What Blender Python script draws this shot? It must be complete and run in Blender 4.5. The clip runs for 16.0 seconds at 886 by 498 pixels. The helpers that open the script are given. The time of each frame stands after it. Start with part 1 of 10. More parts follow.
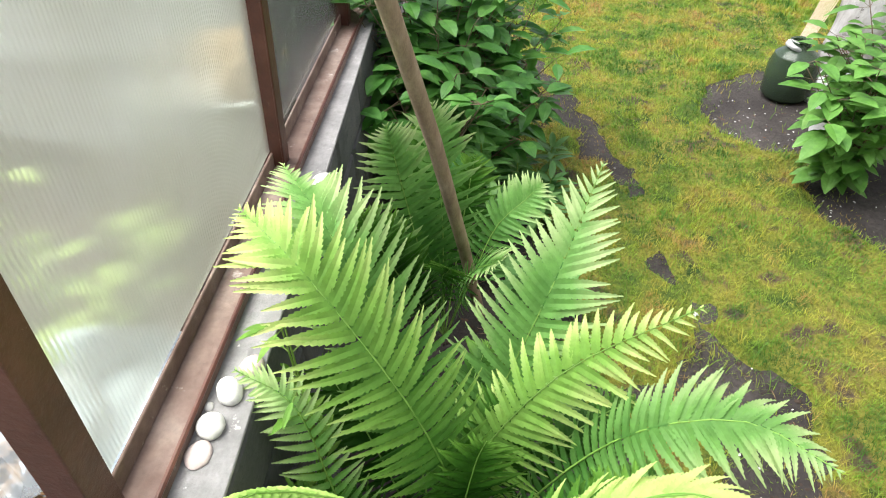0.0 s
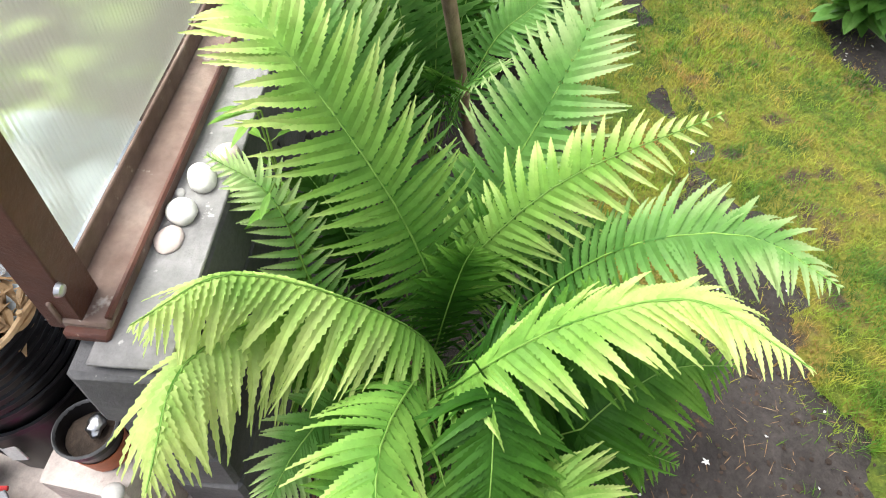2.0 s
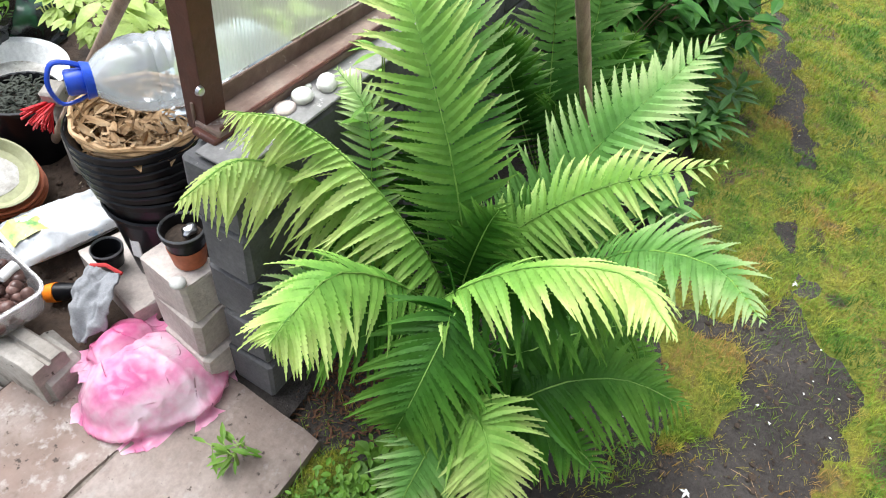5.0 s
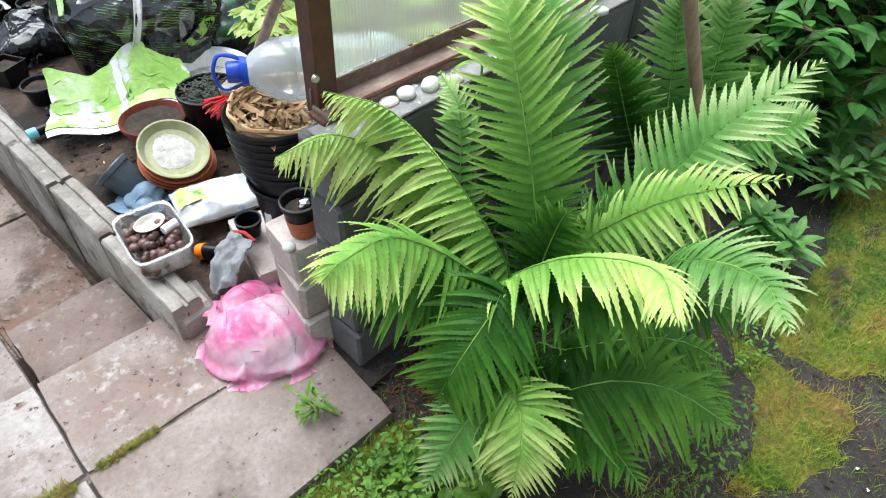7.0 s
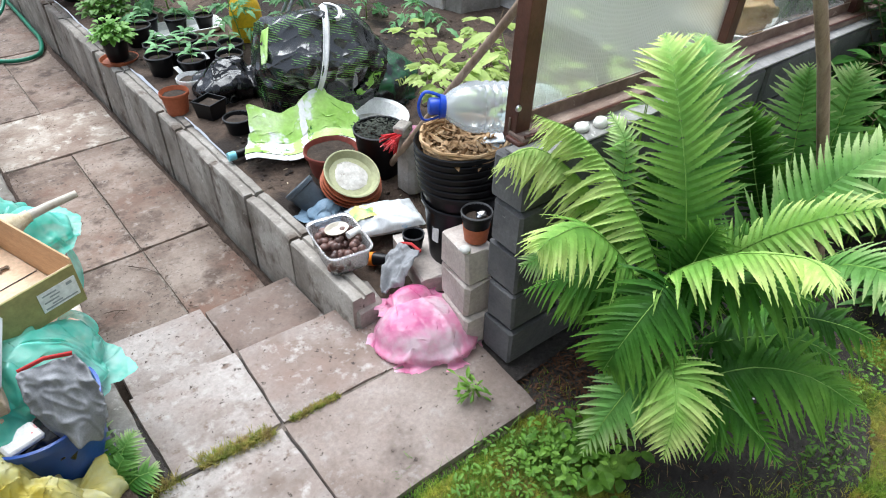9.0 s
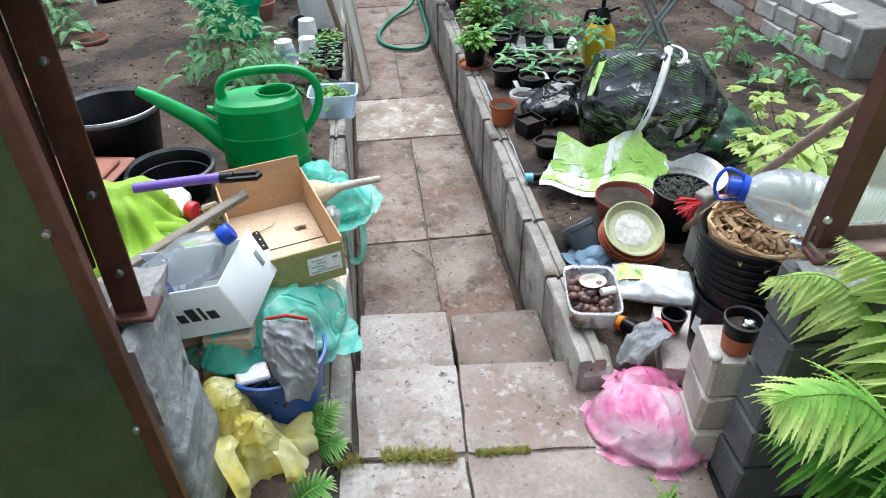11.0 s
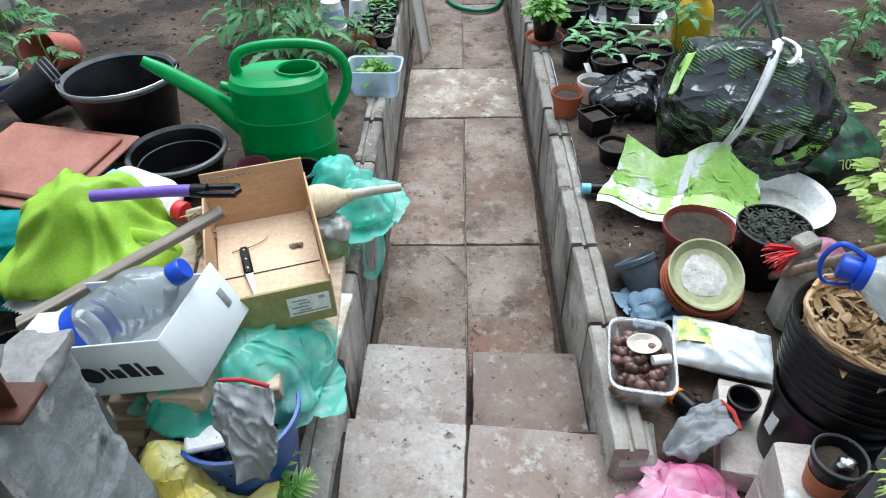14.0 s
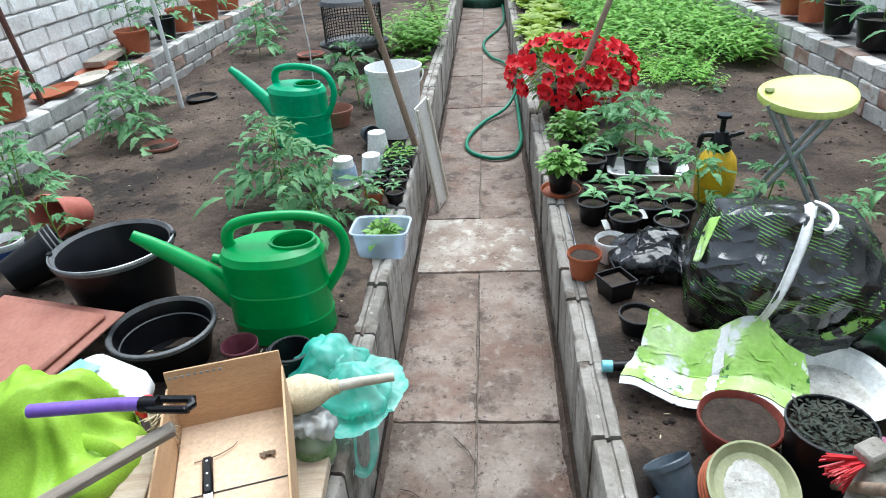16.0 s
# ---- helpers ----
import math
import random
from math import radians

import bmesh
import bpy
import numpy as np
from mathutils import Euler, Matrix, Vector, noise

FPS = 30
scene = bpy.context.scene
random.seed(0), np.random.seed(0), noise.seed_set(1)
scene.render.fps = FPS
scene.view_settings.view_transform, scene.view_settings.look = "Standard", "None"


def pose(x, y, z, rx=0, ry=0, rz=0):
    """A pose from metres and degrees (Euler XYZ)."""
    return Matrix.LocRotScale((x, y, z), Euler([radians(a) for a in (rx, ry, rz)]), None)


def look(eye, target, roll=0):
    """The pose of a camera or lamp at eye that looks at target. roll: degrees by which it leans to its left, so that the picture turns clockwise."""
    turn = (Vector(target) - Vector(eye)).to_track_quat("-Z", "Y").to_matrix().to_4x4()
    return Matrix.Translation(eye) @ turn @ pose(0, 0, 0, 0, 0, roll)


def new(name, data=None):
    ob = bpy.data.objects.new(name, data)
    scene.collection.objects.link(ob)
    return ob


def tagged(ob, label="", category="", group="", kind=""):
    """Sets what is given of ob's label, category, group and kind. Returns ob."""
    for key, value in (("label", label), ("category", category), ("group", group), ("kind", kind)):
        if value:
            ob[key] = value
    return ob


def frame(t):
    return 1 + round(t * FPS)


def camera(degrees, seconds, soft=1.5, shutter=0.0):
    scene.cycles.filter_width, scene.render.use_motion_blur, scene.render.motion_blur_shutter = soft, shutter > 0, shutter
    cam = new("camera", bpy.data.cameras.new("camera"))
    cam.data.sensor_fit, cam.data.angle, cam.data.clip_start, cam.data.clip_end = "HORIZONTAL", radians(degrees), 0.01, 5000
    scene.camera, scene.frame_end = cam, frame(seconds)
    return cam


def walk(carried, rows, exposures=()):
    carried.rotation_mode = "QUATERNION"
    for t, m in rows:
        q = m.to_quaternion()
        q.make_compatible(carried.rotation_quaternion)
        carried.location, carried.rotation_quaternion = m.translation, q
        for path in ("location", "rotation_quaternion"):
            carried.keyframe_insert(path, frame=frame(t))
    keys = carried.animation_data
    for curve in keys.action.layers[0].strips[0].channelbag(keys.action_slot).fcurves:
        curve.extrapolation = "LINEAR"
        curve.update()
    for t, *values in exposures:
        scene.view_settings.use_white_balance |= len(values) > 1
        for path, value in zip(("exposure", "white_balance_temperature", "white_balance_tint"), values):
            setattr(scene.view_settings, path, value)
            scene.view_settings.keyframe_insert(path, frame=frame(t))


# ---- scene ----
cam = camera(68.8, 16.0, soft=1.08)
METRES, EYE, TILT, LEAN, TURN = 2.6, 1.5, -43.0, 0.0, -95.0
PATH = [
    (0, (0.331, 0.041, 1.655), (1.857, 0.06, 0.361), -1.2),
    (0.5, (0.345, 0.049, 1.615), (1.747, 0.036, 0.188), 0.9),
    (1, (0.345, 0.06, 1.563), (1.629, 0.017, 0.03), 3.9),
    (1.5, (0.338, 0.061, 1.54), (1.526, 0.015, -0.068), 4.4),
    (2, (0.33, 0.055, 1.535), (1.516, 0.014, -0.076), 3.9),
    (2.5, (0.321, 0.035, 1.532), (1.514, -0.003, -0.073), 4.8),
    (3, (0.312, -0.037, 1.506), (1.481, 0.039, -0.115), 4.0),
    (3.5, (0.257, -0.047, 1.521), (1.551, 0.08, 0.001), 6.2),
    (4, (0.104, -0.073, 1.535), (1.47, 0.164, 0.093), 7.3),
    (4.2, (0.037, -0.095, 1.547), (1.402, 0.162, 0.109), 8.8),
    (6.3, (0.079, -0.564, 1.563), (1.111, 0.353, 0.115), -0.0),
    (6.5, (0.09, -0.539, 1.542), (1.122, 0.388, 0.101), -0.1),
    (7, (0.017, -0.538, 1.575), (1.072, 0.429, 0.177), 0.8),
    (7.5, (-0.098, -0.547, 1.598), (1.017, 0.435, 0.259), 1.6),
    (8, (-0.209, -0.557, 1.614), (0.888, 0.506, 0.323), 0.4),
    (8.5, (-0.328, -0.599, 1.62), (0.744, 0.537, 0.371), 0.6),
    (9, (-0.445, -0.611, 1.638), (0.57, 0.602, 0.414), 0.6),
    (9.5, (-0.49, -0.584, 1.644), (0.368, 0.737, 0.411), 1.1),
    (10, (-0.417, -0.571, 1.661), (0.147, 0.919, 0.452), -0.4),
    (10.2, (-0.359, -0.576, 1.665), (0.075, 0.968, 0.47), -0.8),
    (12.3, (-0.168, -0.397, 1.651), (-0.078, 1.223, 0.481), -1.5),
    (12.5, (-0.181, -0.338, 1.656), (-0.071, 1.273, 0.477), -1.3),
    (13, (-0.184, -0.259, 1.641), (-0.011, 1.288, 0.385), 0.3),
    (13.5, (-0.155, -0.202, 1.624), (0.018, 1.308, 0.324), -0.7),
    (14, (-0.024, -0.107, 1.616), (-0.077, 1.423, 0.328), -1.5),
    (14.5, (0.123, -0.035, 1.622), (-0.075, 1.532, 0.395), -1.7),
    (15, (0.162, 0.021, 1.623), (-0.142, 1.639, 0.487), -3.6),
    (15.5, (0.155, 0.077, 1.623), (-0.101, 1.769, 0.587), -2.9),
    (16, (0.079, 0.188, 1.643), (-0.075, 1.929, 0.671), -3.7),
]
walk(cam, [(t, look(eye, target, roll)) for t, eye, target, roll in PATH], ((0.0, 1.27, 6450, 11), (3.5, 1.24, 6350, 11), (6.5, 1.06, 6000, 7), (10.0, 0.94, 5900, 7), (12.5, 0.80, 5700, 2), (14.0, 0.74, 5700, 2), (15.5, 0.78, 5740, 3), (16.0, 0.88, 5750, 3)))

# ---- world, sun, exposure ----
world = bpy.data.worlds.new("overcast_sky")
scene.world = world
world.use_nodes = True
wn = world.node_tree
sky = wn.nodes.new("ShaderNodeTexSky")
sky.sky_type, sky.sun_disc = "NISHITA", False
sky.sun_elevation, sky.sun_rotation = radians(64), radians(9)
sky.air_density, sky.dust_density, sky.ozone_density = 1.0, 3.0, 1.0
veil = wn.nodes.new("ShaderNodeMixRGB")
veil.inputs[0].default_value = 0.75
veil.inputs[2].default_value = (7.0, 7.35, 8.2, 1)
wn.links.new(sky.outputs[0], veil.inputs[1])
wn.links.new(veil.outputs[0], wn.nodes["Background"].inputs[0])
wn.nodes["Background"].inputs[1].default_value = 0.074
sun = new("sun", bpy.data.lights.new("sun", "SUN"))
sun.data.energy, sun.data.angle, sun.data.color = 3.2, radians(55), (1.0, 0.98, 0.945)
sun.matrix_world = look((0.6, 3.7, 8), (0, 0, 0))


# ---- materials ----
def nodes_of(name):
    m = bpy.data.materials.new(name)
    m.use_nodes = True
    nt = m.node_tree
    return m, nt, nt.nodes["Principled BSDF"]


def ramp(nt, cols, lo=0.3, hi=0.7):
    r = nt.nodes.new("ShaderNodeValToRGB")
    el = r.color_ramp.elements
    el[0].position, el[0].color = lo, (*cols[0], 1)
    el[1].position, el[1].color = hi, (*cols[-1], 1)
    for i, c in enumerate(cols[1:-1], 1):
        e = el.new(lo + (hi - lo) * i / (len(cols) - 1))
        e.color = (*c, 1)
    return r


def noise_tex(nt, scale, detail=5, rough=0.6, stretch=None):
    co = nt.nodes.new("ShaderNodeTexCoord")
    n = nt.nodes.new("ShaderNodeTexNoise")
    n.inputs["Scale"].default_value, n.inputs["Detail"].default_value, n.inputs["Roughness"].default_value = scale, detail, rough
    src = co.outputs["Object"]
    info = nt.nodes.new("ShaderNodeObjectInfo")
    add = nt.nodes.new("ShaderNodeVectorMath")
    add.operation = "ADD"
    mul = nt.nodes.new("ShaderNodeMath")
    mul.operation = "MULTIPLY"
    mul.inputs[1].default_value = 37.0
    nt.links.new(info.outputs["Random"], mul.inputs[0])
    nt.links.new(src, add.inputs[0])
    nt.links.new(mul.outputs[0], add.inputs[1])
    src = add.outputs[0]
    if stretch:
        mp = nt.nodes.new("ShaderNodeMapping")
        mp.inputs["Scale"].default_value = stretch
        nt.links.new(src, mp.inputs[0])
        src = mp.outputs[0]
    nt.links.new(src, n.inputs["Vector"])
    return n


def surf(name, cols, scale=6, rough=0.7, bump=0.3, fine=90, metal=0.0, spec=0.4, spots=None, jitter=0.12, coat=0.0, stretch=None, through_light=0.0, grain=0.18, lo=0.3, hi=0.7, dist=0.004):
    """A surface whose colour wanders through cols, with fine grain, bump, optional spots (colour, scale, threshold) and piece-to-piece variation."""
    m, nt, b = nodes_of(name)
    L = nt.links
    big = noise_tex(nt, scale, 4, 0.6, stretch)
    rp = ramp(nt, cols, lo, hi)
    L.new(big.outputs["Fac"], rp.inputs[0])
    fn = noise_tex(nt, fine, 6, 0.7, stretch)
    mr = nt.nodes.new("ShaderNodeMapRange")
    mr.inputs["From Min"].default_value, mr.inputs["From Max"].default_value = 0.3, 0.7
    mr.inputs["To Min"].default_value, mr.inputs["To Max"].default_value = 1 - grain, 1 + grain
    L.new(fn.outputs["Fac"], mr.inputs["Value"])
    info = nt.nodes.new("ShaderNodeObjectInfo")
    jr = nt.nodes.new("ShaderNodeMapRange")
    jr.inputs["To Min"].default_value, jr.inputs["To Max"].default_value = 1 - jitter, 1 + jitter
    L.new(info.outputs["Random"], jr.inputs["Value"])
    pm = nt.nodes.new("ShaderNodeMath")
    pm.operation = "MULTIPLY"
    L.new(mr.outputs[0], pm.inputs[0])
    L.new(jr.outputs[0], pm.inputs[1])
    sc = nt.nodes.new("ShaderNodeVectorMath")
    sc.operation = "SCALE"
    L.new(rp.outputs[0], sc.inputs[0])
    L.new(pm.outputs[0], sc.inputs["Scale"])
    col = sc.outputs[0]
    for spot in spots or ():
        sn = noise_tex(nt, spot[1], 4, 0.65, spot[4] if len(spot) > 4 else None)
        sr = nt.nodes.new("ShaderNodeMapRange")
        sr.inputs["From Min"].default_value, sr.inputs["From Max"].default_value = spot[2], spot[2] + (spot[3] if len(spot) > 3 else 0.06)
        L.new(sn.outputs["Fac"], sr.inputs["Value"])
        mx = nt.nodes.new("ShaderNodeMixRGB")
        L.new(sr.outputs[0], mx.inputs[0])
        L.new(col, mx.inputs[1])
        mx.inputs[2].default_value = (*spot[0], 1)
        col = mx.outputs[0]
    L.new(col, b.inputs["Base Color"])
    b.inputs["Roughness"].default_value, b.inputs["Metallic"].default_value = rough, metal
    b.inputs["Specular IOR Level"].default_value, b.inputs["Coat Weight"].default_value = spec, coat
    if bump:
        bp = nt.nodes.new("ShaderNodeBump")
        bp.inputs["Strength"].default_value, bp.inputs["Distance"].default_value = bump, dist
        L.new(fn.outputs["Fac"], bp.inputs["Height"])
        L.new(bp.outputs[0], b.inputs["Normal"])
    if through_light:
        tr = nt.nodes.new("ShaderNodeBsdfTranslucent")
        L.new(col, tr.inputs[0])
        mix = nt.nodes.new("ShaderNodeMixShader")
        mix.inputs[0].default_value = through_light
        L.new(b.outputs[0], mix.inputs[1])
        L.new(tr.outputs[0], mix.inputs[2])
        L.new(mix.outputs[0], nt.nodes["Material Output"].inputs[0])
    return m


def crease(m, scale, depth, strength=0.6):
    """Sharp crumple facets of film, at two sizes."""
    nt = m.node_tree
    L = nt.links
    b = nt.nodes["Principled BSDF"]
    co = nt.nodes.new("ShaderNodeTexCoord")
    wob = nt.nodes.new("ShaderNodeTexNoise")
    wob.inputs["Scale"].default_value = scale * 0.5
    L.new(co.outputs["Object"], wob.inputs["Vector"])
    mix = nt.nodes.new("ShaderNodeMixRGB")
    mix.blend_type, mix.inputs[0].default_value = "ADD", 1.2 / scale
    L.new(co.outputs["Object"], mix.inputs[1])
    L.new(wob.outputs["Color"], mix.inputs[2])
    last = None
    for k, (f, d) in enumerate(((1.0, 1.0), (2.7, 0.4))):
        vo = nt.nodes.new("ShaderNodeTexVoronoi")
        vo.inputs["Scale"].default_value = scale * f
        L.new(mix.outputs[0], vo.inputs["Vector"])
        bp = nt.nodes.new("ShaderNodeBump")
        bp.inputs["Strength"].default_value, bp.inputs["Distance"].default_value = strength, depth * d
        L.new(vo.outputs["Distance"], bp.inputs["Height"])
        if last:
            L.new(last.outputs[0], bp.inputs["Normal"])
        last = bp
    L.new(last.outputs[0], b.inputs["Normal"])
    return m


def film_plastic(name, cols, scale=5, clear=0.35, rough=0.22, lo=0.35, hi=0.65, folds=14, depth=0.011):
    """Thin carrier-bag film: coloured, glossy, partly see-through."""
    m = surf(name, cols, scale, rough, 0.25, 30, spec=0.6, jitter=0.05, grain=0.08, lo=lo, hi=hi)
    crease(m, folds, depth, 0.55)
    nt = m.node_tree
    L = nt.links
    b = nt.nodes["Principled BSDF"]
    src = b.inputs["Base Color"].links[0].from_socket
    tr = nt.nodes.new("ShaderNodeBsdfTranslucent")
    tp = nt.nodes.new("ShaderNodeBsdfTransparent")
    L.new(src, tr.inputs[0])
    tp.inputs[0].default_value = (*[min(1, c * 1.3 + 0.25) for c in cols[-1]], 1)
    a = nt.nodes.new("ShaderNodeMixShader")
    a.inputs[0].default_value = 0.45
    L.new(b.outputs[0], a.inputs[1])
    L.new(tr.outputs[0], a.inputs[2])
    c = nt.nodes.new("ShaderNodeMixShader")
    c.inputs[0].default_value = clear
    L.new(a.outputs[0], c.inputs[1])
    L.new(tp.outputs[0], c.inputs[2])
    L.new(c.outputs[0], nt.nodes["Material Output"].inputs[0])
    return m


def clear_plastic(name, tint=(0.85, 0.92, 0.97), rough=0.12, body=0.25, ior=1.35):
    """Clear bottle or box plastic: mostly see-through with gloss and a little milky body."""
    m, nt, b = nodes_of(name)
    L = nt.links
    b.inputs["Base Color"].default_value, b.inputs["Roughness"].default_value = (*tint, 1), rough
    b.inputs["Specular IOR Level"].default_value = 0.7
    nn = noise_tex(nt, 14, 4)
    bp = nt.nodes.new("ShaderNodeBump")
    bp.inputs["Strength"].default_value, bp.inputs["Distance"].default_value = 0.35, 0.01
    L.new(nn.outputs["Fac"], bp.inputs["Height"])
    L.new(bp.outputs[0], b.inputs["Normal"])
    gl = nt.nodes.new("ShaderNodeBsdfGlossy")
    gl.inputs["Roughness"].default_value = 0.12
    L.new(bp.outputs[0], gl.inputs["Normal"])
    tp = nt.nodes.new("ShaderNodeBsdfTransparent")
    tp.inputs[0].default_value = (*tint, 1)
    fr = nt.nodes.new("ShaderNodeFresnel")
    fr.inputs[0].default_value = ior
    g = nt.nodes.new("ShaderNodeMixShader")
    L.new(fr.outputs[0], g.inputs[0])
    L.new(tp.outputs[0], g.inputs[1])
    L.new(gl.outputs[0], g.inputs[2])
    x = nt.nodes.new("ShaderNodeMixShader")
    x.inputs[0].default_value = body
    L.new(g.outputs[0], x.inputs[1])
    L.new(b.outputs[0], x.inputs[2])
    L.new(x.outputs[0], nt.nodes["Material Output"].inputs[0])
    return m


def leaf_mat(name, dark, mid, light, scale=5, rough=0.5, glow=0.3, jitter=0.2):
    """Leaf tissue that lets some light through, its tone wandering along the leaf and from leaf to leaf."""
    m = surf(name, (dark, mid, light), scale, rough, 0.25, 45, spec=0.35, jitter=jitter, grain=0.16, through_light=glow, lo=0.32, hi=0.68)
    return m


M_SLAB = surf("weathered_slab", ((0.21, 0.170, 0.149), (0.283, 0.246, 0.225), (0.365, 0.333, 0.312)), 3.0, 0.85, 0.7, 70, spots=(((0.215, 0.145, 0.117), 1.8, 0.47, 0.22), ((0.15, 0.11, 0.088), 5, 0.53, 0.22), ((0.42, 0.39, 0.365), 21, 0.55, 0.2), ((0.16, 0.118, 0.095), 26, 0.57, 0.14), ((0.06, 0.045, 0.036), 44, 0.63, 0.06)), jitter=0.05)
M_BROWNSLAB = surf("brown_weathered_slab", ((0.145, 0.107, 0.088), (0.208, 0.165, 0.143), (0.285, 0.24, 0.216)), 3.0, 0.85, 0.7, 70, spots=(((0.15, 0.10, 0.08), 1.8, 0.47, 0.22), ((0.09, 0.066, 0.054), 5, 0.53, 0.22), ((0.32, 0.29, 0.27), 21, 0.57, 0.2), ((0.05, 0.038, 0.03), 40, 0.63, 0.06)), jitter=0.12)
M_PATHSLAB = surf("damp_path_slab", ((0.118, 0.083, 0.064), (0.195, 0.145, 0.116), (0.285, 0.228, 0.19)), 3.6, 0.8, 0.9, 60, spots=(((0.150, 0.085, 0.060), 2.4, 0.50, 0.16), ((0.082, 0.055, 0.042), 5.5, 0.53, 0.12), ((0.27, 0.225, 0.195), 24, 0.55, 0.18), ((0.07, 0.05, 0.04), 32, 0.58, 0.12)), jitter=0.18)
M_WHITESLAB = surf("lime_stained_slab", ((0.17, 0.115, 0.09), (0.27, 0.215, 0.175), (0.45, 0.40, 0.35)), 4, 0.85, 0.8, 55, spots=(((0.53, 0.49, 0.43), 9, 0.54, 0.16), ((0.14, 0.09, 0.07), 3, 0.60, 0.06), ((0.08, 0.055, 0.04), 30, 0.63, 0.05)))
M_KERB = surf("kerb_concrete", ((0.17, 0.15, 0.128), (0.265, 0.24, 0.213), (0.36, 0.335, 0.305)), 5, 0.9, 0.8, 70, spots=(((0.10, 0.076, 0.06), 6, 0.53, 0.14), ((0.46, 0.43, 0.39), 18, 0.65, 0.06), ((0.06, 0.05, 0.04), 50, 0.67, 0.04)))
M_BLOCK = surf("grey_wall_block", ((0.074, 0.073, 0.076), (0.10, 0.098, 0.101), (0.14, 0.137, 0.137)), 7, 0.9, 0.6, 110, spots=(((0.08, 0.08, 0.082), 9, 0.60, 0.10), ((0.33, 0.31, 0.29), 30, 0.69, 0.05), ((0.26, 0.22, 0.19), 5, 0.66, 0.1)), jitter=0.12)
M_PINKBLOCK = surf("pale_worn_block", ((0.38, 0.32, 0.29), (0.48, 0.42, 0.38), (0.56, 0.51, 0.47)), 6, 0.9, 0.6, 80, spots=(((0.28, 0.2, 0.17), 10, 0.64, 0.1),))
M_WHITEBRICK = surf("white_silicate_brick", ((0.38, 0.355, 0.33), (0.52, 0.50, 0.47), (0.64, 0.62, 0.60)), 7, 0.88, 0.7, 50, spots=(((0.33, 0.22, 0.17), 5, 0.60, 0.14), ((0.22, 0.20, 0.17), 14, 0.62, 0.10)), jitter=0.24)
M_WALLBRICK = surf("white_painted_brick", ((0.66, 0.645, 0.625), (0.77, 0.76, 0.745), (0.85, 0.845, 0.835)), 7, 0.88, 0.6, 50, spots=(((0.40, 0.35, 0.30), 6, 0.62, 0.14), ((0.30, 0.28, 0.25), 16, 0.66, 0.10)), jitter=0.12)
M_SHADEWALL = surf("grey_plaster", ((0.36, 0.345, 0.325), (0.45, 0.435, 0.41), (0.52, 0.50, 0.48)), 2, 0.9, 0.5, 30, spots=(((0.28, 0.27, 0.25), 1.2, 0.58, 0.15),))
M_CAP = surf("pale_mortar_cap", ((0.17, 0.164, 0.16), (0.24, 0.232, 0.228), (0.32, 0.31, 0.30)), 8, 0.9, 0.7, 60, spots=(((0.16, 0.15, 0.145), 9, 0.6, 0.12), ((0.55, 0.53, 0.5), 24, 0.66, 0.05)))
M_SACKTEXT = surf("lime_lettering_print", ((0.16, 0.38, 0.04), (0.26, 0.50, 0.08)), 6, 0.25, 0.05, 30, spec=0.45, jitter=0, spots=(((0.008, 0.010, 0.009), 26, 0.49, 0.02, (1, 1.6, 1)),))
M_REDBRICK = surf("worn_pinkish_brick", ((0.27, 0.155, 0.115), (0.38, 0.27, 0.22), (0.48, 0.40, 0.35)), 8, 0.9, 0.7, 50, spots=(((0.20, 0.17, 0.14), 12, 0.6, 0.1),), jitter=0.25)
M_MORTAR = surf("mortar", ((0.20, 0.185, 0.17), (0.30, 0.28, 0.26)), 12, 0.95, 0.8, 60)
M_WALLMORTAR = surf("pale_mortar", ((0.47, 0.45, 0.43), (0.60, 0.58, 0.56)), 12, 0.95, 0.8, 60)
M_SOIL = surf("bed_soil", ((0.030, 0.020, 0.015), (0.075, 0.051, 0.037), (0.132, 0.094, 0.069)), 2.0, 0.95, 1.0, 42, spots=(((0.028, 0.02, 0.016), 1.7, 0.53, 0.07), ((0.045, 0.032, 0.025), 5, 0.58, 0.12), ((0.26, 0.22, 0.19), 55, 0.70, 0.03)), grain=0.35, dist=0.02)
M_DARKSOIL = surf("damp_ground_soil", ((0.026, 0.021, 0.019), (0.049, 0.041, 0.037), (0.08, 0.068, 0.062)), 3, 0.92, 1.0, 55, spots=(((0.12, 0.065, 0.04), 22, 0.64, 0.06), ((0.06, 0.08, 0.02), 6, 0.66, 0.06), ((0.4, 0.36, 0.32), 75, 0.725, 0.02)), grain=0.35, dist=0.02)
M_POTSOIL = surf("potting_soil", ((0.02, 0.014, 0.01), (0.06, 0.042, 0.03)), 20, 0.95, 1.0, 120, grain=0.4)
M_JOINTDIRT = surf("packed_joint_dirt", ((0.085, 0.066, 0.054), (0.14, 0.115, 0.096), (0.19, 0.16, 0.135)), 20, 0.95, 0.8, 70, grain=0.4)
M_DRIFT = surf("washed_soil", ((0.05, 0.033, 0.025), (0.085, 0.058, 0.044), (0.125, 0.09, 0.07)), 14, 0.95, 0.9, 60, grain=0.4, dist=0.01)
M_JOINTMOSS = surf("dull_joint_moss", ((0.10, 0.135, 0.02), (0.21, 0.225, 0.04), (0.30, 0.25, 0.07), (0.22, 0.15, 0.06)), 30, 0.8, 0.2, 40, grain=0.5, through_light=0.2)
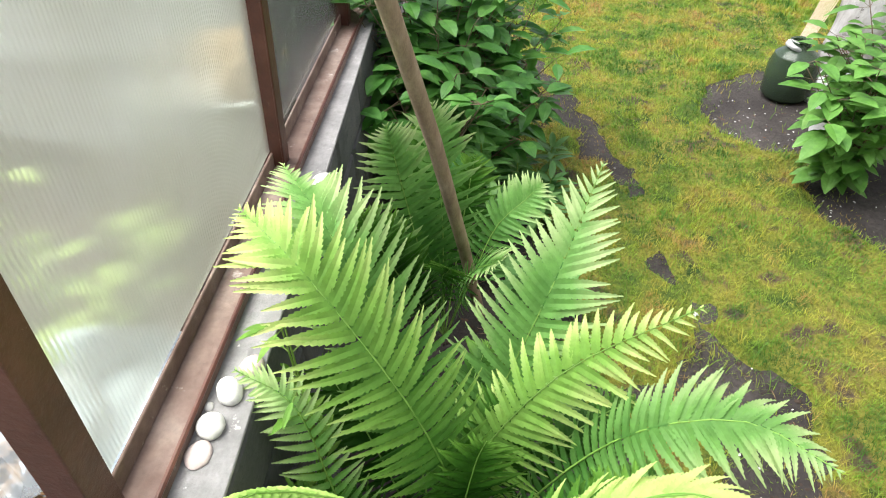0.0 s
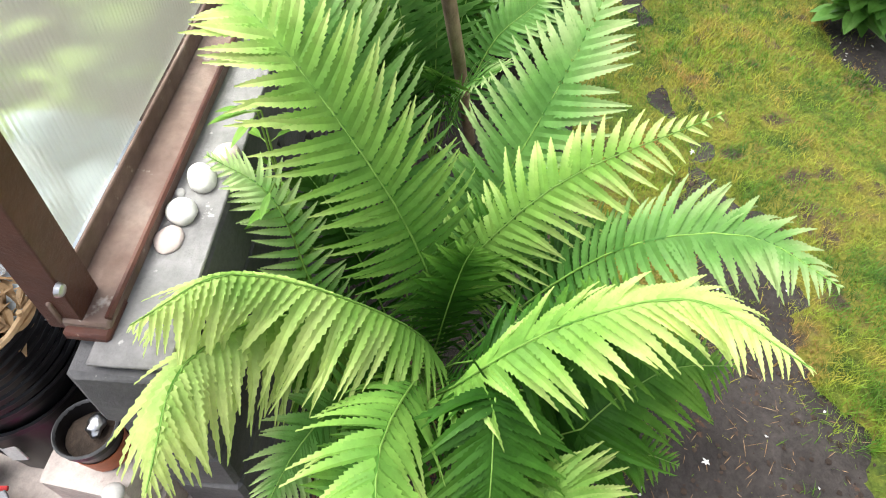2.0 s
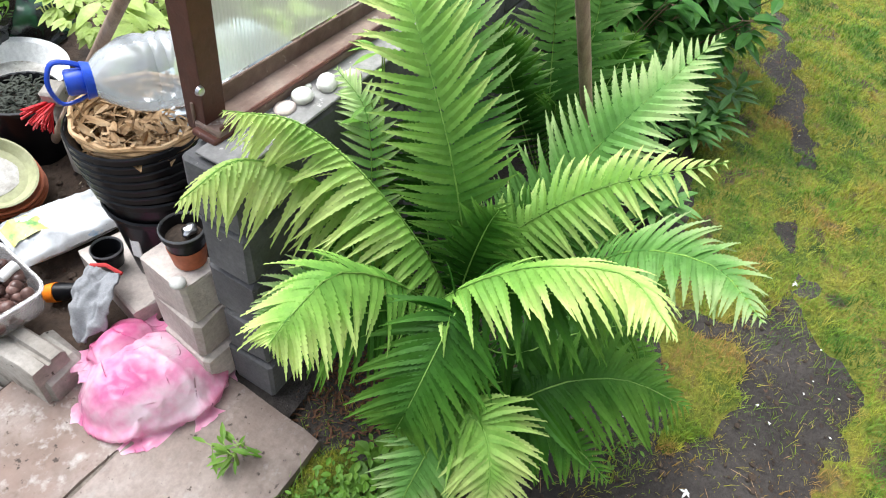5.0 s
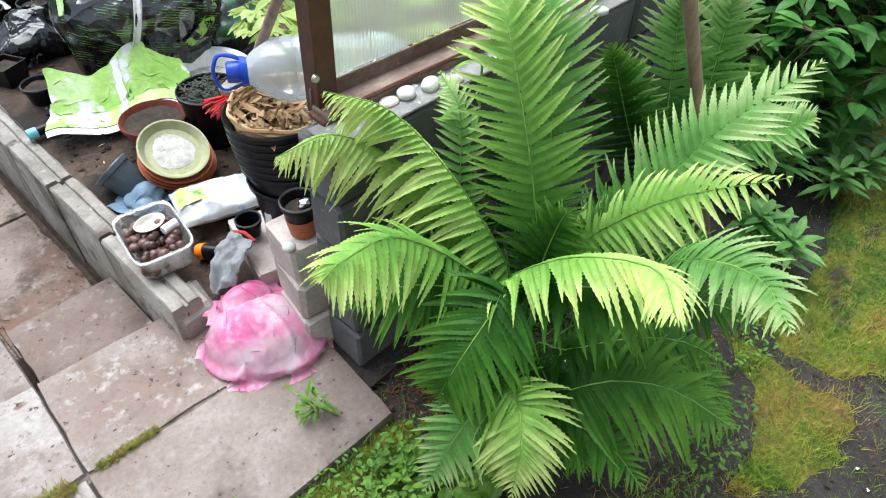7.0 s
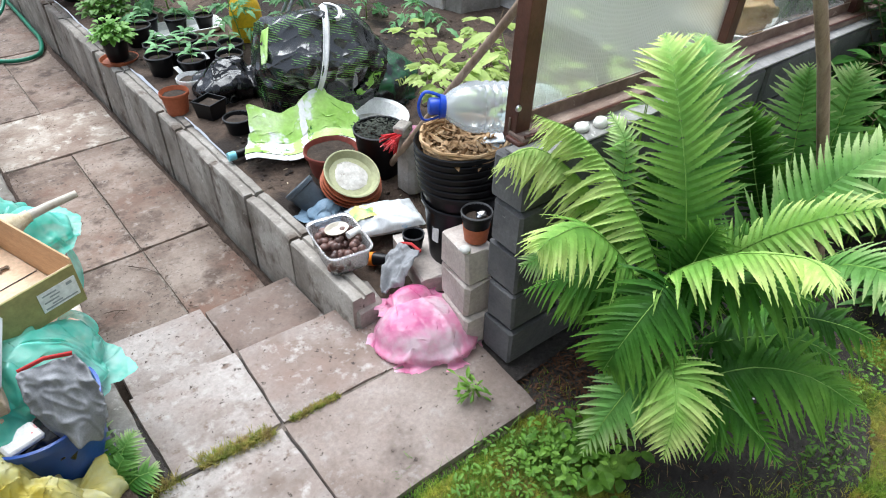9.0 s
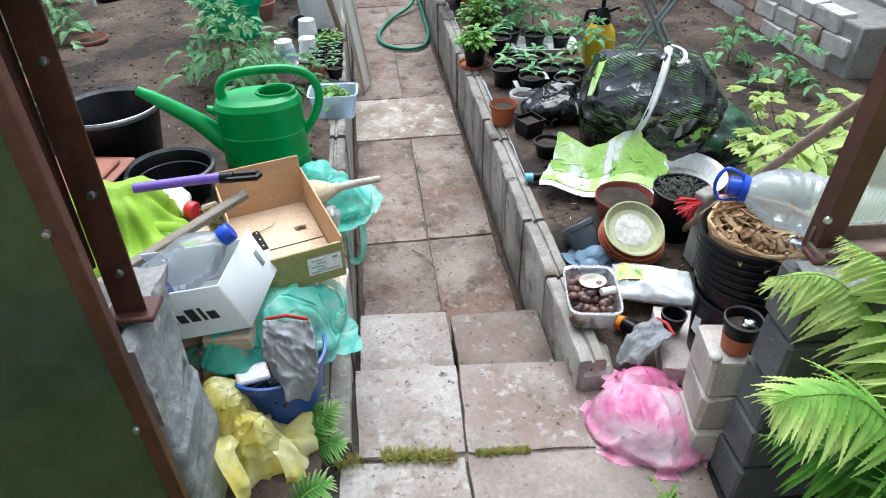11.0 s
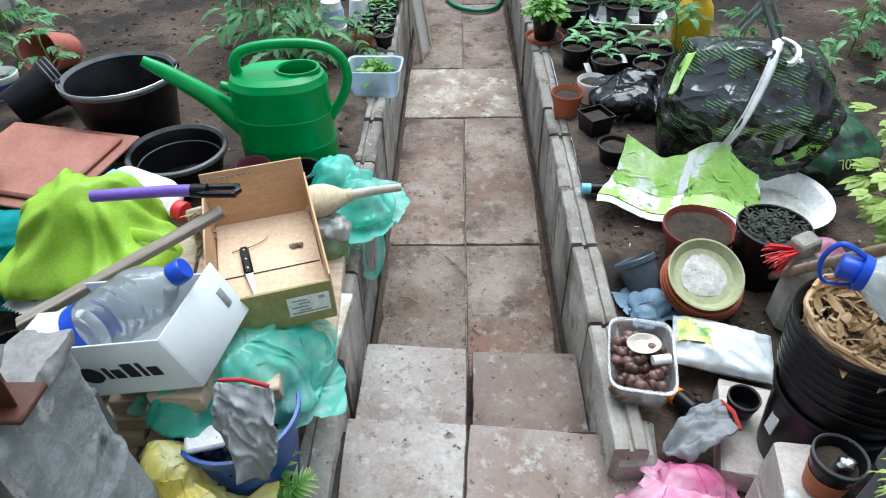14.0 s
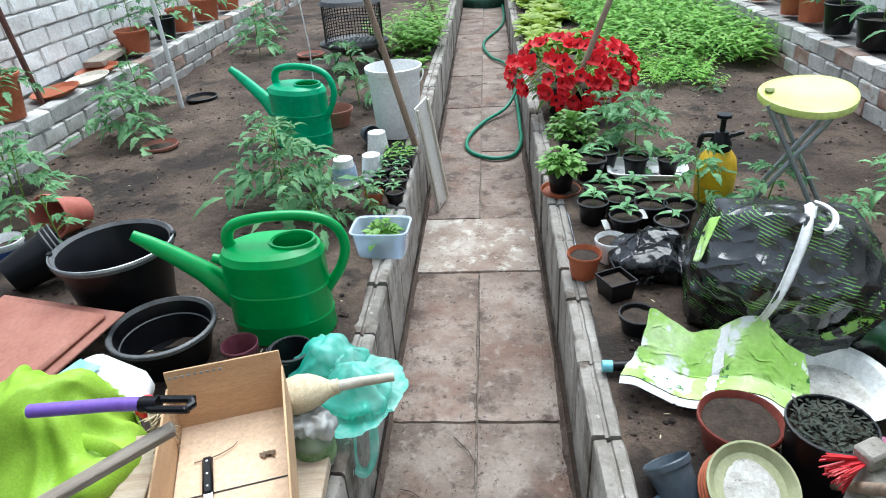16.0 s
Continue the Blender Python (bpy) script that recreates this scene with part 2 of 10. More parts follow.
M_MOSS = surf("mossy_turf", ((0.04, 0.09, 0.010), (0.13, 0.18, 0.018), (0.26, 0.25, 0.035), (0.26, 0.18, 0.05)), 5.0, 0.9, 1.0, 80, spots=(((0.085, 0.06, 0.042), 5, 0.56, 0.10), ((0.035, 0.075, 0.009), 4, 0.58, 0.1)), grain=0.45, dist=0.025)
M_BLADE = surf("grass_blade", ((0.04, 0.12, 0.010), (0.10, 0.22, 0.018), (0.21, 0.315, 0.028), (0.36, 0.35, 0.045), (0.36, 0.23, 0.065)), 4.6, 0.6, 0.2, 24, grain=0.4, through_light=0.3, lo=0.36, hi=0.64)
M_RUST = surf("rusty_brown_paint", ((0.046, 0.016, 0.011), (0.076, 0.027, 0.018), (0.115, 0.046, 0.031)), 6, 0.42, 0.4, 50, spots=(((0.04, 0.02, 0.014), 16, 0.62, 0.1), ((0.24, 0.17, 0.13), 40, 0.71, 0.03)), spec=0.4)
M_SILL = surf("dusty_brown_sill", ((0.12, 0.072, 0.056), (0.19, 0.13, 0.105), (0.28, 0.215, 0.18)), 8, 0.75, 0.4, 60, spots=(((0.40, 0.35, 0.31), 20, 0.62, 0.08),))
M_STONE_W = surf("white_pebble", ((0.50, 0.49, 0.46), (0.64, 0.63, 0.60)), 12, 0.6, 0.2, 60)
M_STONE_P = surf("pink_pebble", ((0.42, 0.34, 0.31), (0.52, 0.44, 0.41)), 12, 0.6, 0.2, 60)
M_STICK = surf("peeled_pole_wood", ((0.20, 0.135, 0.095), (0.28, 0.20, 0.145), (0.36, 0.27, 0.20)), 6, 0.75, 0.4, 60, stretch=(6, 6, 0.5))
M_GREYWOOD = surf("weathered_grey_wood", ((0.22, 0.18, 0.14), (0.32, 0.27, 0.22), (0.42, 0.37, 0.31)), 5, 0.8, 0.5, 50, stretch=(1, 8, 8))
M_PLANK = surf("sawn_plank_wood", ((0.34, 0.24, 0.16), (0.46, 0.36, 0.26), (0.54, 0.45, 0.35)), 5, 0.75, 0.4, 50, stretch=(1, 8, 8), spots=(((0.2, 0.13, 0.09), 8, 0.66, 0.1),))
M_TERRA = surf("terracotta_plastic", ((0.34, 0.085, 0.035), (0.44, 0.125, 0.055)), 8, 0.55, 0.15, 60, spots=(((0.30, 0.17, 0.12), 14, 0.66, 0.1),))
M_REDPOT = surf("faded_red_pot", ((0.36, 0.09, 0.06), (0.47, 0.16, 0.12)), 7, 0.55, 0.15, 60)
M_BLACKPLASTIC = surf("black_pot_plastic", ((0.004, 0.004, 0.005), (0.008, 0.008, 0.0095)), 10, 0.30, 0.08, 60, spots=(((0.03, 0.028, 0.025), 16, 0.71, 0.14),), spec=0.22)
M_RIMGREY = surf("plain_grey_rim", ((0.07, 0.072, 0.075), (0.13, 0.13, 0.135)), 14, 0.5, 0.15, 60)
M_KNIFE = surf("dull_knife_steel", ((0.55, 0.55, 0.53), (0.66, 0.66, 0.64)), 14, 0.4, 0.05, 60, metal=0.3)
M_RENDER = surf("grey_cement_render", ((0.19, 0.20, 0.207), (0.29, 0.302, 0.31), (0.40, 0.41, 0.41)), 6, 0.9, 0.7, 60, spots=(((0.09, 0.095, 0.10), 6, 0.58, 0.1), ((0.48, 0.44, 0.41), 7, 0.63, 0.05)), dist=0.012)
M_SLATEPOT = surf("slate_blue_plastic", ((0.045, 0.06, 0.078), (0.085, 0.105, 0.125)), 10, 0.35, 0.15, 60, spots=(((0.15, 0.16, 0.17), 16, 0.66, 0.12),))
M_DEEPRED = surf("dark_red_plastic", ((0.16, 0.035, 0.025), (0.24, 0.06, 0.045)), 9, 0.45, 0.15, 60)
M_MAROON = surf("maroon_plastic", ((0.10, 0.025, 0.04), (0.15, 0.05, 0.065)), 10, 0.4, 0.15, 60)
M_GREENCAN = surf("green_can_plastic", ((0.006, 0.27, 0.050), (0.012, 0.34, 0.075)), 5, 0.34, 0.08, 40, spec=0.5, jitter=0.02, grain=0.05)
M_TEALCAN = surf("sea_green_can_plastic", ((0.0, 0.31, 0.12), (0.008, 0.42, 0.19)), 5, 0.34, 0.08, 40, spec=0.5, jitter=0.02)
M_HOSE = surf("green_hose_rubber", ((0.0, 0.14, 0.075), (0.01, 0.20, 0.115)), 12, 0.4, 0.15, 60, spec=0.5)
M_CARD = surf("brown_cardboard", ((0.43, 0.27, 0.15), (0.50, 0.33, 0.19)), 6, 0.85, 0.25, 60, stretch=(1, 1, 6))
M_CARDLIGHT = surf("pale_cardboard_liner", ((0.56, 0.40, 0.27), (0.63, 0.47, 0.33)), 6, 0.85, 0.2, 60, spots=(((0.44, 0.3, 0.19), 9, 0.64, 0.15),))
M_OLIVE = surf("olive_printed_card", ((0.30, 0.27, 0.10), (0.36, 0.33, 0.13)), 6, 0.6, 0.15, 60)
M_WHITECARD = surf("white_box_card", ((0.64, 0.66, 0.67), (0.70, 0.72, 0.73)), 5, 0.6, 0.08, 60, grain=0.03)
M_PAPER = surf("white_label_paper", ((0.68, 0.68, 0.66), (0.78, 0.78, 0.76)), 8, 0.7, 0.1, 60)
M_INK = surf("black_ink", ((0.012, 0.012, 0.014), (0.02, 0.02, 0.022)), 8, 0.6, 0.05, 60)
M_GREYINK = surf("grey_print", ((0.22, 0.24, 0.24), (0.3, 0.32, 0.32)), 8, 0.6, 0.05, 60)
M_WHITEPL = surf("white_plastic", ((0.77, 0.77, 0.76), (0.85, 0.85, 0.84)), 8, 0.45, 0.1, 60, spots=(((0.55, 0.52, 0.48), 12, 0.70, 0.12),))
M_CREAM = surf("grimy_cream_plastic", ((0.45, 0.40, 0.32), (0.60, 0.56, 0.48)), 8, 0.5, 0.15, 60, spots=(((0.28, 0.22, 0.16), 10, 0.62, 0.12),))
M_PALEGREEN = surf("pale_olive_saucer", ((0.30, 0.31, 0.16), (0.40, 0.40, 0.24)), 8, 0.5, 0.15, 60)
M_DRIED = surf("dried_white_residue", ((0.40, 0.37, 0.33), (0.68, 0.66, 0.62)), 30, 0.9, 0.8, 90, spots=(((0.2, 0.17, 0.13), 26, 0.62, 0.08),))
M_BLUEPL = surf("blue_bucket_plastic", ((0.007, 0.045, 0.24), (0.013, 0.07, 0.33)), 6, 0.35, 0.1, 50, spec=0.5)
M_CAPBLUE = surf("bright_blue_cap", ((0.01, 0.05, 0.42), (0.015, 0.07, 0.52)), 6, 0.35, 0.08, 50, spec=0.5)
M_YELLOWPL = surf("yellow_sprayer_plastic", ((0.78, 0.47, 0.012), (0.85, 0.55, 0.02)), 6, 0.35, 0.08, 50, spec=0.5)
M_LIMESEAT = surf("lime_plastic", ((0.58, 0.66, 0.16), (0.66, 0.74, 0.24)), 6, 0.4, 0.08, 50)
M_LEG = surf("grey_painted_steel", ((0.30, 0.32, 0.34), (0.40, 0.42, 0.44)), 9, 0.4, 0.15, 60, metal=0.6)
M_STEEL = surf("bare_steel", ((0.5, 0.5, 0.5), (0.62, 0.62, 0.62)), 9, 0.28, 0.1, 60, metal=1.0)
M_REDPL = surf("red_plastic", ((0.55, 0.02, 0.03), (0.66, 0.035, 0.045)), 8, 0.4, 0.1, 60)
M_ORANGE = surf("orange_plastic", ((0.75, 0.17, 0.01), (0.85, 0.23, 0.015)), 8, 0.4, 0.1, 60)
M_PURPLE = surf("purple_plastic", ((0.17, 0.09, 0.42), (0.23, 0.13, 0.52)), 8, 0.35, 0.08, 60)
M_TEALPL = surf("teal_plastic", ((0.01, 0.12, 0.15), (0.02, 0.17, 0.20)), 8, 0.4, 0.1, 60)
M_TURQ = surf("turquoise_cloth", ((0.0, 0.18, 0.20), (0.02, 0.27, 0.28)), 20, 0.85, 0.5, 200)
M_LIMEBAG = surf("lime_fabric", ((0.30, 0.52, 0.035), (0.42, 0.64, 0.075)), 4, 0.5, 0.03, 160, spec=0.3, through_light=0.12)
crease(M_LIMEBAG, 3.5, 0.02, 0.35)
M_GREYCLOTH = surf("grey_knit_glove", ((0.235, 0.24, 0.255), (0.315, 0.32, 0.335)), 20, 0.95, 0.35, 220)
M_REDCLOTH = surf("red_knit_cuff", ((0.40, 0.03, 0.03), (0.5, 0.05, 0.05)), 20, 0.9, 0.5, 200)
M_STRAW = surf("straw_bristle", ((0.50, 0.40, 0.25), (0.66, 0.57, 0.40)), 14, 0.8, 0.5, 80, stretch=(8, 1, 8))
M_WICKER = surf("wicker_reed", ((0.30, 0.17, 0.075), (0.44, 0.28, 0.14), (0.52, 0.37, 0.21)), 16, 0.65, 0.4, 60)
M_CHAFF = surf("dry_brown_chaff", ((0.20, 0.115, 0.05), (0.34, 0.21, 0.10), (0.50, 0.36, 0.21)), 18, 0.75, 0.3, 60)
M_CHESTNUT = surf("dry_chestnut", ((0.055, 0.026, 0.022), (0.15, 0.085, 0.07)), 30, 0.35, 0.1, 60, jitter=0.5)
M_TERRASHEET = surf("red_brown_painted_tray", ((0.27, 0.10, 0.07), (0.34, 0.15, 0.11)), 5, 0.65, 0.2, 60, spots=(((0.40, 0.25, 0.2), 9, 0.66, 0.12),))
M_GRILL = surf("soot_black_iron", ((0.016, 0.016, 0.017), (0.035, 0.035, 0.036)), 12, 0.45, 0.3, 60, metal=0.4)
M_BARK = surf("whitewashed_bark", ((0.18, 0.16, 0.14), (0.46, 0.44, 0.42), (0.62, 0.61, 0.6)), 9, 0.95, 1.0, 40, stretch=(1, 1, 0.4), spots=(((0.06, 0.05, 0.04), 22, 0.62, 0.06),), dist=0.02)
M_TWIG = surf("brown_twig", ((0.10, 0.065, 0.04), (0.17, 0.12, 0.08)), 9, 0.85, 0.4, 60)
M_STEM = surf("green_stem", ((0.12, 0.22, 0.03), (0.20, 0.30, 0.06)), 9, 0.6, 0.2, 60)
M_RACHIS = surf("pale_frond_stalk", ((0.13, 0.27, 0.04), (0.22, 0.38, 0.07)), 9, 0.6, 0.2, 60)
M_GLASSJAR = clear_plastic("dark_green_glass", (0.16, 0.24, 0.15), 0.1, 0.25)
M_BOTTLE = clear_plastic("clear_bottle_plastic", (0.93, 0.955, 0.965), 0.15, 0.13, 1.4)
M_MILKBOTTLE = clear_plastic("ribbed_clear_plastic", (0.93, 0.955, 0.97), 0.2, 0.27, 1.5)
M_TUB = clear_plastic("clear_tub_plastic", (0.90, 0.88, 0.88), 0.2, 0.14, 1.4)
M_CLEARBOX = clear_plastic("bluish_clear_box", (0.72, 0.80, 0.90), 0.2, 0.4)
M_JARGLASS = clear_plastic("jar_glass", (0.62, 0.76, 0.58), 0.1, 0.35, 1.45)
M_PANE = clear_plastic("window_glass", (0.93, 0.95, 0.93), 0.05, 0.03, 1.10)
M_TEALBAG = film_plastic("teal_bag_film", ((0.07, 0.62, 0.47), (0.20, 0.77, 0.63), (0.50, 0.90, 0.80)), 5, 0.28, 0.14)
M_PINKBAG = film_plastic("pink_bag_film", ((0.88, 0.22, 0.47), (0.93, 0.44, 0.64), (0.97, 0.78, 0.86)), 7, 0.16, 0.14)
M_YELLOWBAG = film_plastic("yellow_bag_film", ((0.95, 0.80, 0.18), (0.97, 0.90, 0.38), (0.98, 0.95, 0.62)), 7, 0.03, 0.18, folds=11, depth=0.028)
M_WHITEBAG = film_plastic("white_bag_film", ((0.62, 0.62, 0.6), (0.74, 0.74, 0.73)), 7, 0.03)
M_BLACKFILM = surf("black_film", ((0.006, 0.006, 0.007), (0.012, 0.012, 0.014)), 9, 0.16, 0.05, 30, spec=0.5)


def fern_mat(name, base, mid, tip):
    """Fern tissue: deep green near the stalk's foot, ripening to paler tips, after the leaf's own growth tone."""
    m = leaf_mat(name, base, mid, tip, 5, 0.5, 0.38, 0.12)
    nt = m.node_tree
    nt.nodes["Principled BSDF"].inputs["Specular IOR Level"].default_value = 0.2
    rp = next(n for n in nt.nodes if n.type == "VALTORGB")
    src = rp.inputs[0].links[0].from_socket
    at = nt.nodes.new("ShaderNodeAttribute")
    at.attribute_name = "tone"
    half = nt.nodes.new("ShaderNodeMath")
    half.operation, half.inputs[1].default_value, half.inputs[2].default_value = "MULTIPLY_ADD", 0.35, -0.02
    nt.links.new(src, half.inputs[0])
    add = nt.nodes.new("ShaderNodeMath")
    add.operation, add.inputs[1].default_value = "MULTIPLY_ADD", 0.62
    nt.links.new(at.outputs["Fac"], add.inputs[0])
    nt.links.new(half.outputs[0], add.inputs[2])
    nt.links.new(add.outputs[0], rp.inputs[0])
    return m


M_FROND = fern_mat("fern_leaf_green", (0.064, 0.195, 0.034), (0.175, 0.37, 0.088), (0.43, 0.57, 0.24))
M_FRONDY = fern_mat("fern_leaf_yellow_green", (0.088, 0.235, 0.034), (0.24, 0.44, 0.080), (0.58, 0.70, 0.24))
# darker copy of the frond green: shade among low, inner fronds put into colour
M_FRONDSHADE = fern_mat("fern_leaf_shaded_green", (0.021, 0.080, 0.008), (0.053, 0.162, 0.017), (0.14, 0.295, 0.042))
M_SHRUB = leaf_mat("shrub_leaf", (0.04, 0.14, 0.024), (0.08, 0.24, 0.04), (0.15, 0.34, 0.07), 7, 0.42, 0.3)
M_HERB = leaf_mat("lance_leaf", (0.075, 0.205, 0.045), (0.13, 0.30, 0.07), (0.21, 0.40, 0.115), 7, 0.5, 0.3)
M_TOMATO = leaf_mat("tomato_leaf", (0.075, 0.20, 0.078), (0.15, 0.335, 0.14), (0.25, 0.44, 0.20), 7, 0.6, 0.3)
M_BASIL = leaf_mat("basil_leaf", (0.09, 0.22, 0.03), (0.16, 0.33, 0.06), (0.27, 0.45, 0.13), 9, 0.45, 0.3)
M_LETTUCE = leaf_mat("lettuce_leaf", (0.24, 0.36, 0.05), (0.36, 0.48, 0.08), (0.48, 0.58, 0.15), 5, 0.5, 0.35)
M_CARROT = leaf_mat("feathery_leaf", (0.12, 0.33, 0.035), (0.21, 0.45, 0.06), (0.34, 0.55, 0.12), 5, 0.55, 0.4)
M_CURRANT = leaf_mat("pale_lobed_leaf", (0.22, 0.33, 0.06), (0.34, 0.44, 0.11), (0.46, 0.54, 0.2), 8, 0.5, 0.35)
M_WEED = leaf_mat("weed_leaf", (0.06, 0.155, 0.014), (0.12, 0.255, 0.026), (0.21, 0.36, 0.055), 8, 0.55, 0.3)
M_PETUNIA = surf("petunia_red", ((0.60, 0.004, 0.012), (0.76, 0.012, 0.025)), 12, 0.55, 0.1, 60, jitter=0.1, through_light=0.25)
M_PETUNIAC = surf("petunia_throat", ((0.10, 0.0, 0.01), (0.16, 0.005, 0.02)), 12, 0.6, 0.1, 60)


def ribbed_sheet():
    """Milky twin-wall glazing: fine upright ribs, blurred see-through."""
    m, nt, b = nodes_of("milky_ribbed_glazing")
    L = nt.links
    co = nt.nodes.new("ShaderNodeTexCoord")
    wv = nt.nodes.new("ShaderNodeTexWave")
    wv.bands_direction = "X"
    wv.inputs["Scale"].default_value, wv.inputs["Distortion"].default_value = 36, 0.6
    L.new(co.outputs["Object"], wv.inputs["Vector"])
    bp = nt.nodes.new("ShaderNodeBump")
    bp.inputs["Strength"].default_value, bp.inputs["Distance"].default_value = 0.5, 0.004
    L.new(wv.outputs["Fac"], bp.inputs["Height"])
    st = noise_tex(nt, 2.5, 4)
    rp = ramp(nt, ((0.58, 0.565, 0.47), (0.72, 0.715, 0.66)))
    L.new(st.outputs["Fac"], rp.inputs[0])
    rf = nt.nodes.new("ShaderNodeBsdfRefraction")
    rf.inputs["Roughness"].default_value, rf.inputs["IOR"].default_value = 0.30, 1.03
    rf.inputs[0].default_value = (0.88, 0.92, 0.88, 1)
    L.new(bp.outputs[0], rf.inputs["Normal"])
    b.inputs["Roughness"].default_value = 0.32
    b.inputs["Specular IOR Level"].default_value = 0.8
    L.new(rp.outputs[0], b.inputs["Base Color"])
    L.new(bp.outputs[0], b.inputs["Normal"])
    tr = nt.nodes.new("ShaderNodeBsdfTranslucent")
    L.new(rp.outputs[0], tr.inputs[0])
    half = nt.nodes.new("ShaderNodeMixShader")
    half.inputs[0].default_value = 0.4
    L.new(b.outputs[0], half.inputs[1])
    L.new(tr.outputs[0], half.inputs[2])
    mx = nt.nodes.new("ShaderNodeMixShader")
    mx.inputs[0].default_value = 0.27
    L.new(rf.outputs[0], mx.inputs[1])
    L.new(half.outputs[0], mx.inputs[2])
    L.new(mx.outputs[0], nt.nodes["Material Output"].inputs[0])
    return m


M_RIBBED = ribbed_sheet()


def printed_sack():
    """Black glossy sack film, hatched with fine green lines in wide patches."""
    m = surf("printed_black_sack", ((0.006, 0.007, 0.008), (0.012, 0.013, 0.015)), 6, 0.22, 0.05, 30, spec=1.0, jitter=0.0)
    nt = m.node_tree
    b = next(n for n in nt.nodes if n.type == "BSDF_PRINCIPLED")
    base = b.inputs["Base Color"].links[0].from_socket
    co = nt.nodes.new("ShaderNodeTexCoord")
    turn_ = nt.nodes.new("ShaderNodeMapping")
    turn_.inputs["Rotation"].default_value = (0.3, radians(72), 0.15)
    nt.links.new(co.outputs["Object"], turn_.inputs["Vector"])
    wv = nt.nodes.new("ShaderNodeTexWave")
    wv.bands_direction = "X"
    wv.inputs["Scale"].default_value, wv.inputs["Distortion"].default_value, wv.inputs["Detail Scale"].default_value = 30, 2.5, 1.2
    nt.links.new(turn_.outputs[0], wv.inputs["Vector"])
    line_ = nt.nodes.new("ShaderNodeMapRange")
    line_.inputs[1].default_value, line_.inputs[2].default_value = 0.70, 0.86
    nt.links.new(wv.outputs["Fac"], line_.inputs[0])
    patch = nt.nodes.new("ShaderNodeMapRange")
    patch.inputs[1].default_value, patch.inputs[2].default_value = 0.52, 0.57
    nt.links.new(noise_tex(nt, 8.0, 4, 0.7, (1, 1, 2.2)).outputs["Fac"], patch.inputs[0])
    both = nt.nodes.new("ShaderNodeMath")
    both.operation = "MULTIPLY"
    nt.links.new(line_.outputs[0], both.inputs[0])
    nt.links.new(patch.outputs[0], both.inputs[1])
    mix = nt.nodes.new("ShaderNodeMixRGB")
    mix.inputs[2].default_value = (0.13, 0.30, 0.06, 1)
    nt.links.new(both.outputs[0], mix.inputs[0])
    nt.links.new(base, mix.inputs[1])
    nt.links.new(mix.outputs[0], b.inputs["Base Color"])
    return crease(m, 3.6, 0.085, 0.85)


M_SACK = printed_sack()
crease(M_BLACKFILM, 6, 0.05, 0.8)
M_SACKLIME = surf("lime_white_sack_print", ((0.24, 0.46, 0.06), (0.38, 0.60, 0.15), (0.56, 0.72, 0.36)), 6, 0.3, 0.12, 30, spec=0.45, spots=(((0.74, 0.77, 0.74), 5, 0.58, 0.05), ((0.05, 0.16, 0.03), 14, 0.64, 0.02), ((0.72, 0.76, 0.70), 16, 0.64, 0.03)), jitter=0)
M_WHITESTRAP = surf("white_strap_film", ((0.66, 0.66, 0.65), (0.80, 0.80, 0.79)), 14, 0.35, 0.3, 40, spec=0.5, jitter=0)
M_FERT = surf("white_sack_print", ((0.56, 0.58, 0.60), (0.68, 0.69, 0.70)), 8, 0.35, 0.3, 30, spec=0.5, jitter=0, spots=(((0.30, 0.45, 0.62), 9, 0.64, 0.05, (1, 3, 1)), ((0.2, 0.22, 0.26), 40, 0.69, 0.03, (1, 2.5, 1))))


# ---- mesh helpers ----
from mathutils.bvhtree import BVHTree


def drape(pts, me, off):
    """The points of a strap laid onto a mesh, off above its surface."""
    tree = BVHTree.FromPolygons([v.co for v in me.vertices], [p.vertices for p in me.polygons])
    out = []
    for p in pts:
        q, n, i, dist = tree.find_nearest(Vector(p))
        if n.dot(q - Vector((0, 0, 0.15))) < 0:
            n = -n
        out.append((q + n * off, n))
    return out


def ribbon(pts, me, off, w0, w1):
    """A flat strap laid smoothly onto a mesh along pts."""
    raw = drape(pts, me, off)
    m = len(raw)
    c, nn = [], []
    for i in range(m):
        win = range(max(0, i - 3), min(m, i + 4))
        c.append(sum((raw[k][0] for k in win), Vector()) / len(win))
        nn.append(sum((raw[k][1] for k in win), Vector()).normalized())

    def fn(u, v):
        k = round(u * (m - 1))
        d = (c[min(k + 1, m - 1)] - c[max(k - 1, 0)]).normalized()
        side = d.cross(nn[k]).normalized()
        w = w0 + (w1 - w0) * u
        return c[k] + side * (v - 0.5) * w + nn[k] * (0.006 * math.cos(v * 7 + u * 3) + 0.004)
    return mesh_of(sheet(m - 1, 6, fn, 0.003), True, False)


def mesh_of(bm, smooth=True, crisp=True):
    me = bpy.data.meshes.new("mesh")
    bmesh.ops.recalc_face_normals(bm, faces=bm.faces)
    bm.to_mesh(me)
    bm.free()
    me.polygons.foreach_set("use_smooth", [smooth] * len(me.polygons))
    if smooth and crisp:
        me.set_sharp_from_angle(angle=radians(38))
    return me


def raw_mesh(verts, faces, smooth=False):
    me = bpy.data.meshes.new("mesh")
    me.from_pydata(verts, [], faces)
    me.update()
    me.polygons.foreach_set("use_smooth", [smooth] * len(me.polygons))
    return me


def thing(name, x, y, z, label, category, group="", rz=0, rx=0, ry=0, kind=""):
    ob = new(name)
    ob.empty_display_size = 0.05
    ob.matrix_basis = pose(x, y, z, rx, ry, rz)
    return tagged(ob, label, category, group, kind)


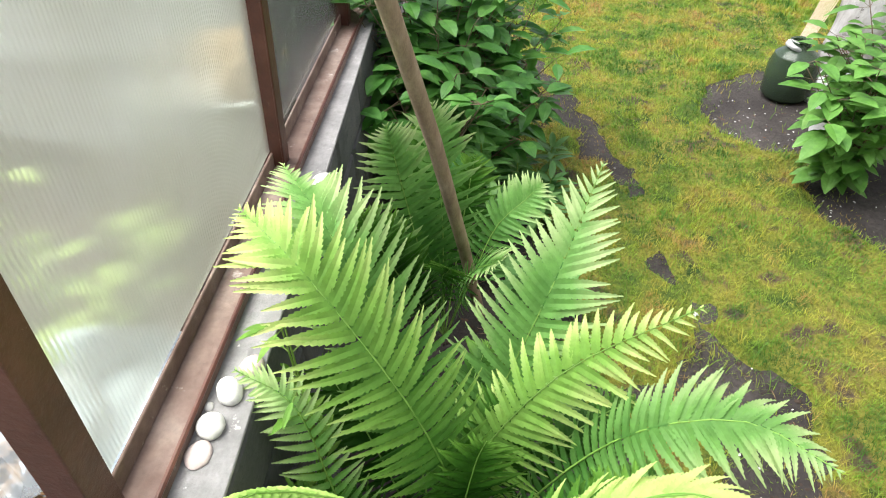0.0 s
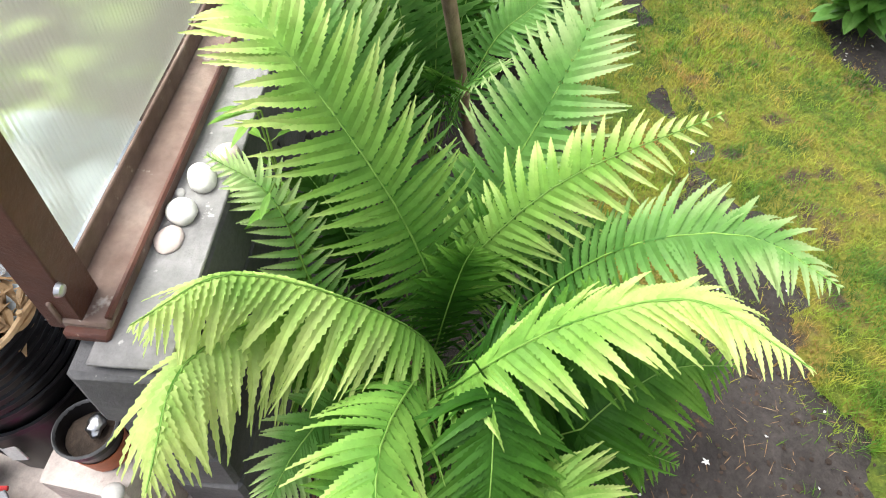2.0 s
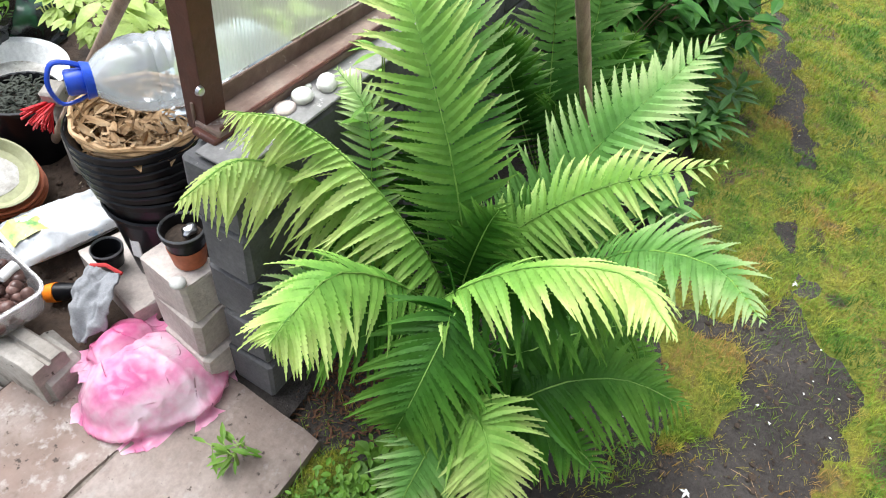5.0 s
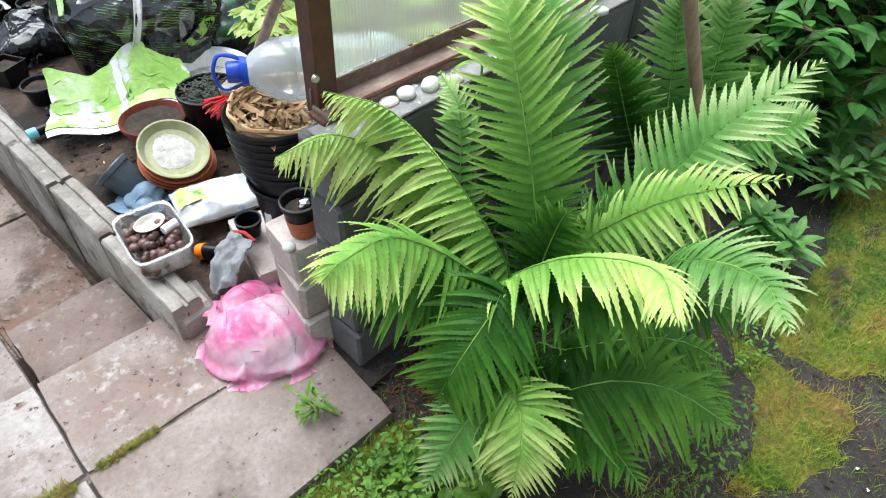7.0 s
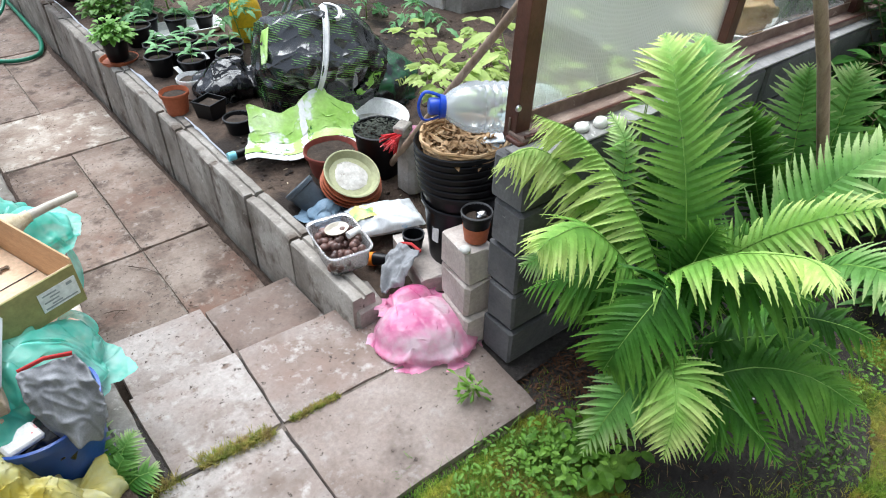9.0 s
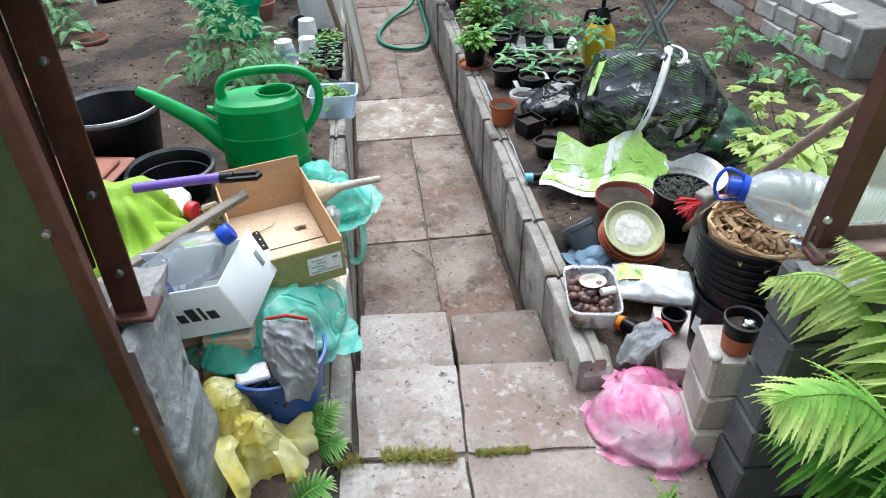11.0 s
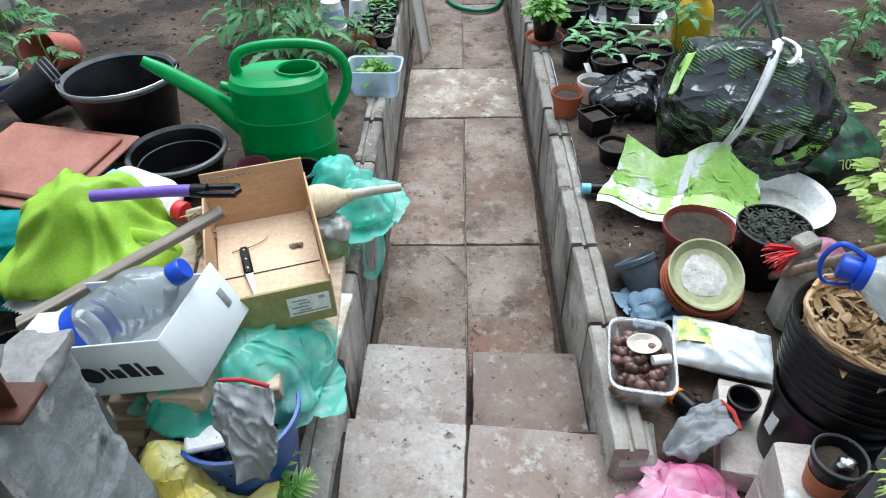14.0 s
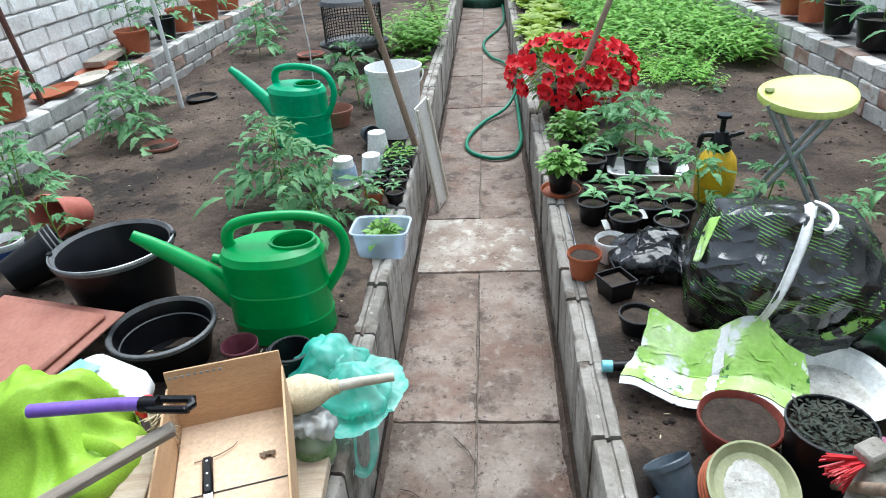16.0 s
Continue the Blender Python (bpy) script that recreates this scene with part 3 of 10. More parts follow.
def part(name, data, material, parent, label="", smooth=True):
    me = mesh_of(data, smooth) if isinstance(data, bmesh.types.BMesh) else data
    if material and not me.materials:
        me.materials.append(material)
    ob = new(name, me)
    ob.parent = parent
    if label:
        tagged(ob, label)
    return ob


def single(name, data, material, label, category, m=None, group="", kind="", smooth=True):
    me = mesh_of(data, smooth) if isinstance(data, bmesh.types.BMesh) else data
    if not me.materials:
        me.materials.append(material)
    ob = new(name, me)
    if m is not None:
        ob.matrix_basis = m
    return tagged(ob, label, category, group, kind)


def add_box(bm, cx, cy, cz, sx, sy, sz, bevel=0.0, rot=None):
    r = bmesh.ops.create_cube(bm, size=1)
    vs = r["verts"]
    bmesh.ops.scale(bm, vec=(sx, sy, sz), verts=vs)
    if bevel:
        es = list({e for v in vs for e in v.link_edges})
        vs = list({v for f in bmesh.ops.bevel(bm, geom=es, offset=bevel, segments=1, affect="EDGES")["faces"] for v in f.verts} | {v for v in vs if v.is_valid})
    if rot:
        bmesh.ops.rotate(bm, cent=(0, 0, 0), matrix=Euler([radians(a) for a in rot]).to_matrix(), verts=vs)
    bmesh.ops.translate(bm, vec=(cx, cy, cz), verts=vs)
    return vs


def box(cx, cy, cz, sx, sy, sz, bevel=0.004, rot=None):
    bm = bmesh.new()
    add_box(bm, cx, cy, cz, sx, sy, sz, bevel, rot)
    return bm


def add_lathe(bm, prof, seg=24, m=None, wob=0.0, caps=True):
    rings = []
    for i, (r, z) in enumerate(prof):
        ring = []
        for k in range(seg):
            a = 2 * math.pi * k / seg
            q = r * (1 + wob * math.sin(3 * a + i))
            v = Vector((q * math.cos(a), q * math.sin(a), z))
            ring.append(bm.verts.new(m @ v if m else v))
        rings.append(ring)
    for a, b in zip(rings, rings[1:]):
        for k in range(seg):
            bm.faces.new((a[k], a[(k + 1) % seg], b[(k + 1) % seg], b[k]))
    for ring, (r, z) in ((rings[0], prof[0]), (rings[-1], prof[-1])):
        if caps and r > 1e-5:
            bm.faces.new(ring)
    return rings


def lathe(prof, seg=24, m=None, wob=0.0, caps=True):
    bm = bmesh.new()
    add_lathe(bm, prof, seg, m, wob, caps)
    bmesh.ops.remove_doubles(bm, verts=bm.verts, dist=1e-5)
    return bm


def add_tube(bm, pts, r, seg=8, r2=None, flat=1.0):
    pts = [Vector(p) for p in pts]
    n = len(pts)
    rings = []
    prev = None
    for i, p in enumerate(pts):
        d = (pts[min(i + 1, n - 1)] - pts[max(i - 1, 0)]).normalized()
        if prev is None:
            u = d.orthogonal().normalized()
        else:
            u = (prev - d * prev.dot(d)).normalized()
        prev = u
        w = d.cross(u)
        q = r + ((r2 if r2 is not None else r) - r) * i / max(1, n - 1)
        rings.append([bm.verts.new(p + (u * math.cos(2 * math.pi * k / seg) + w * math.sin(2 * math.pi * k / seg) * flat) * q) for k in range(seg)])
    for a, b in zip(rings, rings[1:]):
        for k in range(seg):
            bm.faces.new((a[k], a[(k + 1) % seg], b[(k + 1) % seg], b[k]))
    bm.faces.new(rings[0][::-1])
    bm.faces.new(rings[-1])


def tube(pts, r, seg=8, r2=None, flat=1.0):
    bm = bmesh.new()
    add_tube(bm, pts, r, seg, r2, flat)
    return bm


def spline(pts, n):
    """n + 1 points along a smooth line through pts."""
    P = [Vector(p) for p in pts]
    P = [P[0] * 2 - P[1]] + P + [P[-1] * 2 - P[-2]]
    out = []
    for k in range(n + 1):
        s = k / n * (len(P) - 3)
        i = min(int(s), len(P) - 4)
        t = s - i
        a, b, c, d = P[i:i + 4]
        out.append(0.5 * (2 * b + (c - a) * t + (2 * a - 5 * b + 4 * c - d) * t * t + (3 * b - a - 3 * c + d) * t ** 3))
    return out


def crumple(v, amp, scale, seed):
    """Creased offset for film and cloth: long sharp folds in three directions over soft swells."""
    b = Vector(v)
    b = b + noise.noise_vector(b * scale * 0.35 + Vector((seed, 2 * seed, 0))) * (0.35 / scale)
    c = 0.5 * noise.noise(b * scale * 0.45 + Vector((seed * 1.3, 0, seed)))
    for i in range(3):
        a, e = seed * 1.9 + i * 2.2, seed * 0.7 + i * 1.3
        d1 = Vector((math.cos(a) * math.cos(e), math.sin(a) * math.cos(e), math.sin(e)))
        d2 = d1.orthogonal().normalized()
        d3 = d1.cross(d2)
        f = scale * (0.8 + 0.6 * i)
        q = Vector((b.dot(d1) * f * 0.30, b.dot(d2) * f * 1.5, b.dot(d3) * f * 1.1)) + Vector((seed * 3.1, i * 7.7, seed * 1.7))
        c += max(0.0, 1 - 3.2 * abs(noise.noise(q))) ** 1.3 * (0.75 - 0.17 * i)
    return amp * (c - 0.35)


def bag_mesh(sx, sy, sz, amp=0.03, scale=9, seed=1, sub=5, flat=0.25, squash=1.0, twist=None):
    """A slumped bag of film: a lump with creases, flat where it rests."""
    bm = bmesh.new()
    bmesh.ops.create_icosphere(bm, subdivisions=sub, radius=1)
    for v in bm.verts:
        n = v.co.normalized()
        p = Vector((n.x * sx, n.y * sy, n.z * sz))
        p *= 1 + 0.24 * noise.noise(n * 1.3 + Vector((seed, 0, 0))) + 0.10 * noise.noise(n * 2.6 + Vector((0, seed, 0)))
        p += n * crumple(p, amp, scale, seed)
        if twist:
            p = twist(p)
        low = -sz * (1 - flat)
        if p.z < low:
            p.z = low + (p.z - low) * 0.08
        v.co = p + Vector((0, 0, sz * (1 - flat)))
    return mesh_of(bm, True, False)


def sheet(nx, ny, fn, thick=0.0):
    """A grid of film or cloth; fn(u, v) gives its place."""
    bm = bmesh.new()
    g = [[bm.verts.new(fn(i / nx, j / ny)) for j in range(ny + 1)] for i in range(nx + 1)]
    for i in range(nx):
        for j in range(ny):
            bm.faces.new((g[i][j], g[i + 1][j], g[i + 1][j + 1], g[i][j + 1]))
    if thick:
        bmesh.ops.recalc_face_normals(bm, faces=bm.faces)
        bmesh.ops.solidify(bm, geom=bm.faces[:], thickness=thick)
    return bm


def pull(a, b, rest, k):
    """Moves paired grid points towards their rest distance."""
    n = min(a.shape[0], b.shape[0], rest.shape[0])
    m = min(a.shape[1], b.shape[1], rest.shape[1])
    a, b, rest = a[:n, :m], b[:n, :m], rest[:n, :m]
    d = b - a
    L = np.sqrt((d * d).sum(-1)) + 1e-9
    c = d * (0.5 * k * (L - rest) / L)[..., None]
    a += c
    b -= c


def settle(P, ex, H, steps=60, g=0.0010, bend=0.15, gap=0.003, grip=0.5, hold=None, rounds=5):
    """Lets a grid of film, cut ex times larger than it is laid, buckle and sink onto the height H(x, y)."""
    def dist(a, b):
        return np.sqrt(((b - a) ** 2).sum(-1))
    R0, R1 = dist(P[:-1], P[1:]) * ex, dist(P[:, :-1], P[:, 1:]) * ex
    D0, D1 = dist(P[:-1, :-1], P[1:, 1:]) * ex, dist(P[1:, :-1], P[:-1, 1:]) * ex
    B0, B1 = dist(P[:-2], P[2:]) * ex, dist(P[:, :-2], P[:, 2:]) * ex
    C0, C1 = dist(P[:-5], P[5:]) * ex, dist(P[:, :-5], P[:, 5:]) * ex
    Q = P.copy()
    P0 = P.copy()
    for s in range(steps):
        old = P.copy()
        P += (P - Q) * 0.80
        P[..., 2] -= g
        Q = old
        for it in range(rounds):
            for o in (0, 1):
                pull(P[o:-1:2], P[o + 1::2], R0[o::2], 1.0)
                pull(P[:, o:-1:2], P[:, o + 1::2], R1[:, o::2], 1.0)
                pull(P[o:-1:2, :-1], P[o + 1::2, 1:], D0[o::2], 0.4)
                pull(P[o + 1::2, :-1], P[o:-1:2, 1:], D1[o::2], 0.4)
        for o in range(4):
            pull(P[o:-2:4], P[o + 2::4], B0[o::4], bend)
            pull(P[:, o:-2:4], P[:, o + 2::4], B1[:, o::4], bend)
        for o in range(10):
            pull(P[o:-5:10], P[o + 5::10], C0[o::10], bend * 0.5)
            pull(P[:, o:-5:10], P[:, o + 5::10], C1[:, o::10], bend * 0.5)
        h = H(P[..., 0], P[..., 1]) + gap
        low = P[..., 2] < h
        P[..., 2] = np.where(low, h, P[..., 2])
        for i in (0, 1):
            P[..., i] = np.where(low, P[..., i] * (1 - grip) + Q[..., i] * grip, P[..., i])
        if hold is not None:
            P[hold] = P0[hold]
    return P


def grid_mesh(P, thick=0.0):
    n, m = P.shape[:2]
    k = np.arange(n * m).reshape(n, m)
    f = np.stack((k[:-1, :-1], k[1:, :-1], k[1:, 1:], k[:-1, 1:]), -1).reshape(-1, 4)
    me = raw_mesh([tuple(v) for v in P.reshape(-1, 3)], [tuple(v) for v in f.tolist()], True)
    if thick:
        bm = bmesh.new()
        bm.from_mesh(me)
        bmesh.ops.solidify(bm, geom=bm.faces[:], thickness=thick)
        bm.to_mesh(me)
        bm.free()
        me.polygons.foreach_set("use_smooth", [True] * len(me.polygons))
    return me


def lumps(*spec):
    """Height field of soft lumps (x, y, half width, half depth, height, squareness) over level ground."""
    def H(x, y):
        h = np.full(np.shape(x), -0.002)
        for cx, cy, a, b, top, q in spec:
            e = np.clip(1 - np.abs((x - cx) / a) ** q - np.abs((y - cy) / b) ** q, 0, 1)
            h = np.maximum(h, top * e ** (1 / q))
        return h
    return H


def drape_folds(P, count, height, width, seed):
    """Long soft folds that run outward and down over a draped sheet."""
    n = P.shape[0]
    u, v = np.meshgrid(np.linspace(-1, 1, n), np.linspace(-1, 1, n), indexing="ij")
    N = np.cross(np.gradient(P, axis=0), np.gradient(P, axis=1))
    N /= np.maximum(np.linalg.norm(N, axis=-1, keepdims=True), 1e-9)
    rr = random.Random(seed * 7 + 1)
    lift = np.zeros((n, n))
    for k in range(count):
        b = rr.random() * math.tau
        r0 = rr.uniform(0.0, 0.5)
        ax, ay = math.cos(b) * r0, math.sin(b) * r0
        b += rr.uniform(-0.7, 0.7)
        dx, dy = math.cos(b), math.sin(b)
        length, w, bow = rr.uniform(0.45, 1.1), width * rr.uniform(0.6, 1.6), rr.uniform(-0.35, 0.35)
        s = ((u - ax) * dx + (v - ay) * dy) / length
        d = -(u - ax) * dy + (v - ay) * dx - bow * s * s
        env = np.sin(np.pi * np.clip(s, 0, 1)) ** 0.7
        lift += height * rr.uniform(0.4, 1.0) * env * (np.exp(-(d / w) ** 2) - 0.6 * np.exp(-((d - 1.6 * w) / w) ** 2))
    return P + N * lift[..., None]


def film_bag(sx, sy, H, ex=1.18, n=64, seed=1, bend=0.15, steps=60, rough_=0.012, round_=1.0, g=0.001, thick=0.0, lift=0.02, pleats=(), folds=None):
    """Film laid loosely over the height H: a rounded sheet that buckles into folds."""
    u, v = np.meshgrid(np.linspace(-1, 1, n), np.linspace(-1, 1, n), indexing="ij")
    x = u * (1 - round_ + round_ * np.sqrt(1 - v * v / 2)) * sx
    y = v * (1 - round_ + round_ * np.sqrt(1 - u * u / 2)) * sy
    P = np.stack((x, y, H(x, y) + lift), -1)
    sc = 2.2 / max(sx, sy)
    for i in range(n):
        for j in range(n):
            q = Vector((x[i, j], y[i, j], seed)) * sc
            w = noise.noise_vector(q) + 0.6 * noise.noise_vector(q * 2.3) + 0.35 * noise.noise_vector(q * 5.1)
            P[i, j] += np.array((w.x, w.y, abs(w.z))) * rough_
    P = settle(P, ex, H, steps, g, bend)
    for k in range(2):
        P[1:-1, 1:-1] = 0.5 * P[1:-1, 1:-1] + 0.125 * (P[:-2, 1:-1] + P[2:, 1:-1] + P[1:-1, :-2] + P[1:-1, 2:])
    for px, py, count, amp in pleats:
        for i in range(n):
            for j in range(n):
                x_, y_, z_ = P[i, j]
                r = math.hypot(x_ - px, y_ - py)
                a = math.atan2(y_ - py, x_ - px) + 0.5 * noise.noise(Vector((x_ * 6, y_ * 6, seed + count)))
                w = 1 - abs(math.sin(count * 0.5 * a + 1.7 * noise.noise(Vector((x_ * 4, y_ * 4, seed * 2.0)))))
                k = amp * (w ** 1.6 - 0.3) * min(1.0, r / 0.08) * (0.5 + 0.5 * noise.noise(Vector((x_ * 9, y_ * 9, seed))))
                d = Vector((x_, y_, 0.08)).normalized()
                P[i, j] += np.array((d.x * 0.6, d.y * 0.6, 1.0)) * k
    if folds:
        P = drape_folds(P, *folds, seed)
    return grid_mesh(P, thick)


class Leaves:
    """Gathers many small leaf faces into one mesh."""

    def __init__(self):
        self.v, self.f, self.tone = [], [], []

    def poly(self, pts):
        k = len(self.v)
        self.v += [tuple(p) for p in pts]
        self.f.append(tuple(range(k, k + len(pts))))

    def strip(self, a, b):
        k = len(self.v)
        n = len(a)
        self.v += [tuple(p) for p in a] + [tuple(p) for p in b]
        for i in range(n - 1):
            self.f.append((k + i, k + i + 1, k + n + i + 1, k + n + i))

    def oval(self, base, d, up, length, width, fold=0.15, droop=0.2, cuts=0, n=5):
        """One leaf: from base along d, folded along its midrib."""
        d, up = Vector(d).normalized(), Vector(up).normalized()
        side = d.cross(up)
        if side.length < 1e-4:
            side = d.orthogonal()
        side.normalize()
        up = side.cross(d)
        mid, left, right = [], [], []
        for i in range(n + 1):
            s = i / n
            w = width * math.sin(math.pi * min(1, s * 0.93 + 0.05)) ** 0.8 * (1 - 0.25 * s)
            if cuts and i % 2 == 1:
                w *= 1 - cuts
            c = Vector(base) + d * length * s - Vector((0, 0, 1)) * droop * length * s * s
            mid.append(c)
            left.append(c + side * w * 0.5 + up * w * fold)
            right.append(c - side * w * 0.5 + up * w * fold)
        self.strip(left, mid)
        self.strip(mid, right)

    def mesh(self, smooth=True):
        me = raw_mesh(self.v, self.f, smooth)
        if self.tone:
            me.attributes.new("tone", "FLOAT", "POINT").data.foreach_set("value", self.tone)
        return me

# ---- large structure ----
WALL = pose(0.672, 0.385, 0, 0, 0, -2.2)      # front wall: local x runs along it, y into the greenhouse


def bumpy_grid(x0, x1, y0, y1, step, zf, hole=None):
    nx, ny = max(1, round((x1 - x0) / step)), max(1, round((y1 - y0) / step))
    xs, ys = np.linspace(x0, x1, nx + 1), np.linspace(y0, y1, ny + 1)
    verts = [(x, y, zf(x, y)) for x in xs for y in ys]
    faces = []
    for i in range(nx):
        for j in range(ny):
            if hole is None or not hole((xs[i] + xs[i + 1]) / 2, (ys[j] + ys[j + 1]) / 2):
                a = i * (ny + 1) + j
                faces.append((a, a + ny + 1, a + ny + 2, a + 1))
    return raw_mesh(verts, faces, True)


def rough_z(x, y, amp=1.0):
    p = Vector((x, y, 0))
    return amp * (0.018 * noise.noise(p * 2.5) + 0.010 * noise.noise(p * 8) + 0.006 * noise.noise(p * 23))


def ground_z(x, y):
    near = -0.03 + rough_z(x, y, 0.8)
    return near


def in_house(x, y):
    return -3.2 < x < 2.9 and 0.45 < y < 13.4 or (-0.34 < x < 0.36 and 0.33 < y < 1.4)


tagged(single("ground", bumpy_grid(-8, 9, -6, 15, 0.08, ground_z, in_house), M_DARKSOIL, "dark damp bare garden soil outside the greenhouse", "ground"), kind="structure")
far = bmesh.new()
for x0, x1, y0, y1 in ((-400, -8, -400, 400), (9, 400, -400, 400), (-8, 9, -400, -6), (-8, 9, 15, 400)):
    far.faces.new([far.verts.new(p) for p in ((x0, y0, -0.05), (x1, y0, -0.05), (x1, y1, -0.05), (x0, y1, -0.05))])
tagged(single("ground_far", far, M_MOSS, "mossy garden ground reaching into the distance", "ground"), kind="structure")


def bed_right_z(x, y):
    return 0.07 + 0.10 * min(1, max(0, (y - 1.0) / 1.2)) + rough_z(x, y, 1.3) - 0.05 * max(0, 1 - abs(y - 0.85) / 0.5)


def bed_left_z(x, y):
    return 0.10 + 0.10 * min(1, max(0, (y - 0.9) / 1.0)) + rough_z(x, y, 1.5)


tagged(single("soil_bed_right", bumpy_grid(0.46, 2.95, 0.56, 13.4, 0.06, bed_right_z), M_SOIL, "dry brown dug soil of a raised greenhouse bed", "soil bed"), kind="structure")
tagged(single("soil_bed_left", bumpy_grid(-3.3, -0.45, 0.50, 13.4, 0.06, bed_left_z), M_SOIL, "dry brown dug soil of a raised greenhouse bed", "soil bed"), kind="structure")
tagged(single("soil_under_entrance", bumpy_grid(-0.95, 1.0, 0.26, 1.1, 0.06, lambda x, y: -0.009 + rough_z(x, y, 0.15), lambda x, y: -0.48 < x < 0.48 and y > 1.0 or x > 0.60 and y < 0.33), M_DARKSOIL, "dark soil round the entrance slabs", "soil"), kind="structure")
tagged(single("soil_under_path", bumpy_grid(-0.5, 0.5, 0.2, 13.4, 0.1, lambda x, y: (-0.242 if y > 1.4 else -0.16 if y > 1.0 else -0.020) + rough_z(x, y, 0.5) * 0.5), M_SOIL, "dark soil showing in the joints of the path", "soil"), kind="structure")


# lawn: turf sheet with bare tracks left open
def bare(x, y):
    """Above zero where no turf grows."""
    p = Vector((x * 1.0, y * 1.0, 3.3))
    wob = 0.20 * noise.noise(p * 2.2) + 0.10 * noise.noise(p * 6) + 0.05 * noise.noise(p * 17)
    xs = (0.6, 0.9, 1.1, 1.3, 1.5, 1.7, 1.95, 2.2, 2.7, 3.0, 3.4, 4.0, 6.0)
    track = np.interp(x, xs, (-0.66, -0.70, -0.79, -0.90, -0.90, -0.83, -0.86, -0.76, -0.83, -0.73, -0.62, -0.50, -0.42))
    half = np.interp(x, xs, (0.30, 0.29, 0.17, 0.14, 0.12, 0.085, 0.08, 0.05, 0.03, 0.05, 0.03, 0.02, 0.0))
    a = half - abs(y - track) + wob * 0.75
    b = y - np.interp(x, (0.0, 0.9, 1.2, 1.3, 1.5, 1.7, 2.1, 2.7, 3.3, 5), (-0.46, -0.40, -0.45, -0.45, -0.36, -0.36, -0.39, -0.28, -0.14, -0.05)) + wob * 0.5
    gap = 0.055 - abs(x - np.interp(y, (-0.8, -0.6, -0.5, -0.36), (1.70, 1.58, 1.60, 1.63))) + wob * 0.3 if -0.85 < y < -0.3 else -1
    c = 0.38 - math.hypot((x - 3.3) / 1.2, y + 1.78) + wob * 0.9
    d = 0.50 - math.hypot(x - 1.15, (y + 0.05)) + wob * 0.3
    e = 0.42 - math.hypot(x - 2.6, (y + 2.0)) + wob * 0.5
    return max(a, min(b, 9) if x > 0.78 else -1, gap, c, d, e, -1 if x > 0.78 else (y - 0.24) if x > -0.45 else y - 0.3)


def turf_z(x, y):
    edge = max(0.0, 1 + bare(x, y) / 0.07)
    return rough_z(x, y, 0.8) - 0.012 - 0.032 * min(1.6, edge) + 0.014 * noise.noise(Vector((x, y, 9)) * 13)


tagged(single("lawn", bumpy_grid(-2.5, 7.5, -4.6, 0.32, 0.035, turf_z, lambda x, y: bare(x, y) > 0.03 or in_house(x, y)), M_MOSS, "patchy yellow-green mossy lawn with bare tracks", "lawn"), kind="structure")

rnd = random.Random(5)
gv, gf = [], []


def blade(x, y, z, h, w, lean, a):
    k = len(gv)
    dx, dy = math.cos(a), math.sin(a)
    px, py = -dy * w, dx * w
    gv.extend(((x - px, y - py, z), (x + px, y + py, z), (x + dx * lean * 0.4 + px * 0.8, y + dy * lean * 0.4 + py * 0.8, z + h * 0.6), (x + dx * lean * 0.4 - px * 0.8, y + dy * lean * 0.4 - py * 0.8, z + h * 0.6), (x + dx * lean, y + dy * lean, z + h)))
    gf.extend(((k, k + 1, k + 2, k + 3), (k + 3, k + 2, k + 4)))


count = 0
while count < 300000:
    x = 0.9 + 4.8 * rnd.random() ** 1.4
    y = -3.8 + 4.0 * rnd.random()
    if count % 9 == 0:
        x, y = -0.4 + 1.6 * rnd.random(), -0.9 + 1.2 * rnd.random()
    elif count % 9 == 4:
        x, y = -2.5 + 10 * rnd.random(), -4.6 + 4.6 * rnd.random()
    bb = bare(x, y)
    if bb > 0.0 and rnd.random() > 0.012 + 0.9 * math.exp(-bb / 0.035) or in_house(x, y) and y > 0.3:
        continue
    tall = 0.7 + 0.9 * max(0, noise.noise(Vector((x, y, 1.5)) * 2.2))
    h = (0.009 + 0.034 * rnd.random() ** 1.6) * tall
    blade(x, y, (turf_z(x, y) if bb < 0.03 else ground_z(x, y)) - 0.004, h, 0.0006 + 0.0008 * rnd.random() + 0.0004 * max(0, x - 1.6), h * (0.3 + 1.0 * rnd.random()), rnd.random() * 6.283)
    count += 1
single("lawn_grass", raw_mesh(gv, gf), M_BLADE, "short yellow-green grass blades covering the mossy lawn", "grass", kind="stuff")

# litter on the bare soil: small pale chips and dry leaf scraps
lv = Leaves()
for k in range(420):
    x, y = (rnd.uniform(0.7, 4.2), rnd.uniform(-2.1, 0.2)) if k > 170 else (rnd.gauss(3.1, 0.5), rnd.gauss(-1.6, 0.3))
    if bare(x, y) < 0 or in_house(x, y):
        continue
    s = rnd.uniform(0.002, 0.007) * (1.2 if k < 170 else 1)
    a = rnd.random() * 6.28
    z = ground_z(x, y) + 0.004
    lv.poly([(x + s * math.cos(a + b) * q, y + s * math.sin(a + b) * q, z + 0.003 * rnd.random()) for b, q in ((0, 1), (1.2, 0.7), (2.6, 1.0), (4.2, 0.6))])
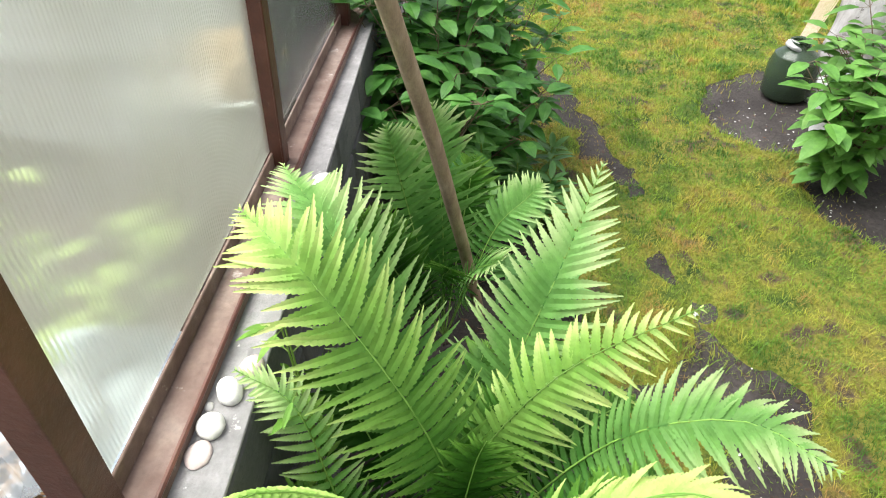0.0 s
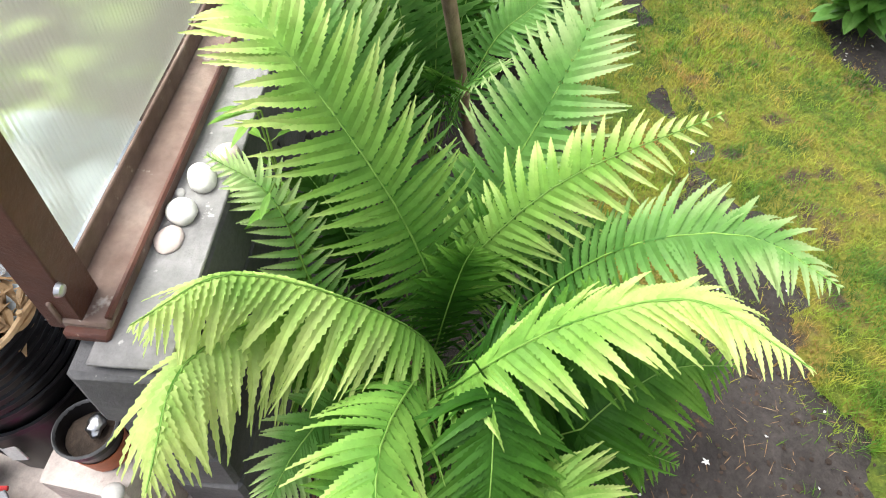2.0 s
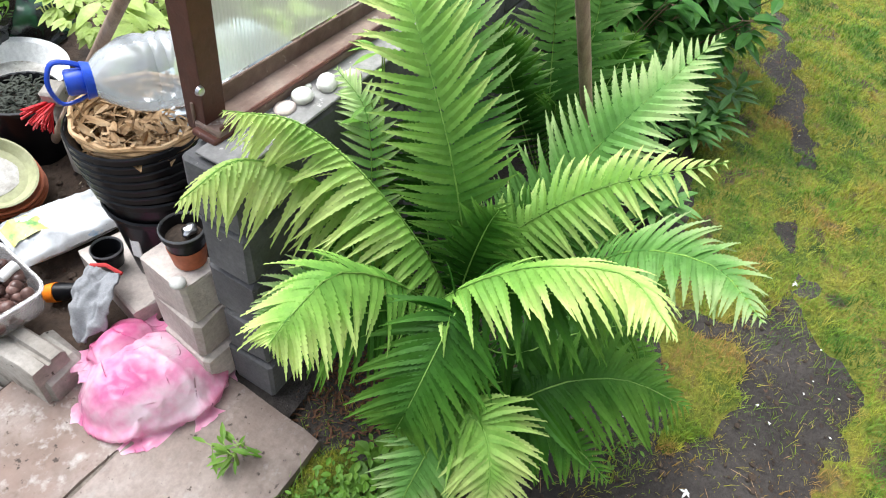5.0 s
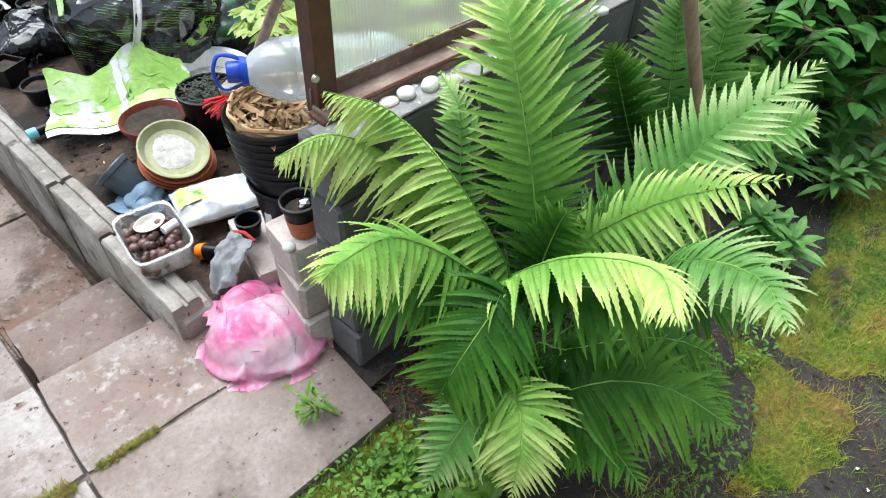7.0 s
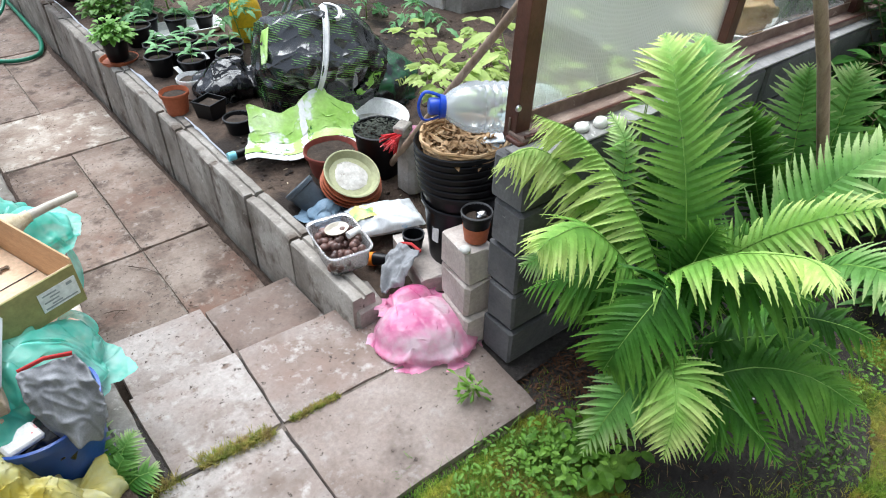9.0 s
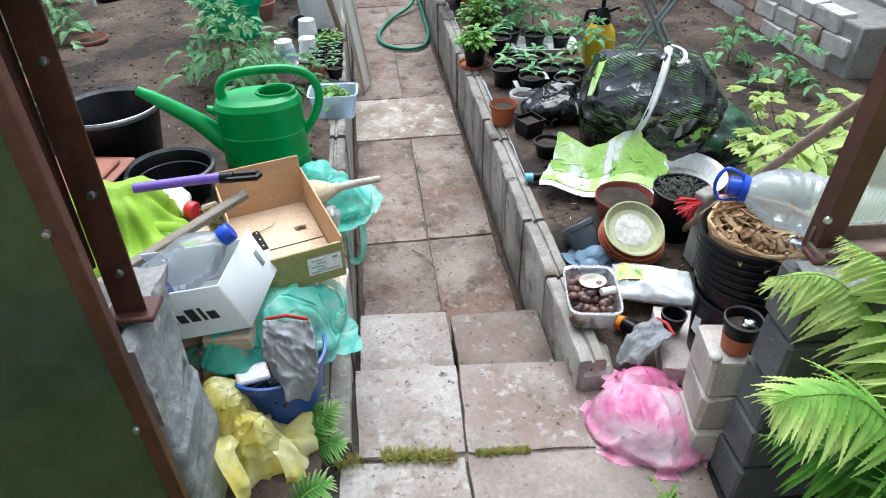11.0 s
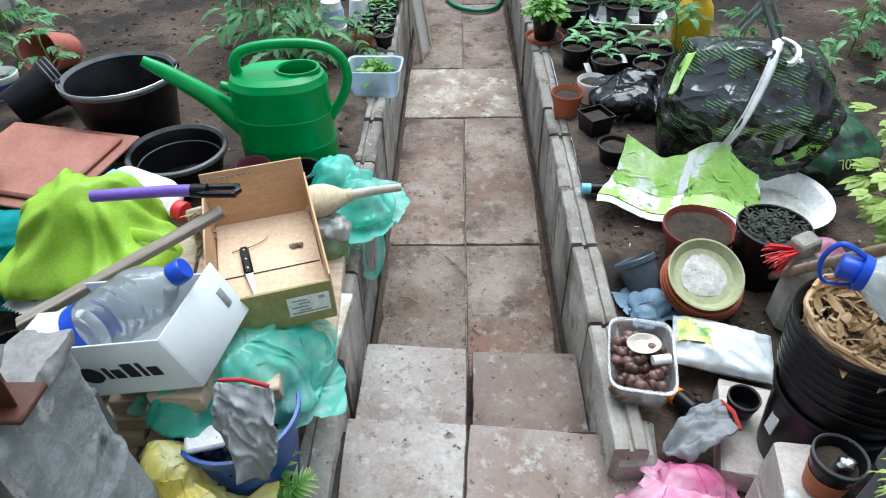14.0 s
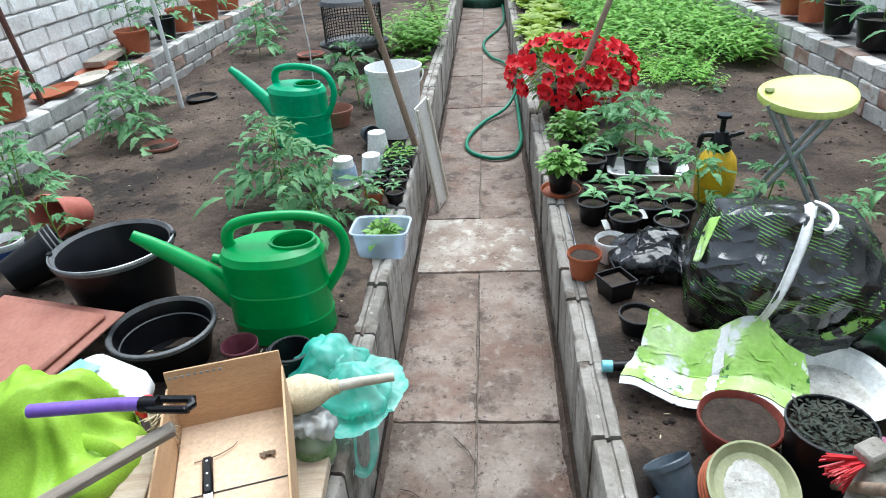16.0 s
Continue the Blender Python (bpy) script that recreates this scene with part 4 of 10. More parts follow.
for px, py, q in ((1.003, -0.665, 0.017), (1.79, -0.69, 0.016), (1.93, -0.83, 0.014), (0.86, -0.64, 0.012)):
    for k in range(5):
        a = k * 1.26 + rnd.random() * 0.5
        lv.oval((px, py, ground_z(px, py) + 0.012), (math.cos(a), math.sin(a), rnd.uniform(-0.1, 0.35)), (0, 0, 1), q * rnd.uniform(0.6, 1.1), q * 0.5, 0.15, 0.3, n=3)
single("soil_litter", lv.mesh(False), M_STONE_W, "small pale chips scattered on bare soil", "litter", kind="stuff")
lv = Leaves()
for k in range(1100):
    x, y = rnd.gauss(0.82, 0.12), rnd.gauss(0.22, 0.13)
    if y > 0.38 - (x - 0.66) * 0.19 or x < 0.66:
        continue
    a, s = rnd.random() * 6.28, rnd.uniform(0.008, 0.03)
    lv.oval((x, y, ground_z(x, y) + 0.004 + 0.01 * rnd.random()), (math.cos(a), math.sin(a), rnd.uniform(-0.1, 0.4)), (0, 0, 1), s, s * 0.3, n=2)
straw = Leaves()
for k in range(480):
    x, y = 0.75 + 2.6 * rnd.random() ** 1.5, rnd.uniform(-1.15, -0.05)
    if bare(x, y) < 0.02 or in_house(x, y):
        continue
    a = rnd.random() * 6.28
    straw.oval((x, y, ground_z(x, y) + 0.003 + 0.004 * rnd.random()), (math.cos(a), math.sin(a), rnd.uniform(-0.08, 0.15)), (0, 0, 1), rnd.uniform(0.012, 0.055), rnd.uniform(0.0012, 0.0026), 0.1, 0.05, n=2)
single("dry_straw", straw.mesh(False), M_CHAFF, "dry straw and twig bits scattered on bare soil", "litter", kind="stuff")
M_DRYLEAF = surf("dry_brown_leaf", ((0.09, 0.04, 0.022), (0.17, 0.085, 0.045)), 30, 0.85, 0.3, 60)
single("leaf_litter", lv.mesh(False), M_DRYLEAF, "dry brown leaf litter under the fern", "litter", kind="stuff")

# paving: one slab is one piece of the pavement or of the path
pavement = tagged(new("pavement"), "weathered grey-brown concrete slabs at the greenhouse entrance", "pavement", kind="structure")
path = tagged(new("path"), "sunken path of worn concrete slabs between raised beds", "path", kind="structure")


def slab_mesh(corners, top, thick, seed, rim_cut=0.006):
    """A slab over four corners, its rim chamfered and chipped."""
    rr = random.Random(seed)
    bm = bmesh.new()
    cx, cy = sum(c[0] for c in corners) / 4, sum(c[1] for c in corners) / 4
    rim = []
    for i in range(4):
        (ax, ay), (bx, by) = corners[i], corners[(i + 1) % 4]
        n = 7
        for k in range(n):
            s = k / n
            chip = rr.choice((0, 0, 0, 0.001, 0.002, 0.004)) if k else 0.004
            x, y = ax + (bx - ax) * s, ay + (by - ay) * s
            d = math.hypot(cx - x, cy - y)
            rim.append((x + (cx - x) / d * chip, y + (cy - y) / d * chip, rr.uniform(-0.002, 0.001)))
    lower = [bm.verts.new((x, y, top - thick)) for x, y, z in rim]
    mid = [bm.verts.new((x, y, top - 0.010 + z)) for x, y, z in rim]
    upper = []
    for x, y, z in rim:
        d = math.hypot(cx - x, cy - y)
        upper.append(bm.verts.new((x + (cx - x) / d * rim_cut, y + (cy - y) / d * rim_cut, top + z)))
    n = len(rim)
    for a, b in ((lower, mid), (mid, upper)):
        for k in range(n):
            bm.faces.new((a[k], a[(k + 1) % n], b[(k + 1) % n], b[k]))
    bm.faces.new(upper)
    return bm


def quad(x0, x1, y0, y1, g=0.006):
    return ((x0 + g, y0 + g), (x1 - g, y0 + g), (x1 - g, y1 - g), (x0 + g, y1 - g))


for k, (c, top, th) in enumerate((
        (((-0.025, 0.235), (0.635, 0.215), (0.672, 0.585), (-0.022, 0.635)), 0.0, 0.06),
        (((-0.42, 0.24), (-0.037, 0.24), (-0.033, 0.635), (-0.405, 0.655)), -0.002, 0.06),
        (((-0.018, 0.650), (0.655, 0.600), (0.56, 0.965), (0.005, 1.012)), 0.0, 0.055),
        (((-0.352, 0.672), (-0.028, 0.652), (-0.008, 1.012), (-0.358, 1.03)), 0.004, 0.055),
        (((-0.342, 1.03), (-0.012, 1.01), (-0.004, 1.322), (-0.336, 1.348)), -0.022, 0.06),
        (((0.012, 1.00), (0.362, 0.985), (0.366, 1.352), (0.018, 1.362)), -0.082, 0.06))):
    mx_, my_ = sum(q[0] for q in c) / 4, sum(q[1] for q in c) / 4
    c = [(mx_ + (q[0] - mx_) * 1.019, my_ + (q[1] - my_) * 1.024) for q in c]
    part("paving_slab", slab_mesh(c, top, th, k, 0.003), M_BROWNSLAB if k in (0, 5) else M_SLAB, pavement)
rows = [(1.26, 2.106), (2.106, 3.256), (3.92, 5.128), (5.128, 6.33), (6.33, 7.53), (7.53, 8.73), (8.73, 9.93), (9.93, 11.13), (11.13, 12.3)]
for k, (y0, y1) in enumerate(rows):
    for i, (x0, x1) in enumerate(((-0.362, 0.0), (0.0, 0.352))):
        part("path_slab", slab_mesh(quad(x0, x1, y0, y1, 0.002), -0.224 + 0.003 * ((k + i) % 3 - 1), 0.05, 20 + 2 * k + i, 0.004), M_PATHSLAB, path)
part("joint_dirt", sheet(6, 200, lambda u, v: Vector((-0.36 + 0.71 * u, 1.27 + 11.0 * v, -0.2325 + 0.003 * noise.noise(Vector((u * 9, v * 160, 4)))))), M_JOINTDIRT, path, "packed brown dirt in the joints")


def drift(x0, sg, y0, y1, seed):
    """Soil washed against a kerb: a low uneven fillet."""
    def fn(u, v):
        y = y0 + (y1 - y0) * v
        w = 0.022 + 0.022 * max(-0.6, noise.noise(Vector((y * 2.1, seed, 0))) + 0.5 * noise.noise(Vector((y * 7, seed, 3))) + 0.3 * noise.noise(Vector((y * 23, seed, 5))))
        return Vector((x0 + sg * w * u, y, -0.2225 + 0.016 * (1 - u) ** 2 - 0.006 * u + 0.002 * noise.noise(Vector((y * 60, u * 5, seed)))))
    return sheet(5, int((y1 - y0) * 45), fn)


for x0, sg, y0, y1, k in ((-0.352, 1, 1.37, 9.0, 1), (0.345, -1, 1.37, 9.0, 2)):
    tagged(part("soil_drift", drift(x0, sg, y0, y1, k), M_DRIFT, path, "dark soil washed along the kerb"), kind="stuff")
lv = Leaves()
rr = random.Random(77)
for k in range(2600):
    y = 1.37 + 6.0 * rr.random() ** 1.5
    x = rr.choice((-0.345 + abs(rr.gauss(0, 0.035)), 0.34 - abs(rr.gauss(0, 0.035)), rr.gauss(0, 0.018), rr.uniform(-0.33, 0.33)))
    q, a = rr.uniform(0.0015, 0.0045), rr.random() * 6.28
    z = -0.2195
    lv.poly([(x + q * math.cos(a), y + q * math.sin(a), z), (x + q * math.cos(a + 2), y + q * math.sin(a + 2), z), (x + 0.3 * q, y, z + 0.9 * q)])
    lv.poly([(x + q * math.cos(a + 2), y + q * math.sin(a + 2), z), (x + q * math.cos(a + 4.1), y + q * math.sin(a + 4.1), z), (x + 0.3 * q, y, z + 0.9 * q)])
    lv.poly([(x + q * math.cos(a + 4.1), y + q * math.sin(a + 4.1), z), (x + q * math.cos(a), y + q * math.sin(a), z), (x + 0.3 * q, y, z + 0.9 * q)])
single("soil_crumbs", lv.mesh(False), M_DRIFT, "dark soil crumbs scattered over the path slabs", "soil", kind="stuff")
for pts in (((-0.088, 2.02), (-0.03, 1.95), (0.005, 1.87)), ((0.02, 1.60), (0.05, 1.56)), ((-0.27, 1.77), (-0.23, 1.76), (-0.19, 1.73)), ((-0.25, 1.72), (-0.21, 1.75))):
    single("twig", tube([(x, y, -0.217) for x, y in pts], 0.0022, 5, 0.0012), M_DRIFT, "thin dry twig lying on the path", "twig", group="twigs on the path")
part("path_slab", slab_mesh(quad(-0.362, 0.356, 3.256, 3.92, 0.004), -0.219, 0.05, 77), M_WHITESLAB, path, "white lime-stained slab")

# kerbs of hollow blocks on edge, with a slot along the top
kerb_right = tagged(new("kerb_right"), "grey concrete block kerb holding up the bed", "kerb", kind="structure")
kerb_left = tagged(new("kerb_left"), "grey concrete block kerb holding up the bed", "kerb", kind="structure")


def kerb_block(length, h, seed, w=0.095):
    """A block on edge: two strips with a groove between, worn corners."""
    rr = random.Random(seed)
    prof = [(0, 0), (0, h - 0.008), (0.007, h), (w * 0.42, h), (w * 0.46, h - 0.012), (w * 0.56, h - 0.012), (w * 0.60, h - 0.001), (w - 0.008, h - 0.002), (w, h - 0.012), (w, 0)]
    bm = bmesh.new()
    n = 9
    secs = []
    for i in range(n + 1):
        y = length * i / n
        secs.append([bm.verts.new((x + (rr.uniform(-0.0015, 0.0025) if z > h * 0.5 else 0), y, z - (rr.choice((0, 0, 0.001, 0.003)) if z > h * 0.9 else 0) - (0.005 if i in (0, n) and z > h * 0.9 else 0))) for x, z in prof])
    for a, b in zip(secs, secs[1:]):
        for k in range(len(prof) - 1):
            bm.faces.new((a[k], a[k + 1], b[k + 1], b[k]))
    bm.faces.new(secs[0])
    bm.faces.new(secs[-1][::-1])
    return bm


ys = [0.845, 1.292, 1.668, 2.03, 2.43, 2.66, 2.92, 3.32, 3.72]
while ys[-1] < 12.6:
    ys.append(ys[-1] + 0.39)
for k, (y0, y1) in enumerate(zip(ys, ys[1:])):
    o = part("kerb_block", kerb_block(y1 - y0 - 0.012, 0.42 + 0.004 * (k % 3), k), M_KERB, kerb_right)
    o.matrix_basis = pose(0.372 + 0.004 * math.sin(k * 2.1), y0 + 0.006, -0.285 + 0.02 * min(1, max(0, (y0 - 1) / 2)), 0, 0, 0.4 * math.sin(k * 1.7))
# the first block on the right has its corner broken off: a stump stands before it
stump = bmesh.new()
add_box(stump, 0.44, 0.91, 0.02, 0.13, 0.14, 0.13, 0.02)
for v in stump.verts:
    v.co += Vector((1, 1, 1)) * 0.012 * noise.noise(v.co * 17)
part("kerb_block", stump, M_KERB, kerb_right, "broken block end")
ys = [0.70, 1.12, 1.5, 1.86, 2.16, 2.50, 2.84, 3.22]
while ys[-1] < 12.6:
    ys.append(ys[-1] + 0.39)
for k, (y0, y1) in enumerate(zip(ys, ys[1:])):
    low = y0 < 0.9
    o = part("kerb_block", kerb_block(y1 - y0 - 0.010, 0.32 if low else 0.43 + 0.005 * (k % 2), 40 + k, 0.16 if low else 0.10), M_KERB, kerb_left)
    o.matrix_basis = pose(-0.372 - (0.16 if low else 0.10) + 0.004 * math.sin(k * 1.3), y0 + 0.005, -0.27 + 0.05 * min(1, max(0, (y0 - 1.0) / 2)), 0, 0, 0.5 * math.sin(k * 2.3))

# brick ledges along both long walls, with the walls behind them
for side, x0, x1 in (("left", -3.30, -2.88), ("right", 2.54, 2.95)):
    tagged(single("ledge_%s" % side, box((x0 + x1) / 2, 8.1, 0.24, x1 - x0 - 0.03, 10.6, 0.48, 0.01), M_MORTAR, "low rendered ledge along the greenhouse wall", "ledge"), kind="structure")
tagged(single("wall_left", box(-3.42, 7.0, 0.75, 0.2, 13.2, 1.7, 0.01), M_WALLMORTAR, "white brick greenhouse side wall", "wall"), kind="structure")
tagged(single("wall_right", box(3.07, 7.2, 0.75, 0.2, 12.6, 1.7, 0.01), M_WALLMORTAR, "white brick greenhouse side wall", "wall"), kind="structure")
tagged(single("wall_end", box(-0.2, 13.55, 0.85, 6.7, 0.2, 2.1, 0.01), M_WHITEBRICK, "far end wall of the greenhouse", "wall"), kind="structure")

# front wall core, behind its blocks
core = box(1.28, 0.075, 0.372, 2.50, 0.11, 0.74, 0.005)
o = single("wall_front_right", core, M_MORTAR, "low grey block wall at the greenhouse front", "wall", WALL)
tagged(o, kind="structure")
wall_front = o
o = single("wall_front_left", box(-2.0, 0.53, 0.37, 2.5, 0.21, 0.74, 0.005), M_MORTAR, "low grey block wall at the greenhouse front", "wall")
tagged(o, kind="structure")
wall_front_l = o

# glazing of the front: rusty angle-iron frame, milky first sheet, clear panes beyond
glazing = tagged(new("window_1"), "milky ribbed greenhouse glazing in a rusty brown frame", "window", kind="structure")
glazing.matrix_basis = WALL @ pose(0.035, 0.115, 0.77, 3.0, 0, -1.4)
part("mortar_cap", box(1.26, 0.045, 0.7745, 2.50, 0.105, 0.007, 0.002), M_CAP, wall_front, "pale mortar along the wall top")
part("window_sill", box(1.22, -0.005, 0.016, 2.40, 0.062, 0.028, 0.004), M_SILL, glazing)
part("sill_flange", box(1.22, 0.026, 0.044, 2.40, 0.006, 0.048, 0.002), M_SILL, glazing)
part("sill_bead", tube([(0.03, -0.034, 0.033), (1.2, -0.033, 0.034), (2.38, -0.034, 0.033)], 0.005, 6), M_RUST, glazing)
for nm, x, w in (("post", 0.050, 0.052), ("mullion", 0.965, 0.042), ("mullion", 1.86, 0.05), ("mullion", 2.36, 0.04)):
    bm = box(x, 0.0, 0.62, w, 0.006, 1.24, 0.002)
    add_box(bm, x - w / 2 + 0.004, 0.025, 0.62, 0.006, 0.05, 1.24, 0.002)
    part(nm, bm, M_RUST, glazing)
part("post_foot", box(0.04, -0.008, 0.012, 0.065, 0.06, 0.016, 0.004), M_RUST, glazing)
part("screw", lathe(((0.0, 0.008), (0.008, 0.006), (0.010, 0)), 10, pose(0.02, -0.004, 0.11, 90)), M_STEEL, glazing)
part("milky_sheet", box(0.507, 0.034, 0.66, 0.885, 0.008, 1.18, 0.001), M_RIBBED, glazing, "milky ribbed sheet").visible_shadow = False
for x0, x1 in ((0.99, 1.83), (1.89, 2.335)):
    part("pane", box((x0 + x1) / 2, 0.034, 0.66, x1 - x0, 0.004, 1.18, 0.001), M_PANE, glazing, "dusty clear pane").visible_shadow = False

# unseen wall added behind the camera, blocking sky so faces turned there darken
tagged(single("wall_house", box(-1.5, -3.7, 2.7, 12.0, 0.3, 5.6, 0.02), M_SHADEWALL, "plain unseen wall added behind the camera to hold back sky light", "wall"), kind="structure")

# left jamb post and the door leaf folded back against the front
post_left = tagged(new("window_2"), "rusty brown angle-iron jamb post of the entrance", "post", kind="structure")
post_left.matrix_basis = pose(-0.735, 0.485, 0.79, -3.5)
bm = box(0, 0, 0.62, 0.062, 0.006, 1.24, 0.002)
add_box(bm, -0.028, 0.03, 0.62, 0.006, 0.06, 1.24, 0.002)
part("post", bm, M_RUST, post_left)
part("post_foot", box(0, 0.012, 0.008, 0.10, 0.08, 0.014, 0.004), M_RUST, post_left)
bm = tube([(-0.055, 0.01, 0.12), (-0.055, 0.01, 0.7)], 0.016, 8)
part("hinge_rod", bm, M_RUST, post_left)
for z in (0.11, 0.28, 0.52):
    part("bolt", lathe(((0.0, 0.010), (0.007, 0.008), (0.009, 0)), 8, pose(0.006, -0.004, z, 90)), M_STEEL, post_left)
part("window_sill", box(-0.93, 0.0, 0.02, 1.70, 0.045, 0.03, 0.004), M_RUST, post_left)

door = tagged(new("door_1"), "greenhouse door in a rusty frame, folded open, its glass coloured dark for reflections", "door", kind="structure")
door.matrix_basis = pose(-0.715, 0.365, -0.01, 0, 0, 2)
for nm, b in (("door_stile", (-0.016, 0, 1.0, 0.032, 0.03, 2.0)), ("door_stile", (-0.76, 0, 1.0, 0.032, 0.03, 2.0)), ("door_rail", (-0.388, 0, 0.03, 0.712, 0.03, 0.05)), ("door_rail", (-0.388, 0, 1.96, 0.712, 0.03, 0.05))):
    part(nm, box(*b, 0.003), M_RUST, door)
# opaque dark green colour stands for dark reflections and gloom in these panes
M_DOORGLASS = surf("glass_painted_dark", ((0.035, 0.06, 0.03), (0.07, 0.09, 0.055)), 2.5, 0.12, 0.1, 10, spec=0.7)
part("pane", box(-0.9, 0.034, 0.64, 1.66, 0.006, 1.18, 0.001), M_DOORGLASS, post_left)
for z0, z1 in ((0.055, 1.935),):
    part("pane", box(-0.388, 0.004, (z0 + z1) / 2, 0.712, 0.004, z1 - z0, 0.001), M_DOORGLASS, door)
for z in (0.34, 0.62, 1.1):
    part("bolt", lathe(((0.0, 0.010), (0.007, 0.008), (0.009, 0)), 8, pose(-0.03, -0.016, z, 90)), M_STEEL, door)

# ---- outside: ferns, shrub, herbs ----
def frond_mesh(pts, width, up, pairs=30, teeth=13, cup=0.25, droop=0.25, seed=0, taper=0.16, gaps=0.77, ripe_by=0.0, lean_by=0.0):
    """A fern frond: serrate leaflets in pairs on a bending stalk through pts. up: the way its face looks."""
    rr = random.Random(seed)
    pairs = round(pairs * 1.12)
    lv = Leaves()
    line = spline(pts, 60)
    up = Vector(up).normalized()
    pitch = sum((b - a).length for a, b in zip(line, line[1:])) * (1 - taper) / pairs
    for k in range(pairs):
        s = taper + (1 - taper) * (k + 0.5) / pairs
        i = s * 60
        a = min(int(i), 59)
        c = line[a].lerp(line[a + 1], i - a)
        d = (line[min(a + 2, 60)] - line[max(a - 1, 0)]).normalized()
        side = d.cross(up).normalized()
        face = side.cross(d)
        c = c - face * 0.003 * (1 - s)
        q = (s - taper) / (1 - taper)
        ln = width * (0.30 + 0.70 * math.sin(math.pi * min(1, q * 0.60 + 0.20)) ** 1.1) * (1 - q ** 6) * (1 - 0.22 * q) + 0.006
        if q < 0.35:
            ln *= 0.32 + q * 1.94
        wd = min(ln * 0.22, pitch * 1.14) + 0.0015
        for sg in (-1, 1):
            rn = rr.uniform(-1, 1)
            lean = 0.20 + lean_by + 0.40 * q + 0.35 * q ** 4 + 0.13 * rn
            w = (side * sg * math.cos(lean) + d * math.sin(lean) + face * (cup + 0.07 * rr.uniform(-1, 1))).normalized()
            al = ln * (1 + 0.11 * rr.uniform(-1, 1)) * (0.8 if rr.random() < 0.05 else 1)
            cross = face.cross(w).normalized()
            nrm = w.cross(cross)
            base_len = teeth if q < 0.8 else max(3, teeth - 4)
            mid, lo, hi = [], [], []
            hang = droop * (0.4 + 1.1 * rr.random()) + 0.06 * rr.random()
            swirl = 0.10 + 0.12 * rr.uniform(-0.9, 1.4)
            for j in range(2 * base_len + 1):
                t = j / (2 * base_len)
                p = c + w * al * t - Vector((0, 0, 1)) * hang * al * t * t + d * swirl * al * t * t + face * 0.05 * al * math.sin(3 * t + rn) * t
                half = wd * 0.5 * (1 - t ** 1.7) ** 0.95 * (0.8 + 0.2 * min(1, t * 7)) + 0.0004
                if j % 2 == 0 and 0 < j < 2 * base_len:
                    half *= gaps * rr.uniform(0.88, 1.1)
                fold = nrm * half * 0.35 * min(1.0, t * 5)
                mid.append(p)
                skew = w * (wd * 0.13 if j % 2 else 0)
                hi.append(p + cross * half + fold + skew)
                lo.append(p - cross * half + fold + skew)
            lv.strip(hi, mid)
            lv.strip(mid, lo)
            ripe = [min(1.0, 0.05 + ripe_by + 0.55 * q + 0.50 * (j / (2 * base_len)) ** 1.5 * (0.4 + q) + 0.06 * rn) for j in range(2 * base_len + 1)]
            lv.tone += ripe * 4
    vein = [(line[i], (line[min(i + 1, 60)] - line[max(i - 1, 0)]).cross(up).normalized() * 0.0022 * (1.3 - i / 60)) for i in range(4, 61)]
    lv.strip([p - w for p, w in vein], [p + w for p, w in vein])
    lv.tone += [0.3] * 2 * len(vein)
    return lv.mesh(True), line


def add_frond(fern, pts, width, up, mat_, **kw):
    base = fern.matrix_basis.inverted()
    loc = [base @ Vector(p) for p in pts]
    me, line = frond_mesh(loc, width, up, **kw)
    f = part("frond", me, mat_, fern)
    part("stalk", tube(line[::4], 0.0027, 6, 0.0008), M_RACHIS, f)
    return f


big_fern = thing("fern", 1.0, 0.06, -0.02, "large lush ostrich fern with arching yellow-green fronds against the wall", "fern", "ferns")
B = (1.0, 0.06, 0.02)
# D has the shade of the fern's inside in its colour
G, Y, D = M_FROND, M_FRONDY, M_FRONDSHADE
